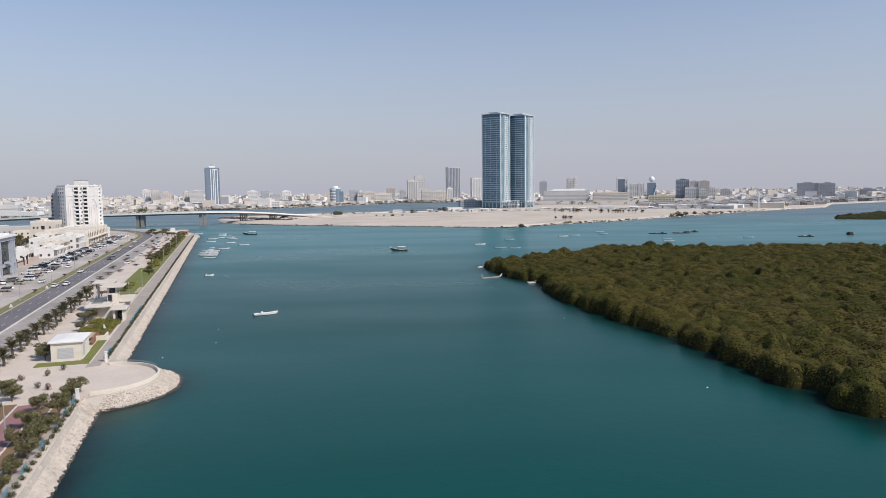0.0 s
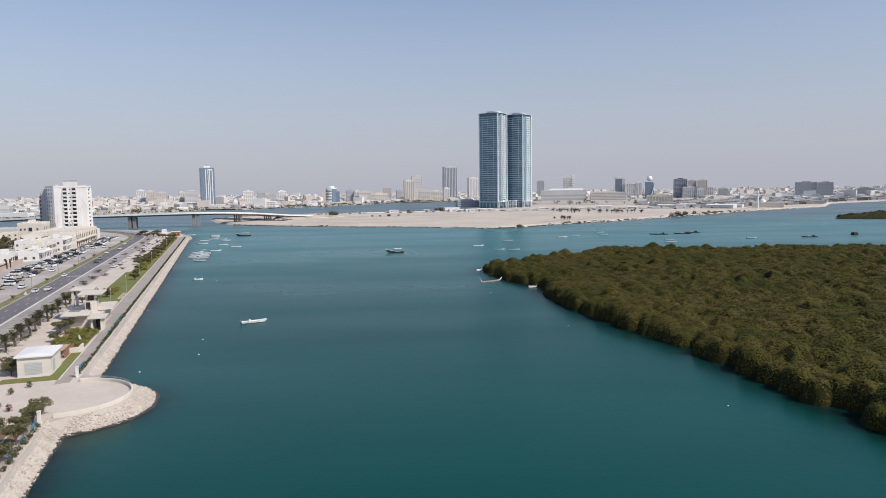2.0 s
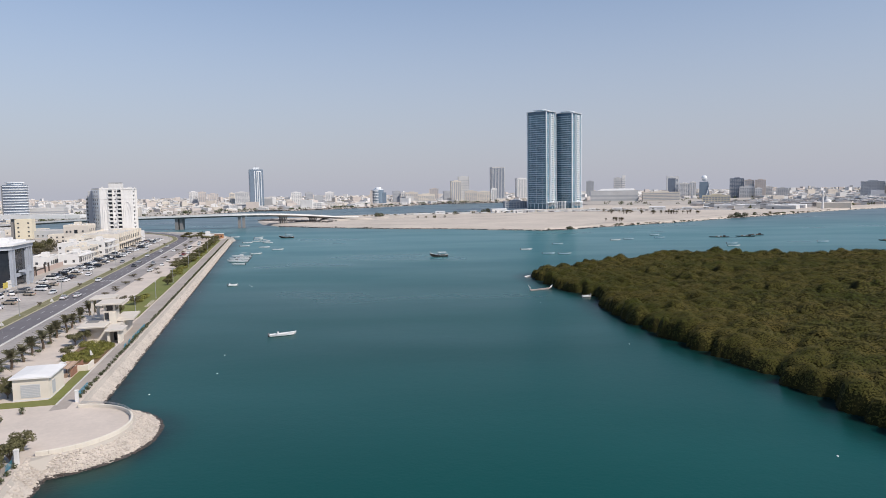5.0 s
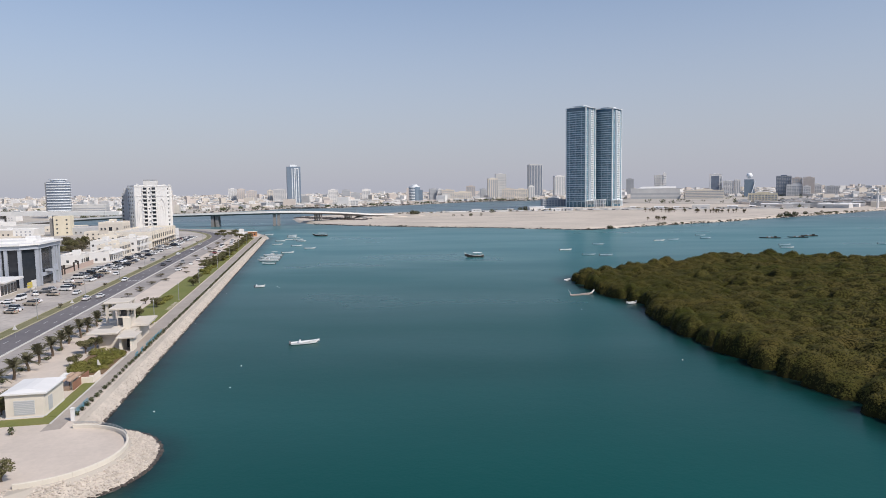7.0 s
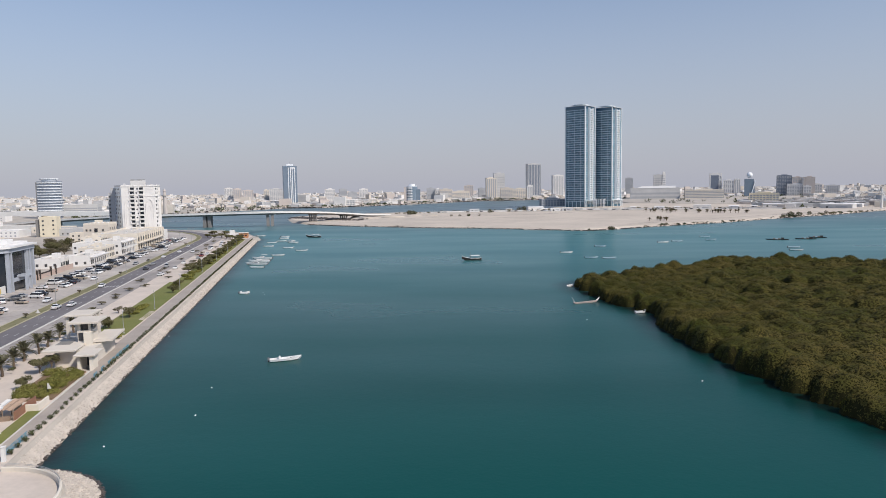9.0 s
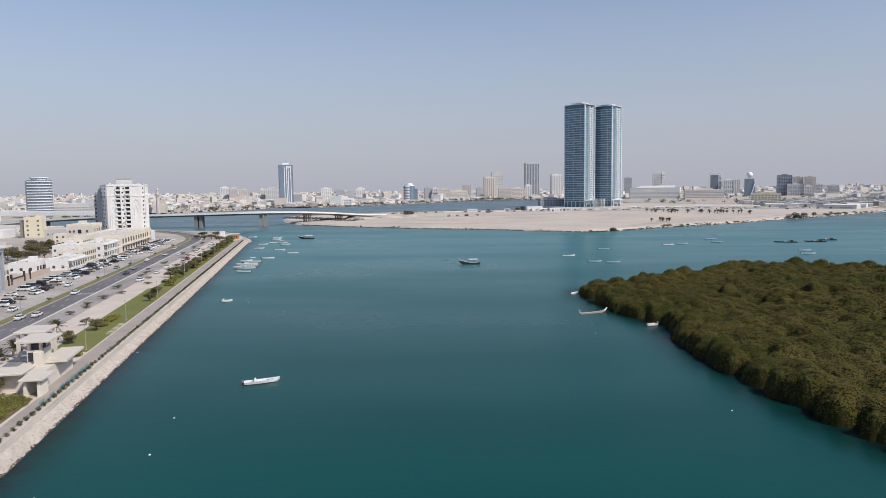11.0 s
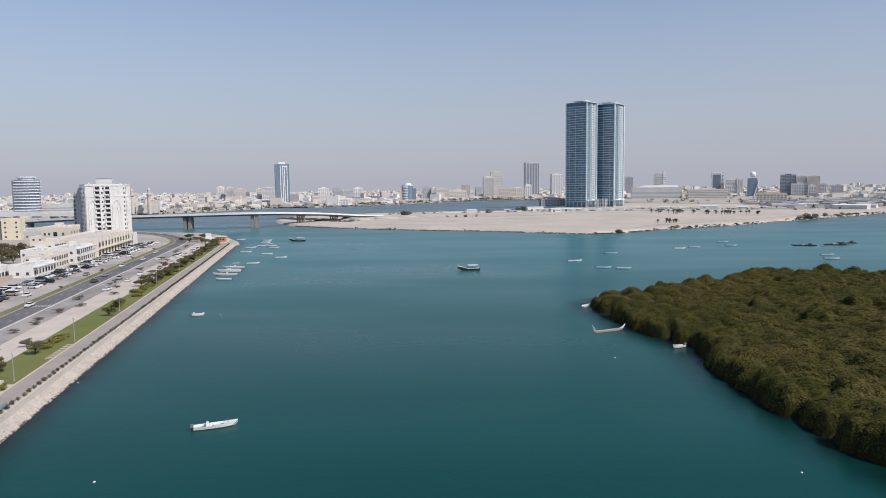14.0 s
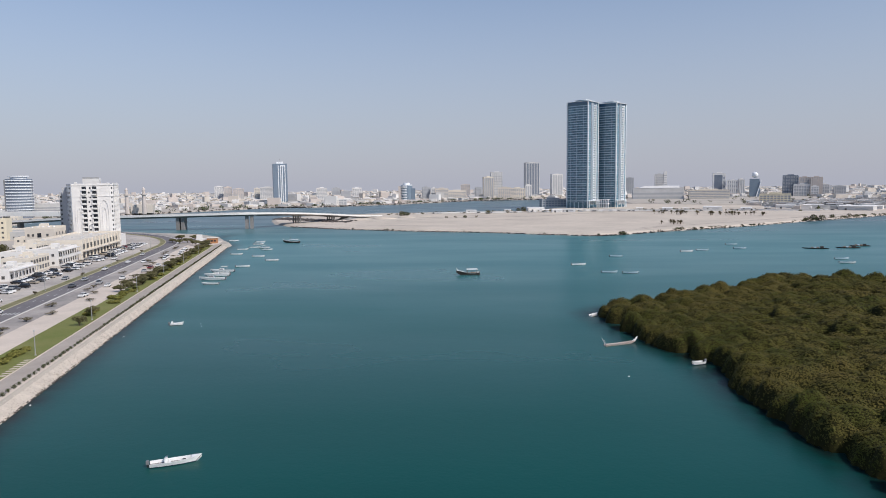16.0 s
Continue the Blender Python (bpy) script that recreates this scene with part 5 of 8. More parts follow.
windows_on(blk, ((2.2, 2.6), [(-8, 0, 9.6, 0)]), GLASS_DARK, sill=CREAM_WALL)
windows_on(blk, ((1.2, 1.5), [(x, 0, z, 0) for x in (-14, -11.5, -3.5) for z in (4.4, 10.2)]), WINDOW, sill=CREAM_WALL)
for k in range(5):
    part("roof_tank", Geo().tube([(-13 + k * 2.4, 3 + k * 2, 14.6), (-13 + k * 2.4, 3 + k * 2, 16.0)], [0.8, 0.8], 10), ROOF_WHITE, blk)
for k in range(7):
    part("roof_cooler", Geo().box(-24 + k * 3.2, -22.6 + k * 3.2, 12 + (k * 23) % 50, 13.6 + (k * 23) % 50, 9.86, 11.0, 0.1), GREY_LIGHT, pod)


def shop_house(s, n, w, d, h, label, wall, storeys, verandah=True, windows=True):
    """A small flat-roofed building with a parapet; local +x looks at the road, -y along it."""
    t = thing("shop_house", label, "shop building", at=bank_pose(s, n))
    part("wall_shell", Geo().box(-w, 0, 0, d, 0, h), wall, t)
    rp = Geo()
    parapet_roof(rp, -w, 0, 0, d, h, 0.8)
    part("roof_parapet", rp, wall, t)
    part("roof_surface", Geo().box(-w + 0.4, -0.4, 0.4, d - 0.4, h, h + 0.05), ROOF, t)
    rng = random.Random(int(s * 3 + n))
    part("stair_house", Geo().box(-w * 0.62, -w * 0.62 + 3.2, d * 0.5, d * 0.5 + 3.6, h, h + 2.6, 0.1), wall, t)
    for k in range(3):
        x, y = -rng.uniform(1.5, w - 1.5), rng.uniform(1.5, d - 1.5)
        part("roof_cooler", Geo().box(x - 0.6, x + 0.6, y - 0.6, y + 0.6, h + 0.05, h + 1.1, 0.08), GREY_LIGHT, t)
    step = h / storeys
    if verandah:
        for k in range(1, storeys):
            part("verandah_slab", Geo().box(0, 2.0, 0, d, k * step - 0.3, k * step), WHITE_WALL, t)
            part("verandah_rail", Geo().box(1.85, 2.0, 0, d, k * step, k * step + 0.95), WHITE_WALL, t)
        part("verandah_roof", Geo().box(0, 2.2, -0.2, d + 0.2, h - 0.3, h), WHITE_WALL, t)
        col = Geo().box(-0.16, 0.16, -0.16, 0.16, 0, h - 0.3).mesh("column")
        for k in range(int(d / 3.6) + 1):
            part("column", col, WHITE_WALL, t).location = (1.9, 0.2 + k * (d - 0.4) / int(d / 3.6), 0)
    if windows:
        places = [(0, 1.8 + k * 3.4, j * step + 0.9, 90) for k in range(int((d - 2) / 3.4) + 1) for j in range(storeys)]
        windows_on(t, ((2.0, min(1.9, step - 1.4)), places), GLASS_DARK if verandah else WINDOW)
        windows_on(t, ((1.2, 1.3), [(-2.5 - k * 4.0, 0, j * step + 1.0, 0) for k in range(int((w - 3) / 4.0) + 1) for j in range(storeys)]), WINDOW)
    return t


shop_house(325, 67.5, 13, 29, 7.8, "white two-storey shop row with a columned verandah", WHITE_WALL, 2)
shop_house(322, 81, 12, 16, 7.2, "white flat-roofed villa behind the shop row", WHITE_WALL, 2, False)
shop_house(338, 82, 11, 14, 9.6, "cream three-storey house behind the shop row", CREAM_WALL, 3, False)
shop_house(268, 68, 10, 26, 4.6, "white single-storey shop row facing the car park", WHITE_WALL, 1)
shop_house(262, 80, 12, 22, 4.0, "white low house behind a garden wall", WHITE_WALL, 1, False)
shop_house(296, 70, 12, 24, 6.4, "cream low shop building by the car park", CREAM_WALL, 2, False)
shop_house(222, 88, 16, 30, 4.2, "pale low hall behind the compound wall", CREAM_WALL, 1, False)
comp = thing("compound_wall", "pinkish compound wall with dark gate pillars", "wall", at=bank_pose(207, 74))
part("long_wall", Geo().box(-0.15, 0.15, 0, 54, 0, 2.4), PINK_WALL, comp)
part("end_wall", Geo().box(-14, -0.15, 0, 0.3, 0, 2.4), PINK_WALL, comp)
pil = Geo().box(-0.35, 0.35, -0.35, 0.35, 0, 4.2, 0.05).mesh("gate_pillar")
for y in (8, 11, 24, 30):
    part("gate_pillar", pil, WOOD_DARK, comp, "dark gate pillar").location = (0.2, y, 0)
part("grille", Geo().box(0.16, 0.24, 11, 24, 2.0, 2.6), WOOD_DARK, comp, "dark grille above the wall")

# glass-fronted office at the corner
bankb = thing("corner_office", "grey-framed office with tall dark glass bays", "office building", at=bank_pose(172, 69.5))
H = 16.6
part("core", Geo().prism([(-30, 0.8), (-5.2, 0.8), (-0.8, 5.2), (-0.8, 29), (-30, 29)], 0, H), GLASS_DARK, bankb, "dark tinted glazing")
bayc = Geo().box(-0.55, 0.55, -0.55, 0.55, 0, H, 0.05).mesh("column")
for x, y in ((-30, 0.4), (-27.5, 0.4), (-12.0, 0.4), (-9.8, 0.4), (-5.0, 0.6), (-0.5, 5.2), (-0.4, 7.6), (-0.4, 22.4), (-0.4, 25.0), (-0.4, 28.5)):
    part("column", bayc, BLUE_GREY, bankb).location = (x, y, 0)
part("beam", Geo().prism([(-30.5, -0.4), (-4.6, -0.4), (0.4, 4.6), (0.4, 29.3), (-30.5, 29.3)], H - 1.6, H), BLUE_GREY, bankb)
part("roof_slab", Geo().prism([(-31, -1.2), (-4.2, -1.2), (1.2, 4.2), (1.2, 30), (-31, 30)], H, H + 0.7), ROOF_WHITE, bankb)
rp = Geo()
parapet_roof(rp, -29, -2, 6, 29, H + 0.7, 0.7)
part("roof_parapet", rp, ROOF_WHITE, bankb)
part("roof_unit", Geo().box(-9, -5, 18, 23, H + 0.7, H + 2.6, 0.15), ROOF_WHITE, bankb)
part("spandrel", Geo().box(-0.6, 0.1, 7.6, 22.4, 3.6, 5.0), BLUE_GREY, bankb)
part("spandrel", Geo().box(-25, -7.5, 0.1, 0.6, 3.6, 5.0), BLUE_GREY, bankb)
porch = part("porch", Geo().box(-0.4, 3.2, 12.4, 17.6, 5.2, 5.9, 0.08), BLUE_GREY, bankb, "projecting entrance porch")
part("porch_frame", Geo().box(2.4, 3.2, 12.4, 13.2, 0, 5.2), BLUE_GREY, porch)
part("porch_frame", Geo().box(2.4, 3.2, 16.8, 17.6, 0, 5.2), BLUE_GREY, porch)
part("porch_gable", Geo().box(2.6, 3.0, 13.0, 17.0, 5.9, 7.6), BLUE_GREY, porch)
shopf = thing("low_shopfront", "white single-storey shopfront beside the office", "shop building", at=bank_pose(150, 73))
part("wall_shell", Geo().box(-20, 0, 0, 14, 0, 5.0), WHITE_WALL, shopf)
part("canopy", Geo().box(-20, 2.6, -1.5, 14.3, 5.0, 5.7, 0.08), ROOF_WHITE, shopf)
windows_on(shopf, ((2.2, 3.4), [(0, 1.8 + k * 2.8, 0.3, 90) for k in range(5)]), GLASS_DARK)
board = thing("sign_board", "yellow and white sign board at the car park", "sign", at=bank_pose(158, 66))
part("post", Geo().box(-0.15, 0.15, -0.15, 0.15, 0, 2.2), STEEL, board)
part("yellow_board", Geo().box(-0.2, 0.2, -2.0, 1.6, 2.0, 4.0, 0.05), YELLOW, board, "plain yellow board")
part("white_board", Geo().box(-0.2, 0.2, 1.7, 5.6, 1.2, 4.4, 0.05), CANVAS, board, "plain white board")

# yellow house and neighbours further inland
yel = thing("yellow_house", "yellow four-storey house with a blank side wall", "house", at=scaled(pose(-376, 616, LAND, 0, 0, 20), 0.86))
part("wall_shell", Geo().box(-7.5, 7.5, 0, 16, 0, 18.6), YELLOW_WALL, yel)
part("side_annex", Geo().box(-11.5, -7.5, 2, 16, 0, 17.0), CONCRETE_DARK, yel, "unpainted grey side wall")
rp = Geo()
parapet_roof(rp, -7.5, 7.5, 0, 16, 18.6, 1.0)
part("roof_parapet", rp, YELLOW_WALL, yel)
windows_on(yel, ((1.6, 1.6), [(x, 0, 2.0 + k * 4.3, 0) for x in (-4.5, 4.5) for k in range(4)]), WINDOW)
for x, y, w, d, h, c in ((-312, 560, 12, 14, 9, CREAM_WALL), (-300, 590, 14, 12, 8, WHITE_WALL), (-330, 500, 22, 16, 6, GREY_LIGHT), (-365, 520, 30, 18, 7, CREAM_WALL), (-372, 640, 40, 30, 8, GREY_MID), (-430, 610, 30, 20, 7, BEIGE_WALL), (-440, 540, 26, 20, 6, WHITE_WALL), (-300, 470, 16, 14, 7, BEIGE_WALL), (-480, 700, 60, 30, 7, GREY_LIGHT), (-420, 690, 34, 18, 6, CREAM_WALL), (-290, 430, 16, 18, 5, CREAM_WALL), (-330, 440, 20, 16, 6, WHITE_WALL), (-540, 650, 30, 22, 8, CREAM_WALL)):
    t = thing("inland_house", "dusty low flat-roofed house inland of the shops", "house", "low houses inland", at=pose(x, y, LAND, 0, 0, 15))
    h, c = h * 0.68, BEIGE_WALL if c == WHITE_WALL else c
    part("wall_shell", Geo().box(-w / 2, w / 2, -d / 2, d / 2, 0, h), c, t)
    rp = Geo()
    parapet_roof(rp, -w / 2, w / 2, -d / 2, d / 2, h, 0.8)
    part("roof_parapet", rp, c, t)
    part("roof_surface", Geo().box(-w / 2 + 0.4, w / 2 - 0.4, -d / 2 + 0.4, d / 2 - 0.4, h, h + 0.05), ROOF, t)
    windows_on(t, ((1.3, 1.3), [(-w / 2 + 2.5 + k * 4, -d / 2, z, 0) for k in range(int(w / 4)) for z in ((1.2, 4.0) if h > 5.6 else (1.2,))]), WINDOW)

# ---- cars ----


def car(paint, shape, lights=True):
    """Body shell lofted from a side profile, glass house, lights and four wheels. It drives towards +y."""
    label = {"saloon": "parked {} saloon car", "wagon": "parked {} four-wheel-drive car", "van": "parked {} delivery van"}[shape].format(paint)
    t = thing("car", label, "car", "cars along the corniche road", at=pose(0, 0, -90))
    if shape == "saloon":
        low = [(-2.25, 0.35), (-2.3, 0.75), (-2.15, 0.98), (-1.35, 1.02), (0.85, 0.98), (2.0, 0.86), (2.3, 0.65), (2.28, 0.35)]
        top, roof = (-1.6, 1.15), [(-0.95, 0.35), 1.44]
    elif shape == "wagon":
        low = [(-2.35, 0.4), (-2.4, 1.0), (-2.3, 1.15), (-1.2, 1.18), (0.9, 1.15), (2.1, 1.05), (2.4, 0.8), (2.38, 0.4)]
        top, roof = (-2.2, 1.15), [(-2.0, 0.45), 1.85]
    else:
        low = [(-2.4, 0.4), (-2.45, 1.0), (-2.4, 1.3), (-1.0, 1.3), (1.4, 1.25), (2.2, 1.1), (2.5, 0.8), (2.45, 0.4)]
        top, roof = (-2.38, 1.7), [(-2.35, 1.0), 2.15]
    half = 0.92
    rings = []
    for x, pinch in ((-half, 0.06), (-half * 0.96, 0.0), (half * 0.96, 0.0), (half, 0.06)):
        rings.append([(x, y * (1 - pinch * 0.3), z + (pinch if z < 0.5 else -pinch)) for y, z in low])
    part("body", Geo().loft(rings), PAINTS[paint], t)
    base_z = low[3][1] - 0.04
    (r0, r1), rz = roof
    part("glass_house", Geo().loft([[(-0.86, top[0], base_z), (0.86, top[0], base_z), (0.86, top[1], base_z), (-0.86, top[1], base_z)], [(-0.68, r0, rz - 0.06), (0.68, r0, rz - 0.06), (0.68, r1, rz - 0.06), (-0.68, r1, rz - 0.06)]]), GLASS_DARK, t, "dark windows")
    part("roof", Geo().loft([[(-0.71, r0 - 0.04, rz - 0.08), (0.71, r0 - 0.04, rz - 0.08), (0.71, r1 + 0.04, rz - 0.08), (-0.71, r1 + 0.04, rz - 0.08)], [(-0.6, r0 + 0.1, rz), (0.6, r0 + 0.1, rz), (0.6, r1 - 0.1, rz), (-0.6, r1 - 0.1, rz)]]), PAINTS[paint], t)
    for side in (-1, 1) if lights else ():
        part("headlight", Geo().box(side * 0.66 - 0.18, side * 0.66 + 0.18, low[-2][0] - 0.16, low[-2][0] + 0.01, 0.62, 0.78), LAMP_GLASS, t)
        part("tail_light", Geo().box(side * 0.68 - 0.15, side * 0.68 + 0.15, low[1][0] - 0.01, low[1][0] + 0.14, 0.72, 0.9), RED, t)
    for x in (-0.84, 0.84):
        for y in (-1.4, 1.42):
            part("wheel", Geo().tube([(x - 0.11, y, 0.33), (x + 0.11, y, 0.33)], [0.33, 0.33], 12), BLACK, t)
    return t


rngc = random.Random(77)
stock = {}
for paint in PAINTS:
    for shape in ("saloon", "wagon"):
        for near in (True, False):
            stock[paint, shape, near] = car(paint, shape, near)
for near in (True, False):
    stock["white", "van", near] = car("white", "van", near)
choices = ["white"] * 18 + ["silver"] * 5 + ["black"] * 6 + ["grey"] * 4 + ["beige"] * 3 + ["red"]


def park(s, n, turn, z=LAND + 0.05):
    paint = rngc.choice(choices)
    shape = rngc.choice(("saloon", "saloon", "wagon")) if rngc.random() > 0.04 else "van"
    key = (paint, shape, s < 200) if shape != "van" else ("white", "van", s < 200)
    copy_thing(stock[key], bank_pose(s, n, z, turn))


s = 108.0
while s < 452:
    if rngc.random() < 0.50:
        park(s, 54.8 + rngc.uniform(-0.7, 0.7), 66 + rngc.choice((0, 180)) + rngc.uniform(-9, 9))
    if s > 180 and rngc.random() < 0.5:
        park(s + 1.1, 61.8 + rngc.uniform(-0.3, 0.3), 75 + rngc.choice((0, 180)) + rngc.uniform(-4, 4))
    s += 3.05
for s, n in ((112, 62), (119, 66), (126, 61), (133, 64), (140, 62.5), (150, 61.5), (156, 60.6), (163, 61), (122, 72), (131, 71)):
    park(s, n, rngc.uniform(0, 180))
for s, n, turn in ((138, 36.3, 0), (134, 39.6, 0), (242, 36.0, 0), (184, 39.6, 180), (262, 37.2, 0), (330, 36.2, 0), (300, 39.4, 0), (372, 38.4, 0), (150, 47.6, 180), (208, 49.2, 180), (268, 46.6, 180), (352, 48.4, 180)):
    park(s, n, turn, LAND + 0.03)
for s, n in ((215, 24), (240, 22.5), (262, 22.4), (286, 19), (300, 19.2), (309, 17.5), (341, 20.5), (347, 20.8), (365, 17), (371, 17.4), (388, 19), (402, 20), (329, 28.5), (249, 28.0)):
    park(s, n, rngc.choice((0, 180)) + rngc.uniform(-12, 12), LAND + 0.06)
for t in stock.values():
    drop(t)

# ---- road bridge ----
DECK = [(-560, 806, 3.2), (-480, 788, 9.0), (-400, 774, 12.6), (-350, 771, 13.5), (-304, 773, 14.2), (-240, 784, 14.8), (-208, 836, 12.4), (-183, 884, 8.8), (-165, 930, 5.2), (-150, 1000, 2.0)]


def glide(points, steps):
    """A smooth line through points."""
    out = []
    p = [Vector(q) for q in points]
    p = [p[0] * 2 - p[1]] + p + [p[-1] * 2 - p[-2]]
    for i in range(1, len(p) - 2):
        for k in range(steps):
            t = k / steps
            out.append(0.5 * ((2 * p[i]) + (p[i + 1] - p[i - 1]) * t + (2 * p[i - 1] - 5 * p[i] + 4 * p[i + 1] - p[i + 2]) * t * t + (3 * p[i] - p[i - 1] - 3 * p[i + 1] + p[i + 2]) * t**3))
    out.append(p[-2])
    return out


line = glide(DECK, 6)
bridge = thing("road_bridge", "long pale concrete road bridge over the creek", "bridge")


def along(line, profile):
    rings = []
    for i, q in enumerate(line):
        way = (line[min(i + 1, len(line) - 1)] - line[max(i - 1, 0)]).normalized()
        side = Vector((way.y, -way.x, 0)).normalized()
        rings.append([q + side * u + Vector((0, 0, w)) for u, w in profile])
    return Geo().loft(rings)


# the girder's underside shade is put into its darker concrete colour
part("girder", along(line, [(-4.5, -2.4), (4.5, -2.4), (7.2, -1.0), (7.2, -0.9), (-7.2, -0.9), (-7.2, -1.0)]), CONCRETE_DARK, bridge)
part("deck", along(line, [(-7.3, -0.95), (7.3, -0.95), (7.3, -0.3), (-7.3, -0.3)]), ASPHALT_OLD, bridge)
for side in (-1, 1):
    part("parapet", along(line, [(side * 7.6 - 0.2, -0.75), (side * 7.6 + 0.2, -0.75), (side * 7.6 + 0.2, 0.95), (side * 7.6 - 0.2, 0.95)]), CONCRETE, bridge)
    part("handrail", along(line, [(side * 7.6 - 0.05, 1.0), (side * 7.6 + 0.05, 1.0), (side * 7.6 + 0.05, 1.12), (side * 7.6 - 0.05, 1.12)]), STEEL, bridge)
for x, y, z, turn in ((-304, 772, 12.2, 5), (-240, 783, 12.8, 18)):
    g = Geo()
    g.slab((x - 2.3, y), (3.2, 8.0), turn, -2, z)
    part("pier", g, CONCRETE_DARK, bridge)
    part("pier", Geo().slab((x + 2.3, y + 0.9), (3.2, 8.0), turn, -2, z), CONCRETE_DARK, bridge)
    part("pier_cap", Geo().slab((x, y), (12.0, 6.0), turn, z - 0.4, z + 0.4), CONCRETE, bridge)
for x, y, z in ((-208, 838, 10.2), (-183, 886, 6.6)):
    for u in (-4.2, -1.5, 1.5, 4.2):
        part("column", Geo().tube([(x + u, y - u * 0.4, -2), (x + u, y - u * 0.4, z)], [0.85, 0.85], 10), CONCRETE_DARK, bridge)
    part("crosshead", Geo().slab((x, y), (12.5, 2.2), -22, z - 0.6, z + 0.6), CONCRETE_DARK, bridge)
for x, y, z in ((-400, 774, 10.6), (-480, 788, 7.0)):
    part("pier", Geo().slab((x, y), (3.0, 8.0), 10, 0, z), CONCRETE_DARK, bridge)
via = thing("viaduct", "white-walled elevated road beyond the hotel", "viaduct")
vline = glide([(-900, 862, 17.0), (-780, 846, 17.0), (-650, 826, 16.8), (-520, 822, 16.4), (-440, 826, 15.6)], 4)
part("deck", along(vline, [(-7.6, -3.2), (7.6, -3.2), (7.6, -0.3), (-7.6, -0.3)]), CONCRETE, via)
for side in (-1, 1):
    part("parapet", along(vline, [(side * 7.8 - 0.2, -3.4), (side * 7.8 + 0.2, -3.4), (side * 7.8 + 0.2, 1.2), (side * 7.8 - 0.2, 1.2)]), CONCRETE, via)
for x, y in ((-440, 826), (-520, 822), (-585, 822), (-650, 826), (-715, 836), (-780, 846), (-840, 854)):
    part("pier", Geo().slab((x, y), (3.0, 8.0), 10, 0, 13), CONCRETE_DARK, via)
ramp = Geo()
ramp.loft([[(-182, 880, -1.0), (-164, 876, -1.0), (-140, 1003, -1.0), (-162, 1008, -1.0)], [(-176, 908, 4.6), (-166, 906, 4.6), (-144, 1000, 1.9), (-158, 1003, 1.9)]])
tagged(part("bridge_ramp", ramp, CONCRETE_DARK), "dark stone embankment carrying the bridge end", "embankment", kind="structure")
bpole = thing("bridge_lamp", "slim lamp post on the bridge deck", "street lamp", "lamp posts on the bridge", at=pose(0, 0, -90))
part("pole", Geo().tube([(0, 0, 0), (0, 0, 9)], [0.14, 0.09], 6), STEEL, bpole)
part("arm", Geo().tube([(0, 0, 8.9), (0, -2.2, 9.4)], [0.08, 0.06], 5), STEEL, bpole)
for i in (9, 14, 19, 24, 29, 34, 39, 44):
    q = line[i]
    copy_thing(bpole, pose(q.x, q.y + 6.9, q.z - 0.35))
drop(bpole)

# ---- boats ----


def hull(length, beam, depth, sheer, prow, stations=9):
    """Rings of a boat's hull from stern to bow, open on top: keel, chine and gunwale on both sides, bow at +y."""
    rings = []
    for k in range(stations):
        u = k / (stations - 1)
        fine = 1.0 if u < 0.45 else max(0.03, 1 - ((u - 0.45) / 0.55) ** 1.8)
        half = beam / 2 * (0.86 + 0.14 * min(1, u * 4)) * fine
        top = depth + sheer * max(0, (u - 0.35) / 0.65) ** 2 + 0.3 * sheer * max(0, 0.25 - u) / 0.25 * (1 if prow else 0)
        keel = -0.35 + (0.45 + (depth + sheer) * 0.45) * max(0, (u - 0.8) / 0.2) ** 2
        y = length * (u - 0.5) + (prow * max(0, (u - 0.8) / 0.2) ** 2)
        chine = half * (0.74 - 0.2 * max(0, u - 0.6))
        low = keel + 0.22
        rings.append((y, half, chine, keel, low, top))
    return rings


def boat_shell(length, beam, depth, sheer, prow=0.0, thick=0.09):
    g, deck = Geo(), Geo()
    rows = []
    for y, half, chine, keel, low, top in hull(length, beam, depth, sheer, prow):
        i = max(half - thick, 0.01)
        floor = max(0.16, low + 0.12)
        rows.append([(0, y, keel), (chine, y, low), (half, y, top), (i, y, top), (i * 0.9, y, floor), (-i * 0.9, y, floor), (-i, y, top), (-half, y, top), (-chine, y, low)])
    g.loft(rows)
    sole = [[(-r[4][0] * 0.98, r[4][1], r[4][2] + 0.03), (r[4][0] * 0.98, r[4][1], r[4][2] + 0.03), (r[4][0] * 0.98, r[4][1], r[4][2] + 0.05), (-r[4][0] * 0.98, r[4][1], r[4][2] + 0.05)] for r in rows[:-1]]
    deck.loft(sole)
    return g, deck


def waterline(t, length, beam, depth, sheer, low=-0.05, high=0.2):
    """A dark band round the hull above the water: dark bottom and painted shadow."""
    rows = []
    for y, half, chine, keel, bilge, top in hull(length, beam, depth, sheer, 0.0):
        def at(z):
            u = max(0.0, min(1.0, (z - bilge) / (top - bilge)))
            return chine + (half - chine) * u + 0.02

        a, b = max(low, bilge), max(high, bilge + 0.1)
        rows.append([(at(a), y, a), (at(b), y, b), (-at(b), y, b), (-at(a), y, a)])
    part("waterline_band", Geo().loft(rows), NAVY, t, "dark hull bottom with painted shadow")


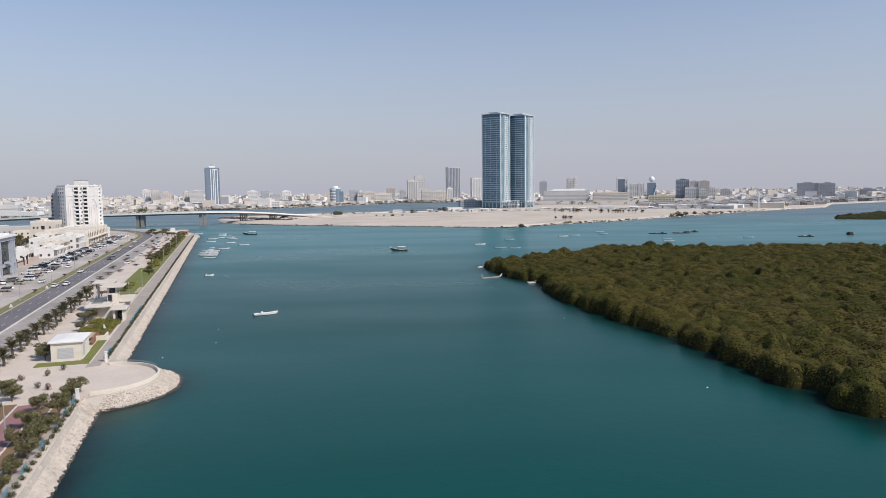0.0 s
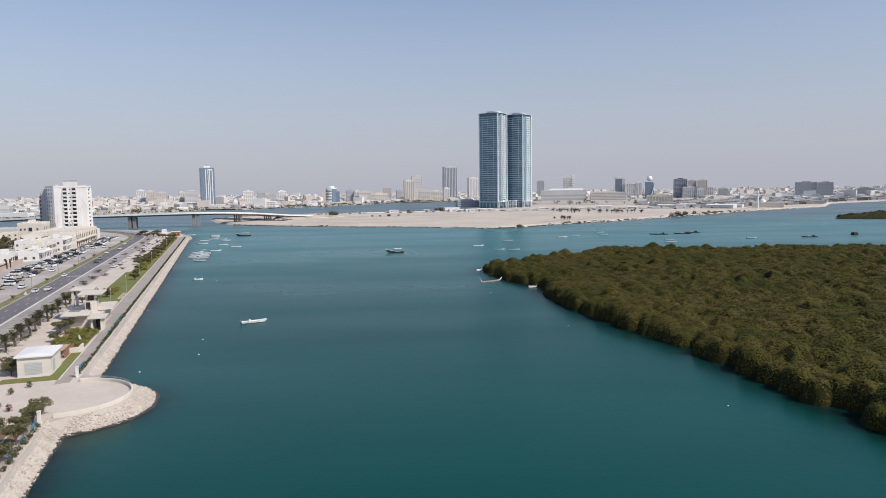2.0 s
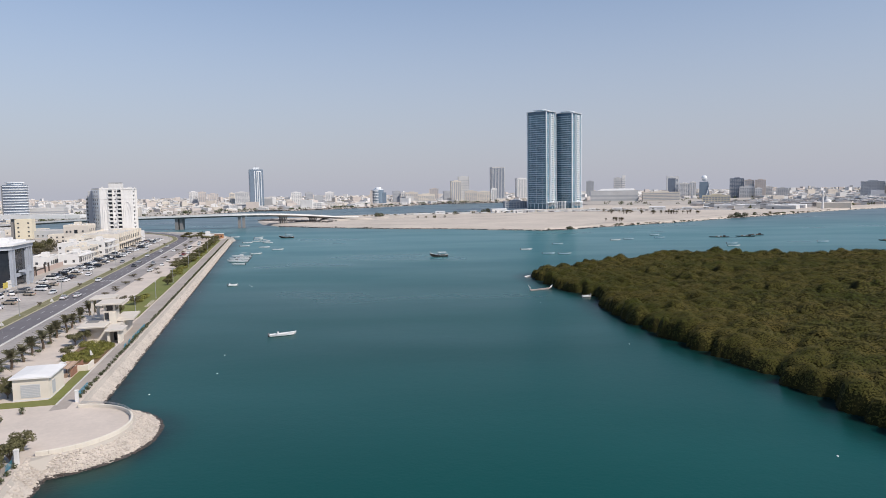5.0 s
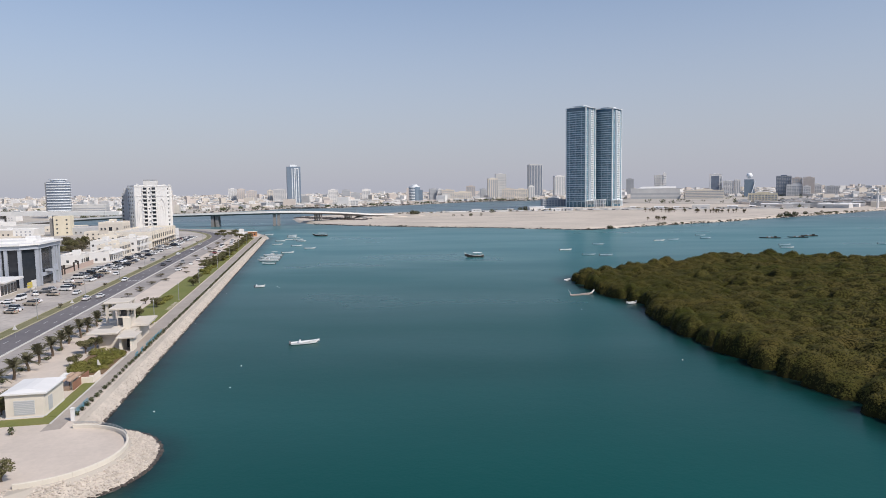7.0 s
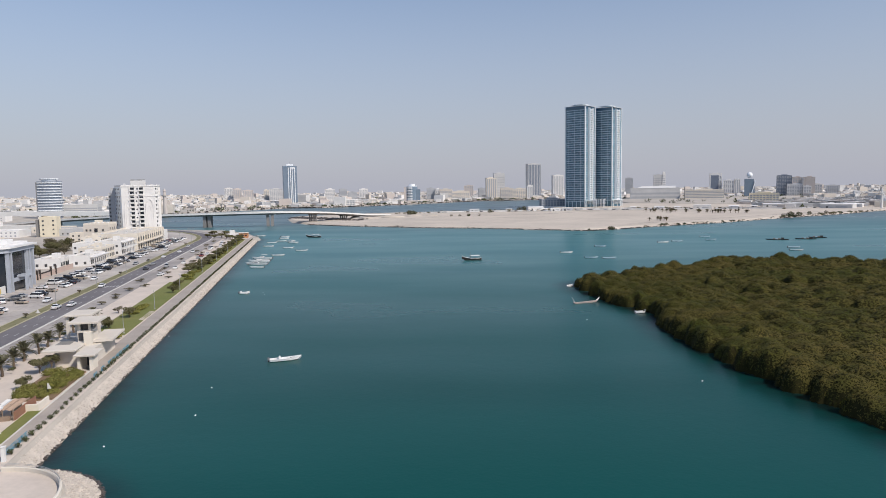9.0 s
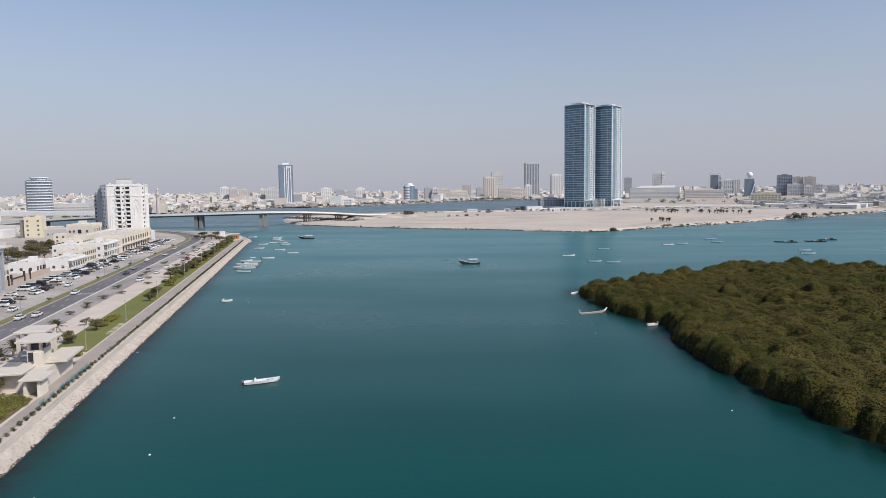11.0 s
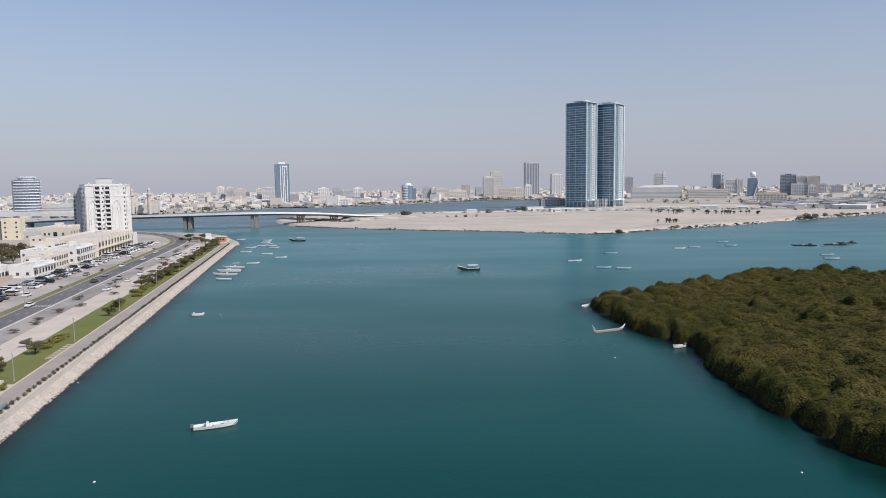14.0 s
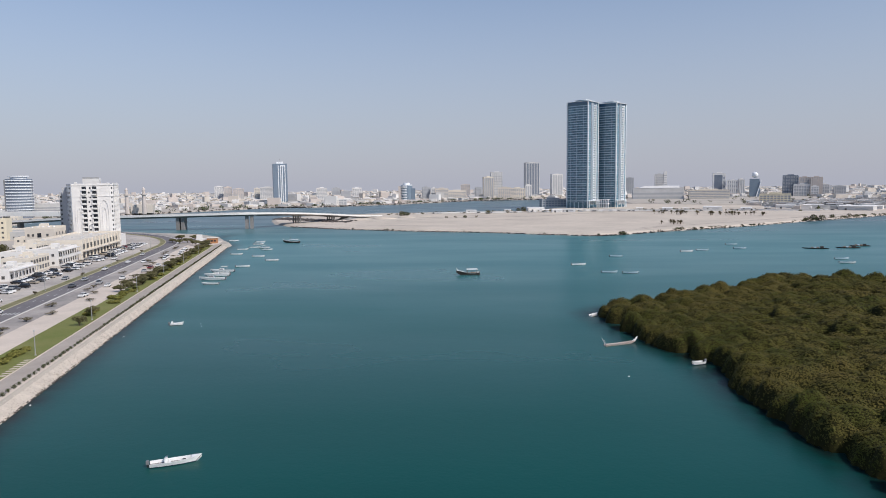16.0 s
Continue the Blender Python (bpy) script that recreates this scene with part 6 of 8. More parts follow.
def skiff(label, length=7.2, beam=1.9, console=True, hull_mat=None, canopy=False, group="moored small boats"):
    t = thing("skiff", label, "boat", group, at=pose(0, 0, -90))
    g, deck = boat_shell(length, beam, 0.62, 0.42)
    part("hull", g, hull_mat or BOAT_WHITE, t)
    part("deck", deck, BOAT_DECK, t)
    waterline(t, length, beam, 0.62, 0.42, high=0.13)
    motor = part("outboard_motor", Geo().box(-0.2, 0.2, -length / 2 - 0.5, -length / 2 - 0.05, 0.45, 1.05, 0.08), GREY_WALL, t)
    part("motor_leg", Geo().box(-0.08, 0.08, -length / 2 - 0.4, -length / 2 - 0.15, -0.4, 0.45), BLACK, motor)
    for y in (-length * 0.12, length * 0.14):
        part("thwart", Geo().box(-beam * 0.42, beam * 0.42, y - 0.14, y + 0.14, 0.42, 0.5), BOAT_WHITE, t)
    part("foredeck", Geo().loft([[(-beam * 0.34, length * 0.3, 0.72), (beam * 0.34, length * 0.3, 0.72), (0.05, length * 0.46, 0.92), (-0.05, length * 0.46, 0.92)], [(-beam * 0.34, length * 0.3, 0.78), (beam * 0.34, length * 0.3, 0.78), (0.05, length * 0.46, 0.98), (-0.05, length * 0.46, 0.98)]]), BOAT_WHITE, t)
    if console:
        c = part("console", Geo().loft([[(-0.38, -1.6, 0.2), (0.38, -1.6, 0.2), (0.38, -1.0, 0.2), (-0.38, -1.0, 0.2)], [(-0.36, -1.55, 1.1), (0.36, -1.55, 1.1), (0.3, -1.2, 1.3), (-0.3, -1.2, 1.3)]]), BOAT_WHITE, t)
        part("windscreen", Geo().box(-0.3, 0.3, -1.24, -1.19, 1.25, 1.5), GLASS_DARK, c)
        part("fuel_box", Geo().box(-0.25, 0.25, 0.9, 1.35, 0.2, 0.55, 0.04), BLACK, t)
    if canopy:
        for x in (-0.7, 0.7):
            for y in (-1.6, 0.6):
                part("canopy_post", Geo().tube([(x, y, 0.4), (x, y, 2.0)], [0.03, 0.03], 5), STEEL, t)
        part("canopy", Geo().box(-0.95, 0.95, -1.9, 0.9, 2.0, 2.08, 0.03), CANVAS, t)
    return t


def cruiser(label, length=9.0):
    t = thing("cabin_cruiser", label, "boat", "motor boats moored by the promenade", at=pose(0, 0, -90))
    g, deck = boat_shell(length, 2.8, 0.95, 0.55)
    part("hull", g, BOAT_WHITE, t)
    part("deck", deck, BOAT_DECK, t)
    waterline(t, length, 2.8, 0.95, 0.55, high=0.3)
    cab = part("cabin", Geo().loft([[(-1.0, -1.2, 0.5), (1.0, -1.2, 0.5), (0.6, 2.6, 0.9), (-0.6, 2.6, 0.9)], [(-0.85, -1.0, 1.9), (0.85, -1.0, 1.9), (0.6, 0.8, 1.9), (-0.6, 0.8, 1.9)]]), BOAT_WHITE, t)
    part("cabin_window", Geo().loft([[(-0.98, -0.7, 1.3), (0.98, -0.7, 1.3), (0.74, 1.3, 1.35), (-0.74, 1.3, 1.35)], [(-0.92, -0.7, 1.65), (0.92, -0.7, 1.65), (0.70, 1.0, 1.65), (-0.70, 1.0, 1.65)]]), GLASS_DARK, cab)
    for x in (-0.9, 0.9):
        part("canopy_post", Geo().tube([(x, -2.6, 0.8), (x, -2.2, 2.7)], [0.04, 0.03], 5), STEEL, t)
        part("canopy_post", Geo().tube([(x * 0.8, 0.0, 1.9), (x * 0.8, -0.1, 2.7)], [0.04, 0.03], 5), STEEL, t)
    part("canopy", Geo().box(-1.1, 1.1, -2.7, 0.3, 2.7, 2.8, 0.04), CANVAS, t)
    part("outboard_motor", Geo().box(-0.5, 0.5, -length / 2 - 0.6, -length / 2 - 0.05, 0.5, 1.25, 0.1), GREY_WALL, t)
    return t


def dhow(label, length, with_roof=True):
    t = thing("dhow", label, "boat", "wooden dhows at anchor", at=pose(0, 0, -90))
    g, deck = boat_shell(length, length * 0.27, 0.85, 1.25, prow=1.0, thick=0.14)
    part("hull", g, WOOD_DARK, t)
    part("deck", deck, WOOD, t)
    rail = Geo()
    for side in (-1, 1):
        rail.tube([(side * half, y, top + 0.05) for y, half, _, _, _, top in hull(length, length * 0.275, 0.85, 1.25, 1.0)], [0.09] * 9, 5)
    part("gunwale", rail, BOAT_WHITE, t, "pale painted gunwale")
    part("prow_post", Geo().tube([(0, length * 0.47, 0.9), (0, length * 0.55, 2.1), (0, length * 0.6, 3.1)], [0.16, 0.13, 0.08], 6), BOAT_WHITE, t, "tall pale prow post")
    part("stern_post", Geo().tube([(0, -length * 0.5, 0.4), (0, -length * 0.53, 1.9)], [0.12, 0.08], 6), WOOD, t)
    if with_roof:
        w = length * 0.13
        for x in (-w, w):
            for y in (-length * 0.36, -length * 0.14, length * 0.08):
                part("roof_post", Geo().tube([(x, y, 0.5), (x, y, 2.5)], [0.05, 0.05], 5), WOOD, t)
        part("roof", Geo().box(-w * 1.25, w * 1.25, -length * 0.4, length * 0.12, 2.5, 2.66, 0.04), BOAT_WHITE, t, "pale flat roof")
        part("engine_box", Geo().box(-w * 0.7, w * 0.7, -length * 0.3, -length * 0.05, 0.3, 1.2, 0.05), WOOD, t)
    part("mast", Geo().tube([(0, length * 0.12, 0.4), (0.1, length * 0.1, 4.2)], [0.07, 0.04], 6), WOOD, t)
    return t


def barge(label, length):
    t = thing("work_barge", label, "boat", "low work boats far out", at=pose(0, 0, -90))
    g, deck = boat_shell(length, 2.8, 0.42, 0.3, prow=0.3, thick=0.12)
    part("hull", g, WOOD_DARK, t)
    part("deck", deck, WOOD, t)
    part("wheelhouse", Geo().box(-0.8, 0.8, -length * 0.3, -length * 0.3 + 1.6, 0.4, 1.5, 0.08), WOOD_DARK, t)
    for k in range(3):
        part("crate", Geo().box(-1.0, 0.9, -length * 0.12 + k * 1.5, -length * 0.12 + k * 1.5 + 1.1, 0.3, 1.0, 0.06), BLUE_WHITE if k == 1 else WOOD, t, "stacked fish crate")
    return t


one = skiff("white open skiff with a small steering console")
one.matrix_world = pose(-47.6, 215.0, 0, 0, 0, -66)
two = skiff("small white skiff with a dark console", 3.8, 1.6, True)
two.matrix_world = pose(-94.4, 315.0, 0, 0, 0, -74)
plain = skiff("long white open skiff at its mooring", 7.2, 1.8, False)
shade = skiff("white skiff with a small sun canopy", 7.0, 1.9, True, None, True)
bluehull = skiff("pale blue-white open fishing skiff", 7.0, 1.8, False, BLUE_WHITE)
cruise = cruiser("white cabin cruiser with a canvas canopy", 11.5)
for proto, places in (
    (cruise, ((-124.5, 413.5, 94), (-127.5, 426, 97), (-131, 441, 92))),
    (plain, ((-119.5, 399, 94), (-128, 433, 98), (-128, 461, -82), (-122, 490, -84), (-137, 511, -86), (-155, 524, -86), (-163, 556, -82), (-160, 570, -80), (-166, 595, -82), (-196, 627, -80), (-172, 617, -84), (42, 464, -82), (172, 467, -100), (112, 528, -84))),
    (shade, ((-146, 553, -88), (-152, 566, -90))),
    (bluehull, ((67, 502, -96), (52, 434, -96), (61, 431, -95), (123, 535, -90), (148, 545, -98), (152, 572, -92), (178, 485, -90), (-169, 606, -86), (238, 488, -94))),
):
    for x, y, turn in places:
        copy_thing(proto, pose(x, y, 0, 0, 0, turn))
    drop(proto)
for x, y, turn, size, label in ((-11.5, 428, 96, 9.5, "small dark wooden dhow with a plank roof"), (-146, 609, 85, 11.5, "dark wooden dhow moored near the bridge")):
    d = dhow(label, size)
    d.matrix_world = pose(x, y, 0, 0, 0, turn)
for x, y, turn, size in ((282, 492, 84, 11.0), (191, 543, 80, 14.0), (211, 546, 82, 13.0), (224, 558, 80, 11.0)):
    b = barge("low dark work boat carrying white crates", size)
    b.matrix_world = pose(x, y, 0, 0, 0, turn)
small_skiff = skiff("small white skiff nosed into the mangrove", 3.6, 1.3, False, None, False)
small_skiff.matrix_world = pose(44.6, 273.6, 0, 0, 0, 118)
canoe = thing("wooden_longboat", "weathered longboat with raised white ends", "boat", at=pose(30.9, 292.6, 0, 0, 0, -64))
g, deck = boat_shell(9.0, 1.3, 0.38, 0.35, prow=0.35)
part("hull", g, PINKISH, canoe, "bleached pinkish hull")
part("deck", deck, BOAT_DECK, canoe)
part("prow_fin", Geo().loft([[(-0.10, 3.6, 0.55), (0.10, 3.6, 0.55), (0.10, 4.6, 0.55), (-0.10, 4.6, 0.55)], [(-0.09, 4.5, 1.0), (0.09, 4.5, 1.0), (0.09, 5.1, 1.0), (-0.09, 5.1, 1.0)], [(-0.06, 5.1, 1.6), (0.06, 5.1, 1.6), (0.06, 5.4, 1.6), (-0.06, 5.4, 1.6)]]), BOAT_WHITE, canoe, "white upright prow board")
part("stern_pole", Geo().tube([(0, -4.3, 0.3), (-0.2, -5.3, 2.2)], [0.09, 0.06], 5), CANVAS, canoe, "thin pale stern pole")
part("stern_pole", Geo().tube([(0.1, -4.2, 0.3), (0.6, -5.0, 1.6)], [0.07, 0.05], 5), CANVAS, canoe, "thin pale stern pole")
raft = thing("white_tender", "small white tender against the mangrove", "boat", at=pose(29.9, 330.6, 0, 0, 0, -50))
g, deck = boat_shell(3.2, 1.4, 0.6, 0.3)
part("hull", g, BOAT_WHITE, raft)
part("deck", deck, BOAT_DECK, raft)
plat = thing("floating_platform", "dark square floating platform on the water", "platform", at=pose(322, 503, 0, 0, 0, 10))
part("deck", Geo().box(-1.9, 1.9, -1.9, 1.9, 0.3, 0.6), WOOD_DARK, plat)
part("shelter", Geo().box(-1.5, 1.5, -1.5, 1.5, 0.6, 2.1), WOOD_DARK, plat)
part("float", Geo().box(-1.7, 1.7, -1.7, 1.7, -0.3, 0.3), BLACK, plat)
buoy = thing("mooring_buoy", "small white mooring buoy on the water", "buoy", "mooring buoys on the creek", at=pose(0, 0, -90))
part("float", Geo().loft([[(0.34 * math.cos(a) * k, 0.34 * math.sin(a) * k, z) for a in (2 * math.pi * i / 10 for i in range(10))] for z, k in ((-0.2, 0.5), (-0.05, 0.95), (0.1, 1.0), (0.25, 0.8), (0.36, 0.35))]), BOAT_WHITE, buoy)
part("ring", Geo().tube([(0, 0, 0.34), (0, 0, 0.55)], [0.05, 0.04], 6), STEEL, buoy)
for x, y in ((-56, 193), (-52, 176.5), (-60, 161.5), (-88, 240.5), (-102, 299), (42, 200), (54, 128.5), (-88, 317), (-86, 313), (27.5, 263.5)):
    copy_thing(buoy, scaled(pose(x, y, -0.05), 0.55, 0.5))
drop(buoy)

# ---- far side: city blocks ----


def midrise(x, y, w, d, top, wall, glass=None, style="bands", turn=0.0, label="", name="office_block", storey=3.6, cap=True):
    """A distant block: shell, a recessed-looking window band for each storey, piers, parapet and roof house."""
    glass = glass or WINDOW_HAZED
    t = thing(name, label, "building", at=pose(x, y, 2.6, 0, 0, turn))
    h = top - 2.6
    part("wall_shell", Geo().box(-w / 2, w / 2, -d / 2, d / 2, 0, h), wall, t)
    count = max(2, int(h / storey))
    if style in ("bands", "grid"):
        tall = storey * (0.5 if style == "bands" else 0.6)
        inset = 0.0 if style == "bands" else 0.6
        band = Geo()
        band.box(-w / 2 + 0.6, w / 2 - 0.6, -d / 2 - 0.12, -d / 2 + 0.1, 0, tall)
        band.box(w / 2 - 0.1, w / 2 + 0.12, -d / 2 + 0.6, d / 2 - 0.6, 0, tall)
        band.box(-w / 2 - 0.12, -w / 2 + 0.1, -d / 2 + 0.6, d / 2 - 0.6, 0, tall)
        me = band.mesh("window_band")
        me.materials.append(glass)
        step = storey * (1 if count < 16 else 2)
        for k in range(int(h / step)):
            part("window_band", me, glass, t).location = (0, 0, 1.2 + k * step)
    if style in ("grid", "stripes"):
        n = max(3, int(w / 5))
        pier = Geo().box(-0.7, 0.7, -0.35, 0.35, 0, h - 0.5).mesh("pier")
        for k in range(n + 1):
            px = -w / 2 + w * k / n
            part("pier", pier, wall, t).location = (px, -d / 2 - 0.2, 0)
        if style == "stripes":
            for k in range(n):
                px = -w / 2 + w * (k + 0.5) / n
                part("window_strip", Geo().box(px - w / n * 0.36, px + w / n * 0.36, -d / 2 - 0.15, -d / 2 + 0.1, 2, h - 2), glass, t)
            part("window_strip", Geo().box(w / 2 - 0.1, w / 2 + 0.12, -d * 0.3, d * 0.3, 2, h - 2), glass, t)
    if style == "core":
        for px, pw in ((-w * 0.08, w * 0.32),):
            part("window_strip", Geo().box(px - pw, px + pw, -d / 2 - 0.2, -d / 2 + 0.1, 2, h - 4), glass, t)
        slot = Geo().box(w * 0.3, w * 0.44, -d / 2 - 0.15, -d / 2 + 0.1, 0, 1.6).mesh("window")
        for k in range(count - 1):
            part("window", slot, glass, t).location = (0, 0, 2 + k * storey)
        part("window_strip", Geo().box(w / 2 - 0.1, w / 2 + 0.12, -d * 0.3, d * 0.3, 2, h - 2), glass, t)
    rp = Geo()
    parapet_roof(rp, -w / 2 - 0.2, w / 2 + 0.2, -d / 2 - 0.2, d / 2 + 0.2, h, 1.3, 0.5)
    part("roof_parapet", rp, wall, t)
    if cap:
        part("roof_house", Geo().box(-w * 0.2, w * 0.22, -d * 0.2, d * 0.2, h, h + 3.4), wall, t)
    return t


# tall blue-grey tower with white vertical stripes
bt = thing("glass_tower", "slim blue-grey tower with white vertical stripes", "tower", at=pose(-501.5, 1725, 2.6, 0, 0, 20) @ Matrix.Diagonal((0.97, 0.9, 0.905, 1)))
part("wall_shell", Geo().box(-17, 17, -13, 13, 0, 102), GLASS_TOWER, bt)
part("dark_side", Geo().box(-17.3, -17.0, -13, 13, 0, 100), GLASS_TOWER, bt, "dark glazed side")
part("dark_front", Geo().box(-16.5, -5.0, -13.3, -13.0, 0, 100), GLASS_TOWER, bt, "dark glazed front")
for x in (-4, 1.5, 5.5, 11.5):
    part("white_stripe", Geo().box(x - 0.9, x + 0.9, -13.7, -13.0, 3, 98), TOWER_WHITE, bt)
part("white_stripe", Geo().box(2.5, 11, -13.6, -13.0, 95, 98), TOWER_WHITE, bt)
part("crown", Geo().box(-8, 8, -8, 8, 102, 107, 0.6), TOWER_WHITE, bt)
part("mast", Geo().tube([(0, 0, 107), (0, 0, 116)], [0.5, 0.2], 6), STEEL, bt)

# banded block with a rounded top
bb = thing("banded_office", "white-banded office block with a rounded roof", "building", at=pose(-211, 1810, 2.6, 0, 0, 4) @ Matrix.Diagonal((0.74, 0.86, 0.9, 1)))
part("wall_shell", Geo().prism([(19 * math.cos(a), 15 * math.sin(a)) for a in (2 * math.pi * k / 24 for k in range(24))], 0, 42), GLASS_PALE, bb)
band = Geo().prism([(19.6 * math.cos(a), 15.6 * math.sin(a)) for a in (2 * math.pi * k / 24 for k in range(24))], 0, 2.0).mesh("white_band")
for k in range(9):
    part("white_band", band, TOWER_WHITE, bb).location = (-4, 0, 4 + k * 4.4)
part("side_wing", Geo().box(12, 28, -10, 10, 0, 34), GLASS_PALE, bb)
part("side_wing", Geo().box(-27, -17, -10, 10, 0, 40), TAN_WALL, bb)
part("dome_roof", Geo().loft([[(k * 18 * math.cos(a), k * 14 * math.sin(a), z) for a in (2 * math.pi * i / 24 for i in range(24))] for z, k in ((42, 1.0), (44, 0.98), (44.1, 0.6), (48, 0.58), (49, 0.5))]), TOWER_WHITE, bb)

# round-fronted office with white bands, inland
ro = thing("banded_office", "curved office tower with white horizontal bands", "building", at=pose(-643, 1016, 2.6, 0, 0, 28) @ Matrix.Diagonal((0.83, 0.8, 0.93, 1)))
part("dark_side", Geo().box(-20, -10, -6, 22, 0, 56), GREY_WALL, ro, "dark grey blank side")
front = [(-18, 22), (-18, -4)] + [(-18 + 36 * k / 8, -6 - 5 * math.sin(math.pi * k / 8)) for k in range(9)] + [(18, -4), (18, 22)]
part("wall_shell", Geo().prism(front, 0, 57), GLASS_DIM, ro)
band = Geo().prism([(px * 1.03, py * 1.04 - 0.5) for px, py in front], 0, 1.35).mesh("white_band")
for k in range(13):
    part("white_band", band, TOWER_WHITE, ro).location = (0.6, 0, 3 + k * 4.25)
part("crown_ring", Geo().loft([[(k * 15 * math.cos(a), 5 + k * 11 * math.sin(a), z) for a in (2 * math.pi * i / 24 for i in range(24))] for z, k in ((57, 0.8), (60, 0.85), (60.2, 1.0), (61.6, 1.0))]), TOWER_WHITE, ro)
midrise(-632, 1075, 50, 32, 19.5, GREY_LIGHT, WINDOW_HAZED, "bands", 20, "low pale multi-deck car park behind the office", "car_park", 3.4, False)

# tower carrying a sphere
st = thing("sphere_tower", "glass tower with a pale sphere on its roof", "tower", at=pose(652, 1893, 2.6, 0, 0, -18))
part("wall_shell", Geo().loft([[(-13, -10, 0), (13, -10, 0), (13, 10, 0), (-13, 10, 0)], [(-13, -10, 44), (9, -10, 44), (9, 10, 44), (-13, 10, 44)]]), GLASS_PALE, st)
part("slanted_mast", Geo().tube([(2, -11, -2), (13, -11, 40)], [1.3, 0.9], 8), TOWER_WHITE, st, "white slanting strut")
part("sphere", Geo().loft([[(-1 + 7.6 * math.sin(b) * math.cos(a), 7.6 * math.sin(b) * math.sin(a), 53.5 - 7.6 * math.cos(b)) for a in (2 * math.pi * i / 16 for i in range(16))] for b in (0.15, 0.6, 1.05, 1.5, 1.95, 2.4, 2.98)]), TOWER_WHITE, st, "pale round sphere", True)

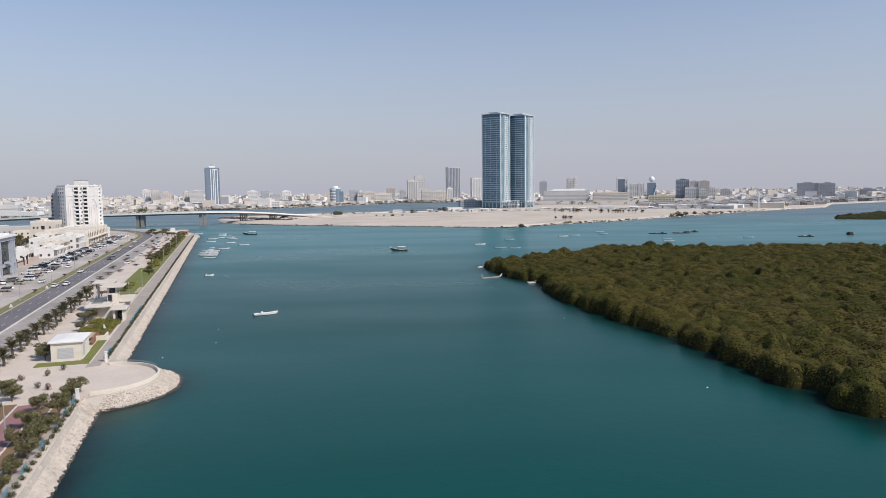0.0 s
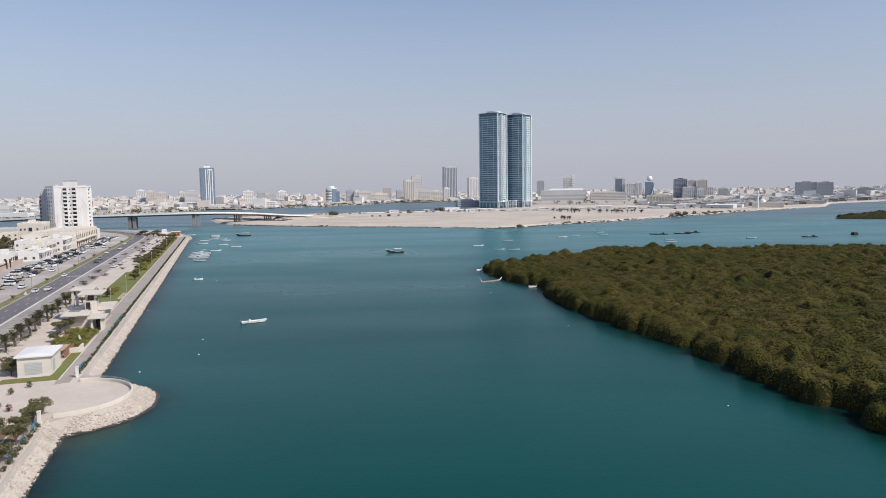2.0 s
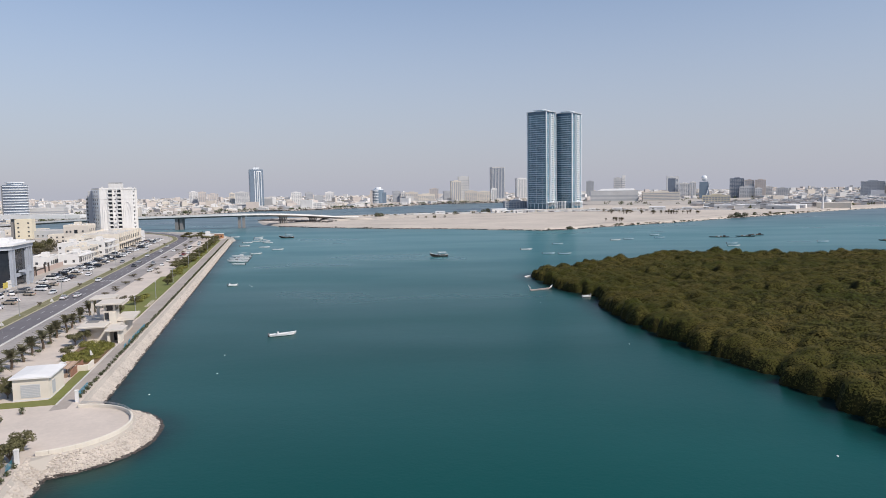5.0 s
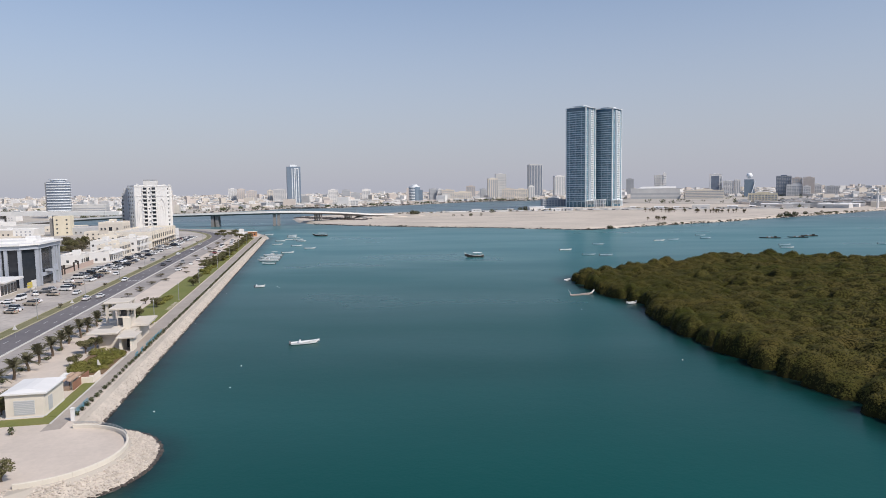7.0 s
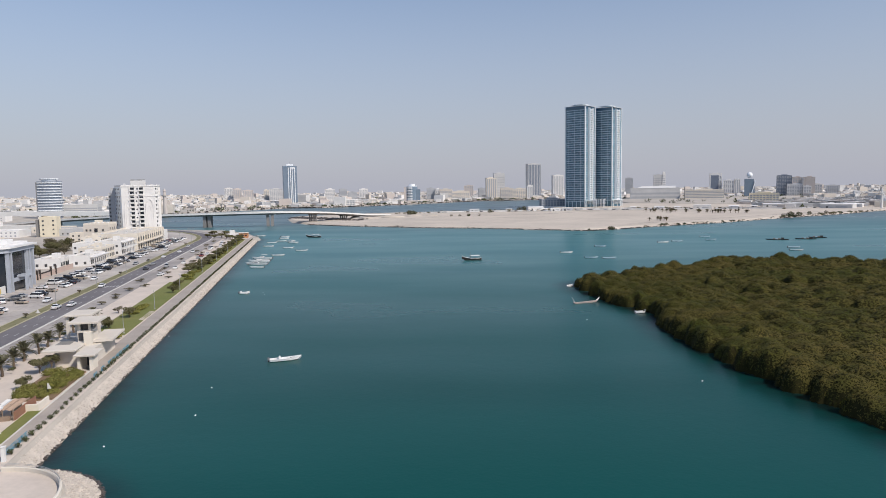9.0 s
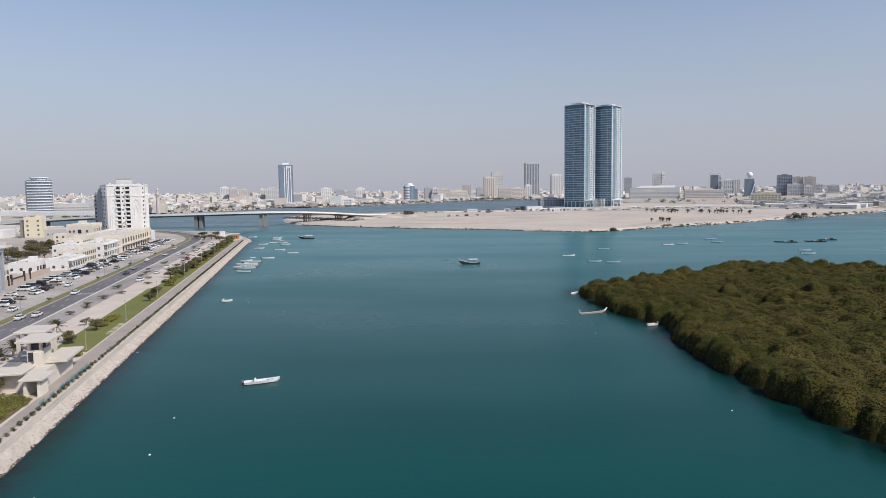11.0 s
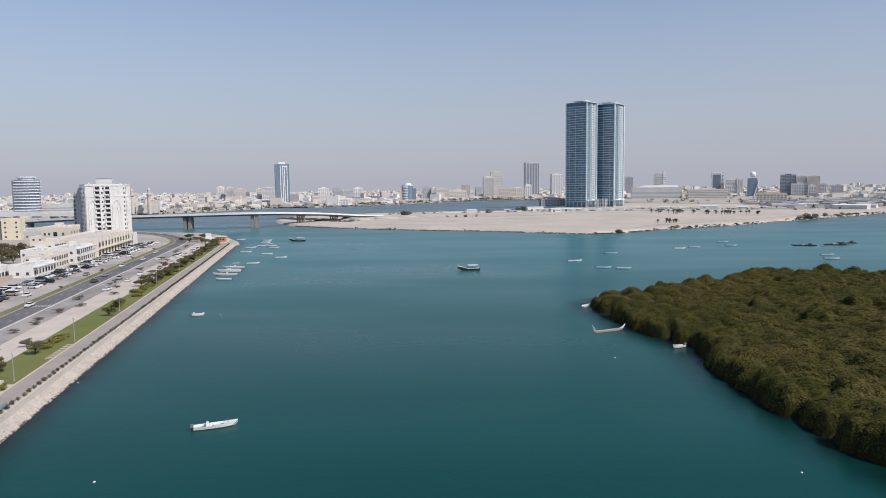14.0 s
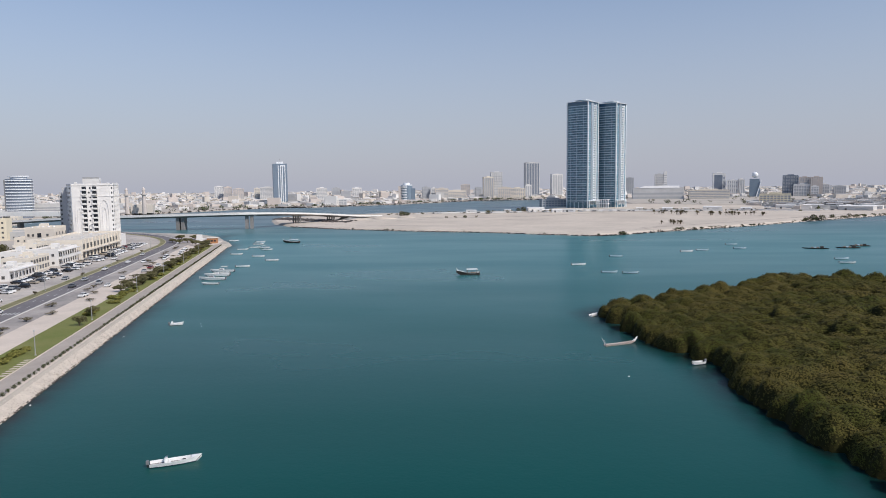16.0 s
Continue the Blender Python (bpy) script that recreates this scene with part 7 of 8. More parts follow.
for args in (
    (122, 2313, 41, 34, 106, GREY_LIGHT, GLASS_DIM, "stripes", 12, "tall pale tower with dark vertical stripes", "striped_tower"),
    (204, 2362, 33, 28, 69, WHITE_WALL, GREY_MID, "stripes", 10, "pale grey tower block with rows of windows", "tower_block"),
    (-12.5, 2017, 27, 20, 60, CREAM_WALL, WINDOW_HAZED, "stripes", 12, "cream tower block with a stepped top", "tower_block"),
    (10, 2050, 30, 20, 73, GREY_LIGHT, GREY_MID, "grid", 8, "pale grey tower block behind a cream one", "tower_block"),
    (30, 1946, 32, 20, 31, BEIGE_WALL, WINDOW_HAZED, "grid", 6, "beige apartment block near the shore", "apartment_block"),
    (66, 2000, 36, 20, 29, CREAM_WALL, WINDOW_HAZED, "grid", 6, "cream apartment block near the shore", "apartment_block"),
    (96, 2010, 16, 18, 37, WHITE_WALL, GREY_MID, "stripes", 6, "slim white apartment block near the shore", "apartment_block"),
    (75, 2144, 40, 24, 26, GREY_LIGHT, WINDOW_HAZED, "grid", 4, "low pale apartment block near the shore", "apartment_block"),
    (-204, 2243, 24, 22, 33, GREY_MID, WINDOW_HAZED, "bands", 10, "grey office block among low houses", "office_block"),
    (-180, 2235, 16, 20, 31, WHITE_WALL, WINDOW_HAZED, "grid", 10, "white office block among low houses", "office_block"),
    (-154, 2209, 38, 22, 29, BEIGE_WALL, WINDOW_HAZED, "grid", 10, "beige apartment block among low houses", "apartment_block"),
    (-98, 2003, 48, 24, 24, CREAM_WALL, WINDOW_HAZED, "grid", 8, "cream apartment block by the far shore", "apartment_block"),
    (-103, 2761, 34, 26, 40, TAN_WALL, WINDOW_HAZED, "grid", 0, "tan tower block deep in the town", "tower_block"),
    (-42, 2133, 18, 20, 31, GREY_MID, WINDOW_HAZED, "bands", 8, "grey apartment block near the shore", "apartment_block"),
    (-1040, 2693, 30, 26, 44, WHITE_WALL, WINDOW_HAZED, "grid", 25, "white apartment block in the far town", "apartment_block"),
    (-993, 2662, 28, 26, 42, TAN_WALL, WINDOW_HAZED, "grid", 25, "tan apartment block in the far town", "apartment_block"),
    (-939, 2627, 38, 26, 35, TAN_WALL, WINDOW_HAZED, "grid", 22, "tan apartment block in the far town", "apartment_block"),
    (-803, 2438, 17, 22, 36, CREAM_WALL, WINDOW_HAZED, "grid", 22, "cream apartment block in the far town", "apartment_block"),
    (-759, 2411, 44, 24, 39, GREY_LIGHT, WINDOW_HAZED, "grid", 20, "pale apartment block in the far town", "apartment_block"),
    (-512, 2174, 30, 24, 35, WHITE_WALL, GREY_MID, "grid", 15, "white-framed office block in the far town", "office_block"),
    (-536, 2468, 27, 24, 34, GREY_MID, WINDOW_HAZED, "bands", 15, "grey office block in the far town", "office_block"),
    (-497, 2442, 32, 24, 23, GREY_MID, WINDOW_HAZED, "bands", 15, "low dark-grey office block", "office_block"),
    (-470, 2500, 30, 24, 34, WHITE_WALL, WINDOW_HAZED, "grid", 15, "white office block in the far town", "office_block"),
    (-318, 1500, 44, 22, 13.5, WHITE_WALL, WINDOW_HAZED, "grid", 12, "low white waterside hall with columns", "waterside_hall"),
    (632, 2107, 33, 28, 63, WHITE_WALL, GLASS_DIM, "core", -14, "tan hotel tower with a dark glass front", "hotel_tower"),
    (658, 2077, 26, 24, 43, WHITE_WALL, WINDOW_HAZED, "grid", -14, "white hotel block beside the tower", "hotel_block"),
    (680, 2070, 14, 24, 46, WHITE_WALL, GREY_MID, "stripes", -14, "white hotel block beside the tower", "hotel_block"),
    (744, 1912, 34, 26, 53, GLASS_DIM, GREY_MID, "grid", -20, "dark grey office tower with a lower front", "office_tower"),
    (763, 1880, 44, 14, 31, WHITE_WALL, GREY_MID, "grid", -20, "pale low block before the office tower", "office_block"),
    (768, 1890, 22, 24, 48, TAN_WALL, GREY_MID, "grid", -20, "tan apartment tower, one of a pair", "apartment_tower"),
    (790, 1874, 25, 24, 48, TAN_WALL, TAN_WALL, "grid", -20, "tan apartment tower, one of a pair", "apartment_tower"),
    (776, 1850, 16, 14, 26, WHITE_WALL, WINDOW_HAZED, "grid", -20, "white block before the tan towers", "apartment_block"),
    (834, 1928, 21, 22, 30, WHITE_WALL, WINDOW_HAZED, "grid", -20, "white apartment block in the town", "apartment_block"),
    (895, 1976, 26, 22, 25, GREY_LIGHT, WINDOW_HAZED, "grid", -20, "pale apartment block in the town", "apartment_block"),
    (997, 1730, 48, 30, 39, GREY_MID, WINDOW_HAZED, "grid", -28, "mid-grey office slab above low roofs", "office_slab"),
    (1030, 1700, 33, 30, 38, GREY_MID, WINDOW_HAZED, "grid", -28, "mid-grey office slab above low roofs", "office_slab"),
    (1185, 1774, 37, 26, 22, GREY_MID, WINDOW_HAZED, "bands", -30, "grey office block in the far town", "office_block"),
    (422, 2294, 23, 22, 55, GREY_MID, WINDOW_HAZED, "grid", -8, "grey tower block behind the mall", "tower_block"),
    (541, 2420, 26, 22, 66, GREY_LIGHT, WINDOW_HAZED, "grid", -8, "pale tower with a white lift shaft", "tower_block"),
    (559, 2412, 10, 14, 74, WHITE_WALL, WINDOW_HAZED, "bands", -8, "slim white lift tower", "tower_block"),
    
    (484, 1712, 84, 40, 21.5, CREAM_WALL, WINDOW_HAZED, "bands", -12, "cream mall wing with window bands", "shopping_mall"),
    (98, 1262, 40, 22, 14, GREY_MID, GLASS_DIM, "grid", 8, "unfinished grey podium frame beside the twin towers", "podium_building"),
    (462, 1290, 46, 18, 18.5, YELLOW_WALL, WINDOW_HAZED, "grid", -20, "pale yellow villa block behind the spit", "villa_block"),
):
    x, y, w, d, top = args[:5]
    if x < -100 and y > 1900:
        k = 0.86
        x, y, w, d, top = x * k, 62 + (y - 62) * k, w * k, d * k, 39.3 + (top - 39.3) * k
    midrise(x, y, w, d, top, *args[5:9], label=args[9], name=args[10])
midrise(382, 1760, 112, 60, 27.0, GREY_LIGHT, GREY_MID, "bands", -10, "large pale-grey shopping mall with banded walls", "shopping_mall", 9.0, False)
mall_roof = thing("mall_roof_hall", "raised pale roof hall with a sloping end", "roof hall", at=pose(384, 1764, 26.95, 0, 0, -10))
part("roof_shell", Geo().loft([[(-44, -20, 0), (46, -20, 0), (46, 20, 0), (-44, 20, 0)], [(-30, -18, 5.6), (46, -18, 5.6), (46, 18, 5.6), (-30, 18, 5.6)]]), ROOF_WHITE, mall_roof)
part("vent_box", Geo().box(10, 22, -8, 4, 5.6, 8.0, 0.2), GREY_LIGHT, mall_roof)
hoarding = thing("site_hoarding", "long low white hoarding before the towers", "hoarding", at=pose(146, 1085, 1.9, 0, 0, -4))
for k in range(18):
    part("panel", Geo().box(-54 + k * 6, -54 + k * 6 + 5.8, -0.15, 0.15, 0, 3.0), GREY_LIGHT if k % 3 else WHITE_WALL, hoarding)

# mosques
for x, y, h, label in ((-559, 1139, 40, "tall tan minaret with a galleried top"), (-528, 1132, 41, "tall tan minaret with a galleried top"), (516, 1027, 26, "slim white minaret by the water")):
    m = thing("minaret", label, "minaret", at=pose(x, y, 2.0))
    c = WHITE_WALL if x > 0 else TAN_WALL
    r = 1.6 if x > 0 else 3.3
    part("shaft", Geo().tube([(0, 0, 0), (0, 0, h * 0.72)], [r, r * 0.8], 10), c, m)
    part("gallery", Geo().tube([(0, 0, h * 0.7), (0, 0, h * 0.75)], [r * 1.25, r * 1.35], 10), c, m)
    part("lantern", Geo().tube([(0, 0, h * 0.74), (0, 0, h * 0.9)], [r * 0.7, r * 0.62], 8), c, m)
    part("cap", Geo().tube([(0, 0, h * 0.9), (0, 0, h * 0.95), (0, 0, h)], [r * 0.8, r * 0.5, 0.1], 8), c, m)
mq = thing("mosque", "cream mosque with a low dome", "mosque", at=pose(545, 1052, 2.0, 0, 0, -30))
part("hall", Geo().box(-22, 22, -10, 10, 0, 8, 0.3), CREAM_WALL, mq)
part("dome", Geo().loft([[(-8 + 5 * math.cos(b) * math.cos(a), 5 * math.cos(b) * math.sin(a), 8 + 5 * math.sin(b)) for a in (2 * math.pi * i / 14 for i in range(14))] for b in (0, 0.5, 1.0, 1.4)]), WHITE_WALL, mq)
mq2 = thing("mosque", "pale mosque between two minarets", "mosque", at=pose(-545, 1160, 2.6, 0, 0, 20))
part("hall", Geo().box(-16, 16, -12, 12, 0, 14, 0.3), BEIGE_WALL, mq2)
part("dome", Geo().loft([[(6 * math.cos(b) * math.cos(a), 6 * math.cos(b) * math.sin(a), 14 + 6 * math.sin(b)) for a in (2 * math.pi * i / 14 for i in range(14))] for b in (0, 0.5, 1.0, 1.4)]), BEIGE_WALL, mq2)

# ---- low town ----
rngf = random.Random(5)
kinds = []
for k, (w, d, h, c) in enumerate(((22, 18, 8, WHITE_WALL), (30, 20, 11, GREY_LIGHT), (18, 16, 7, CREAM_WALL), (40, 24, 9, GREY_LIGHT), (26, 18, 14, GREY_MID), (20, 20, 17, WHITE_WALL), (60, 30, 7, ROOF_WHITE))):
    t = thing("town_house", "low pale flat-roofed house in the far town", "house", "low houses of the far town", at=pose(0, 0, -90))
    part("wall_shell", Geo().box(-w / 2, w / 2, -d / 2, d / 2, 0, h), c, t)
    g = Geo()
    for j in range(max(1, int(h / 3.5))):
        for i in range(int(w / 4.5)):
            x = -w / 2 + 2.2 + i * 4.5
            g.box(x - 0.8, x + 0.8, -d / 2 - 0.06, -d / 2 + 0.05, 1.0 + j * 3.4, 2.6 + j * 3.4)
    part("window_row", g, WINDOW_HAZED, t)
    g = Geo()
    parapet_roof(g, -w / 2, w / 2, -d / 2, d / 2, h, 0.9)
    g.box(-2, 2, -2, 2, h, h + 2.6)
    part("roof_parapet", g, c, t)
    kinds.append(t)


def on_north(x, y, margin=14):
    p = np.array([x]), np.array([y])
    return bool(inside(*p, NORTH)[0]) and edge_distance(*p, NORTH)[0] > margin


placed = 0
while placed < 190:
    y = 1100 + 1500 * rngf.random() ** 1.3
    x = y * rngf.uniform(-0.75, 0.66)
    if on_north(x, y) and not (0.14 < x / y < 0.40 and y < 1900) and not (-0.19 < x / y < 0.12 and y < 1900):
        copy_thing(kinds[rngf.choice((0, 0, 1, 1, 2, 2, 3, 3, 4, 5, 6))], scaled(pose(x, y, 2.6, 0, 0, rngf.uniform(-30, 30)), rngf.uniform(0.5, 0.85), rngf.uniform(0.45, 0.75)))
        placed += 1
for k in range(40):
    x, y = rngf.uniform(-1400, -420), rngf.uniform(560, 980)
    if x < -0.5 * y - 40 and not (-880 < x and abs(y - (690 - 0.19 * x)) < 45) and inside(np.array([x]), np.array([y]), edge)[0]:
        copy_thing(kinds[rngf.choice((0, 1, 2, 3, 6))], scaled(pose(x, y, LAND, 0, 0, 15 + rngf.uniform(-10, 10)), rngf.uniform(0.7, 1.0)))
for t in kinds:
    drop(t)
# the rest of the town out to the horizon, too far and too many to tell apart
far_mats = (WHITE_WALL, GREY_LIGHT, TAN_WALL, BEIGE_WALL)
for c in range(4):
    g = Geo()
    made = 0
    while made < 1300:
        y = 1450 + 3400 * rngf.random() ** 1.25
        x = y * rngf.uniform(-0.85, 0.75)
        if not on_north(x, y) or (0.1 < x / y < 0.42 and y < 1950):
            continue
        w, d, h = rngf.uniform(9, 30), rngf.uniform(8, 20), rngf.uniform(3, 6.5)
        if rngf.random() < 0.045:
            w, h = rngf.uniform(12, 26), rngf.uniform(10, 20)
        g.slab((x, y), (w, d), rngf.uniform(-40, 40), 2.5, 2.6 + h)
        made += 1
    tagged(part("distant_town", g, far_mats[c]), "mass of low pale houses towards the horizon", "town", kind="stuff")
cl = []
while len(cl) < 1700:
    y = 1100 + 2600 * rngf.random()
    x = y * rngf.uniform(-0.85, 0.75)
    if on_north(x, y, 6):
        cl.append((x, y, 2.6 + rngf.uniform(1.5, 3.0), rngf.uniform(3, 6.5), rngf.uniform(2, 3.4)))
for k in range(150):
    u = rngf.random() ** 2
    i = rngf.randrange(10, 20)
    (x0, y0), (x1, y1) = NORTH[i - 7], NORTH[i - 6]
    cl.append((x0 + (x1 - x0) * u, y0 + (y1 - y0) * u + 8 + 30 * rngf.random() ** 2, 4.0, rngf.uniform(3, 6.5), rngf.uniform(2, 3.5)))
g = Geo()
for k in range(1500):
    i = rngf.randrange(3, 16)
    (x0, y0), (x1, y1) = NORTH[i], NORTH[i + 1]
    u = rngf.random()
    g.ball((x0 + (x1 - x0) * u + rngf.uniform(-3, 3), y0 + (y1 - y0) * u - rngf.uniform(0, 5), rngf.uniform(0.4, 2.2)), rngf.uniform(0.8, 2.2), rngf, 0.6)
tagged(part("quay_rocks", g, ROCK_WET), "dark broken rocks along the town's shore", "rocks", kind="stuff")
# crowded low yards and workshops behind the eastern shore
def east_land(x, y):
    p = np.array([x]), np.array([y])
    spit = inside(*p, SPIT)[0] and edge_distance(*p, SPIT)[0] > 10
    return spit or on_north(x, y, 10)


for c, material in enumerate((GREY_MID, GREY_LIGHT, CONCRETE_DARK, WHITE_WALL, TAN_WALL)):
    g = Geo()
    made = 0
    while made < 190:
        u = rngf.random()
        x = 440 + 900 * u + rngf.uniform(-40, 40)
        y = 1070 + 420 * u + 300 * rngf.random() ** 1.6
        if y < 0.86 * x + 560 or not east_land(x, y):
            continue
        w, d, h = rngf.uniform(6, 19), rngf.uniform(5, 11), rngf.uniform(2.4, 5.6)
        a = rngf.uniform(-40, -15)
        g.slab((x, y), (w, d), a, 1.8, 2.2 + h)
        g.slab((x, y), (w + 0.8, d + 0.8), a, 2.2 + h, 2.6 + h)
        made += 1
    tagged(part("low_workshops", g, material), "crowded low sheds and workshops behind the shore", "workshops", kind="stuff")
while len(cl) < 2500:
    u = rngf.random()
    x, y = 430 + 950 * u, 1060 + 420 * u + 300 * rngf.random()
    if y > 0.86 * x + 560 and east_land(x, y):
        cl.append((x, y, 3.6, rngf.uniform(2.5, 5.5), rngf.uniform(1.8, 3.4)))
far_green = new("distant_trees", leaf_cloud("distant_trees", cl, 76000, 1.15, 9, SHRUB))
tagged(far_green, "scattered dark-green trees among the far houses", "trees", kind="stuff")

# ---- sand spit: palms, scrub, tracks and yards ----
tuft = palm(91, 2.0, "dusty date palm on the bare sand spit", True)
tuft["group"] = "palms on the sand spit"
for k in range(24):
    u = k / 23
    x, y = 200 + 70 * u, 990 - 60 * u
    copy_thing(tuft, scaled(pose(x + rngf.uniform(-5, 5), y + rngf.uniform(-22, 22), 1.9, 0, 0, rngf.uniform(0, 360)), rngf.uniform(0.95, 1.35)))
for k in range(14):
    copy_thing(tuft, scaled(pose(272 + 32 * rngf.random(), 932 + rngf.uniform(-14, 14), 1.9, 0, 0, rngf.uniform(0, 360)), rngf.uniform(0.9, 1.3)))
for k in range(10):
    copy_thing(tuft, scaled(pose(164 + rngf.gauss(0, 5.5), 773 + rngf.uniform(-12, 12), 1.9, 0, 0, rngf.uniform(0, 360)), rngf.uniform(0.85, 1.1)))
drop(tuft)
scrub = []
line_s = [Vector(p) for p in SPIT[3:18]]
for k in range(420):
    i = rngf.randrange(len(line_s) - 1)
    if i < 8 and rngf.random() < 0.9:
        continue
    u = rngf.random()
    p = line_s[i].lerp(line_s[i + 1], u)
    if noise.noise((p.x * 0.045, p.y * 0.045, 7.0)) < -0.12:
        continue
    r = rngf.uniform(0.35, 1.1) * (1.7 if rngf.random() < 0.08 else 1)
    scrub.append((p.x + rngf.uniform(-2, 2), p.y + rngf.uniform(-4, 1.5), 1.0 + 0.3 * r, r * 1.7, r * 0.75))
for k in range(26):
    u = rngf.random() ** 0.6
    r = rngf.uniform(0.7, 1.7)
    scrub.append((300 + 150 * u + rngf.uniform(-3, 3), 822 + 122 * u + rngf.uniform(-4, 3), 1.6, r * 2.0, r))
for k in range(190):
    u = rngf.random()
    scrub.append((-140 + 560 * u + rngf.uniform(-8, 8), 1045 + 70 * math.sin(3 * u) + rngf.uniform(-26, 26), 2.5, rngf.uniform(0.8, 2.6), rngf.uniform(0.7, 1.5)))
for x, y, r in ((-117, 1000, 4.5), (-112, 1004, 4.0), (-55, 925, 2.0), (-44, 928, 2.0), (-33, 931, 2.4), (-20, 936, 2.2), (-7, 1035, 4.0), (44, 1120, 4.6), (36, 1110, 3.6), (20, 1060, 3.0), (316, 826, 4.0), (305, 816, 3.0), (330, 838, 3.4), (352, 864, 2.6), (380, 886, 2.6)):
    scrub.append((x, y, 2.0 + r * 0.5, r, r * 0.75))
dark = [b for k, b in enumerate(scrub) if k % 3 == 0 or b[3] > 3]
tagged(new("shore_scrub", leaf_cloud("shore_scrub", scrub, 26000, 0.40, 14, SCRUB)), "dusty low scrub along the sand shore", "scrub", kind="stuff")
tagged(new("shore_bushes", leaf_cloud("shore_bushes", dark, 16000, 0.38, 15, SHRUB)), "dark-green salt bushes along the sand shore", "bushes", kind="stuff")
# worn wheel tracks and a graded road across the sand, each a thin sheet of packed soil
for line, wide in (
    ([(-160, 950), (-110, 962), (-60, 934), (-10, 930), (60, 962), (130, 1030), (170, 1056), (260, 1030), (360, 1010)], 5.0),
    ([(-150, 850), (-100, 880), (-60, 915), (-20, 922)], 3.0),
    ([(-10, 868), (20, 880), (60, 884)], 4.0),
    ([(-170, 806), (-120, 790), (-70, 775), (-10, 760)], 3.0),
    ([(110, 690), (150, 735), (230, 800), (330, 880), (430, 970)], 3.0),
    ([(-130, 1040), (0, 1050), (90, 1066), (200, 1060), (330, 1055), (440, 1075)], 9.0),
    ([(125, 720), (150, 742), (166, 746)], 3.4),
):
    rings = []
    for i in range(len(line)):
        (x0, y0), (x1, y1) = line[max(i - 1, 0)], line[min(i + 1, len(line) - 1)]
        way = Vector((x1 - x0, y1 - y0)).normalized()
        x, y = line[i]
        half = wide / 2 * (0.35 if i in (0, len(line) - 1) else rngf.uniform(0.7, 1.2))
        rings.append([(x - way.y * half, y + way.x * half, 1.9), (x, y, 1.97), (x + way.y * half, y - way.x * half, 1.9), (x, y, 1.5)])
    tagged(part("sand_track", Geo().loft(rings), TRACK), "worn darker wheel track across the sand", "track", kind="structure")
# sand heaps near the bridge end
for x, y, r, h in ((-152, 892, 13, 2.2), (-128, 918, 16, 2.6), (-104, 945, 12, 1.8), (-165, 868, 10, 1.6), (-82, 952, 10, 1.4)):
    g = Geo()
    rings = []
    for z, k in ((-0.2, 1.0), (0.45, 0.72), (0.8, 0.42), (1.0, 0.12)):
        rings.append([(x + r * k * math.cos(a) * rngf.uniform(0.85, 1.15), y + r * 0.6 * k * math.sin(a) * rngf.uniform(0.85, 1.15), 1.9 + h * z * rngf.uniform(0.9, 1.1)) for a in (2 * math.pi * i / 14 for i in range(14))])
    tagged(part("sand_heap", g.loft(rings), SAND, smooth=True), "low heap of tipped sand near the bridge end", "sand heap", "sand heaps on the spit", kind="structure")
# sheds, cabins and low walls along the back of the spit
yard = []
for k, (w, d, h, c) in enumerate(((14, 7, 3.4, ROOF_WHITE), (24, 12, 4.6, WHITE_WALL), (9, 5, 3.0, CREAM_WALL), (40, 20, 5.2, GREY_LIGHT))):
    t = thing("site_shed", "low white flat-roofed shed behind the sand", "shed", "sheds behind the sand spit", at=pose(0, 0, -90))
    part("wall_shell", Geo().box(-w / 2, w / 2, -d / 2, d / 2, 0, h), c, t)
    part("roof", Geo().loft([[(-w / 2 - 0.3, -d / 2 - 0.3, h), (w / 2 + 0.3, -d / 2 - 0.3, h), (w / 2 + 0.3, d / 2 + 0.3, h), (-w / 2 - 0.3, d / 2 + 0.3, h)], [(-w / 2, -0.1, h + 0.9), (w / 2, -0.1, h + 0.9), (w / 2, 0.1, h + 0.9), (-w / 2, 0.1, h + 0.9)]]), ROOF_WHITE, t)
    part("doorway", Geo().box(-w * 0.3, -w * 0.3 + 2.4, -d / 2 - 0.06, -d / 2 + 0.05, 0, 2.5), WINDOW, t)
    part("window_row", Geo().box(0, w * 0.35, -d / 2 - 0.06, -d / 2 + 0.05, 1.2, 2.2), WINDOW_HAZED, t)
    yard.append(t)
for kind, x, y, turn in ((0, 86, 1062, 8), (2, 72, 1072, 0), (0, 104, 1070, -10), (1, 60, 1110, 14), (2, 118, 1075, 0), (3, 468, 1044, -40), (1, 504, 1076, -36), (0, 240, 1092, -14), (2, 262, 1080, -14), (1, 300, 1090, -16), (0, 340, 1075, -20), (2, 372, 1086, -20), (1, 410, 1120, -24), (1, 452, 1130, -30), (0, 424, 1090, -28), (2, 20, 1075, 6), (0, -30, 1070, 0), (2, 205, 1105, -6), (0, 505, 1150, -35), (1, 610, 1210, -38)):
    copy_thing(yard[kind], pose(x, y, 1.9, 0, 0, turn))
for t in yard:
    drop(t)
for x, y, length, turn in ((250, 1068, 110, -10), (370, 1050, 100, -22), (-20, 1060, 120, 6)):
    t = thing("low_wall", "long low white wall behind the sand", "wall", at=pose(x, y, 1.9, 0, 0, turn))
    part("wall_run", Geo().box(-length / 2, length / 2, -0.2, 0.2, 0, 1.9), WHITE_WALL, t)
    part("coping", Geo().box(-length / 2, length / 2, -0.3, 0.3, 1.9, 2.1), GREY_LIGHT, t)
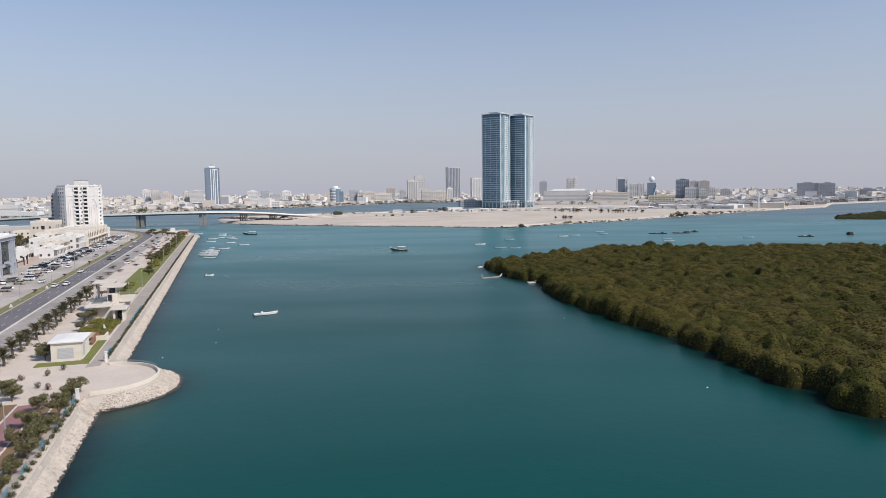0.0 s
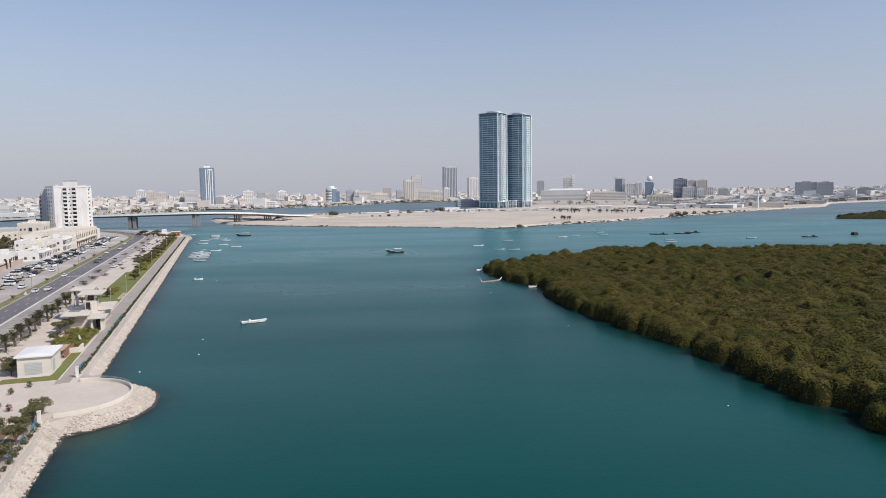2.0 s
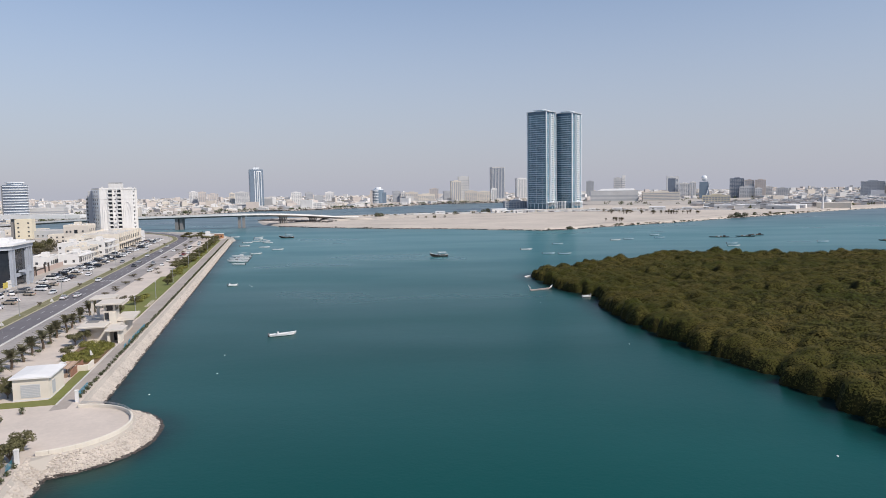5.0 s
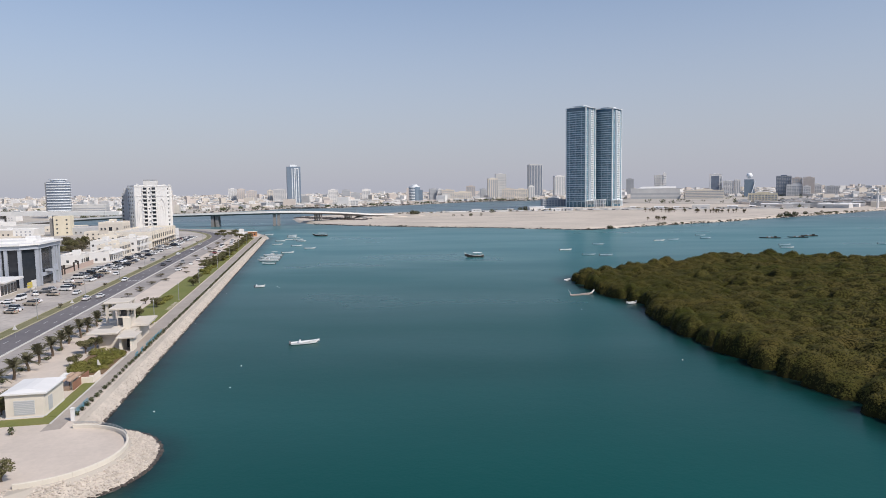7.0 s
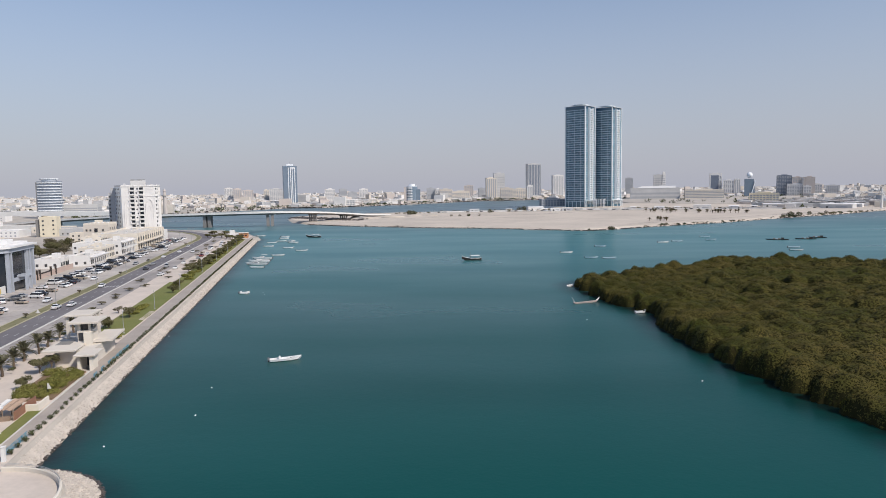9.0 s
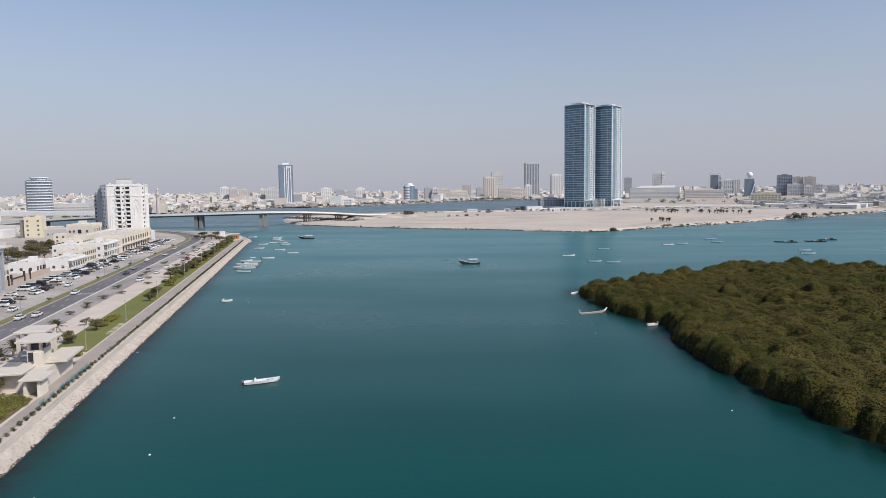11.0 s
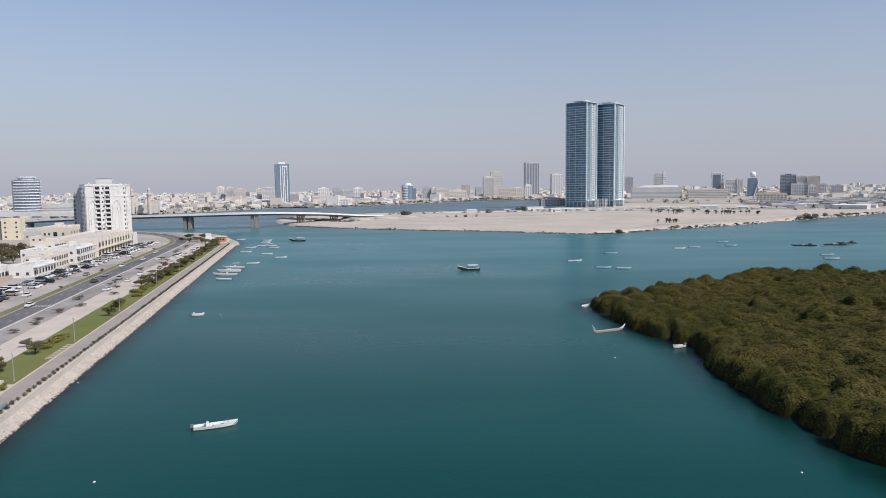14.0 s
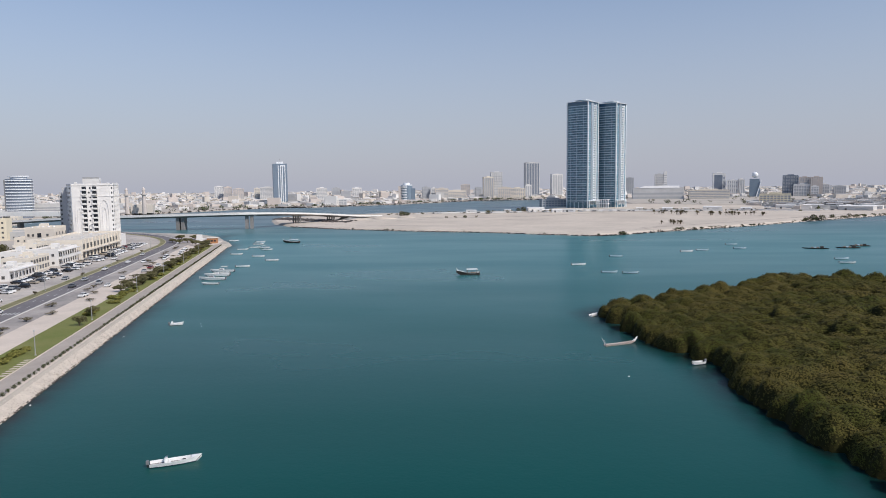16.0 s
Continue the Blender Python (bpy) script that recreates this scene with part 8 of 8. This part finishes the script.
for c, material in enumerate((PAINTS["white"], PAINTS["white"], PAINTS["silver"], PAINTS["grey"])):
    g = Geo()
    for k in range(26):
        u = rngf.random()
        x, y, a = -120 + 560 * u, 1046 + 24 * math.sin(3 * u) + rngf.uniform(-4, 4), rngf.uniform(-14, 14)
        g.slab((x, y), (4.4, 1.8), a, 2.2, 2.95)
        g.slab((x - 0.2, y), (2.5, 1.6), a, 2.95, 3.45)
    tagged(part("far_vehicles", g, material), "scattered cars parked far behind the sand", "cars", kind="stuff")
g = Geo()
for k in range(2200):
    i = rngf.randrange(2, 17)
    (x0, y0), (x1, y1) = SPIT[i], SPIT[i + 1]
    u = rngf.random()
    g.ball((x0 + (x1 - x0) * u + rngf.uniform(-2, 2), y0 + (y1 - y0) * u - rngf.uniform(1, 6), rngf.uniform(0.0, 0.6)), rngf.uniform(0.3, 0.9), rngf, 0.6)
tagged(part("shore_rocks", g, ROCK_WET), "dark broken rocks along the sand spit's edge", "rocks", kind="stuff")
g = Geo()
for k in range(520):
    u = rngf.random()
    x, y = -262 + 104 * u + rngf.uniform(-8, 8), 948 - 86 * u + rngf.uniform(-20, 14)
    g.ball((x, y, 1.9), rngf.uniform(0.6, 2.4), rngf, 0.6)
tagged(part("rubble", g, ROCK_WET), "dark rubble heaps under the bridge end", "rubble", kind="stuff")

# ---- rock revetment along the promenade ----
rngr = random.Random(3)
revet = thing("revetment", "pale rock revetment sloping into the creek", "revetment", kind="structure")
stones = []
for k in range(8):
    me = Geo().ball((0, 0, 0), 1.0, rngr, 0.75, 0.2).mesh("stone")
    me.materials.append(ROCK)
    stones.append(me)


def slope(s, u):
    """A place on the rock slope: u from 0 at the ledge to 1 at the water's edge."""
    z = LAND - 0.1 - (LAND + 0.25) * u
    return bank(s, 0.7 - 2.9 * u, z)


def bulge(a, u):
    lean = math.sin(radians(min(a, 70)))
    reach = PLAZA_R - 0.2 + (4.3 + (2.6 if lean > 0 else 0.7) * lean) * u
    return bank(PLAZA_S + reach * math.sin(radians(a)), PLAZA_N - reach * math.cos(radians(a)), LAND - 0.1 - (LAND + 0.25) * u)


rows = []
for a in range(-90, 96, 6):
    rows.append([bulge(a, 0.0), bulge(a, 1.12), (*bulge(a, 1.12)[:2], -1.5), (*bulge(a, -0.1)[:2], -1.5)])
part("rock_bed", Geo().loft(rows), ROCK_MASS, revet)
for s0, s1 in ((-400, -26.5), (-5.5, 436)):
    rows = []
    for k in range(int((s1 - s0) / 6) + 1):
        s = s0 + (s1 - s0) * k / int((s1 - s0) / 6)
        p, q = bank(s, 0.75, LAND - 0.02), slope(s, 1.15)
        rows.append([p, q, (q[0], q[1], -1.5), (p[0], p[1], -1.5)])
    part("rock_bed", Geo().loft(rows), ROCK_MASS, revet)
for k in range(290):
    if k % 3:
        p, size = bulge(rngr.uniform(-80, 88), 0.75 * rngr.random() ** 0.5), rngr.uniform(0.16, 0.34)
    else:
        p, size = slope(rngr.uniform(-75, -30), 0.75 * rngr.random()), rngr.uniform(0.18, 0.40)
    ob = part("stone", stones[k % 8], ROCK, revet)
    ob.matrix_basis = scaled(pose(*p, rngr.uniform(-25, 25), rngr.uniform(-25, 25), rngr.uniform(0, 360)), size)
g, wet = Geo(), Geo()
for k in range(7600):
    s = rngr.uniform(-110, 436)
    if -29 < s < -5:
        continue
    u = rngr.random()
    (wet if u > 0.77 else g).ball(slope(s, u), rngr.uniform(0.09, 0.20) + 0.13 * u * u, rngr, 0.6, 0.25)
for k in range(2600):
    u = rngr.random()
    (wet if u > 0.79 else g).ball(bulge(rngr.uniform(-84, 92), u), rngr.uniform(0.09, 0.20) + 0.13 * u * u, rngr, 0.6, 0.25)
for k in range(1500):
    s = rngr.uniform(-110, 436)
    if not -31 < s < -3:
        wet.ball(slope(s, rngr.uniform(0.80, 1.05)), rngr.uniform(0.18, 0.4), rngr, 0.5, 0.22)
for k in range(420):
    wet.ball(bulge(rngr.uniform(-84, 92), rngr.uniform(0.82, 1.05)), rngr.uniform(0.18, 0.4), rngr, 0.5, 0.22)
# the corner where the slope swings out round the plaza
def corner_at(s, n):
    far = math.hypot(s - PLAZA_S, n - PLAZA_N)
    u = min((0.7 - n) / 2.9, (far - PLAZA_R + 0.2) / 3.7)
    return bank(s, n, LAND + 0.05 - (LAND + 0.36) * max(0.0, min(1.15, u)))


corner = Geo()
for i in range(16):
    for k in range(12):
        s0, n0 = -35 + 0.6 * i, 0.9 - 0.55 * k
        if math.hypot(s0 + 0.6 - PLAZA_S, n0 - 0.55 - PLAZA_N) > PLAZA_R - 0.6:
            corner.add([corner_at(s0, n0), corner_at(s0, n0 - 0.55), corner_at(s0 + 0.6, n0 - 0.55), corner_at(s0 + 0.6, n0)], [(0, 1, 2, 3)])
part("rock_bed", corner, ROCK_MASS, revet)
for k in range(1300):
    s0, n0 = rngr.uniform(-35, -25.6), rngr.uniform(-5.4, 0.9)
    if math.hypot(s0 - PLAZA_S, n0 - PLAZA_N) > PLAZA_R - 0.1:
        p = corner_at(s0, n0)
        (wet if p[2] < 0.3 else g).ball(p, rngr.uniform(0.1, 0.3), rngr, 0.6, 0.25)
for s0, n0 in ((37.0, -3.9), (38.2, -3.6)):
    for k in range(7):
        wet.ball(bank(s0 + rngr.gauss(0, 0.9), n0 + rngr.gauss(0, 0.4), -0.16), rngr.uniform(0.25, 0.5), rngr, 0.5, 0.22)
part("loose_rock", g, ROCK_MASS, revet, kind="stuff")
part("tidal_rock", wet, ROCK_WET, revet, "dark wet rocks at the waterline", kind="stuff")
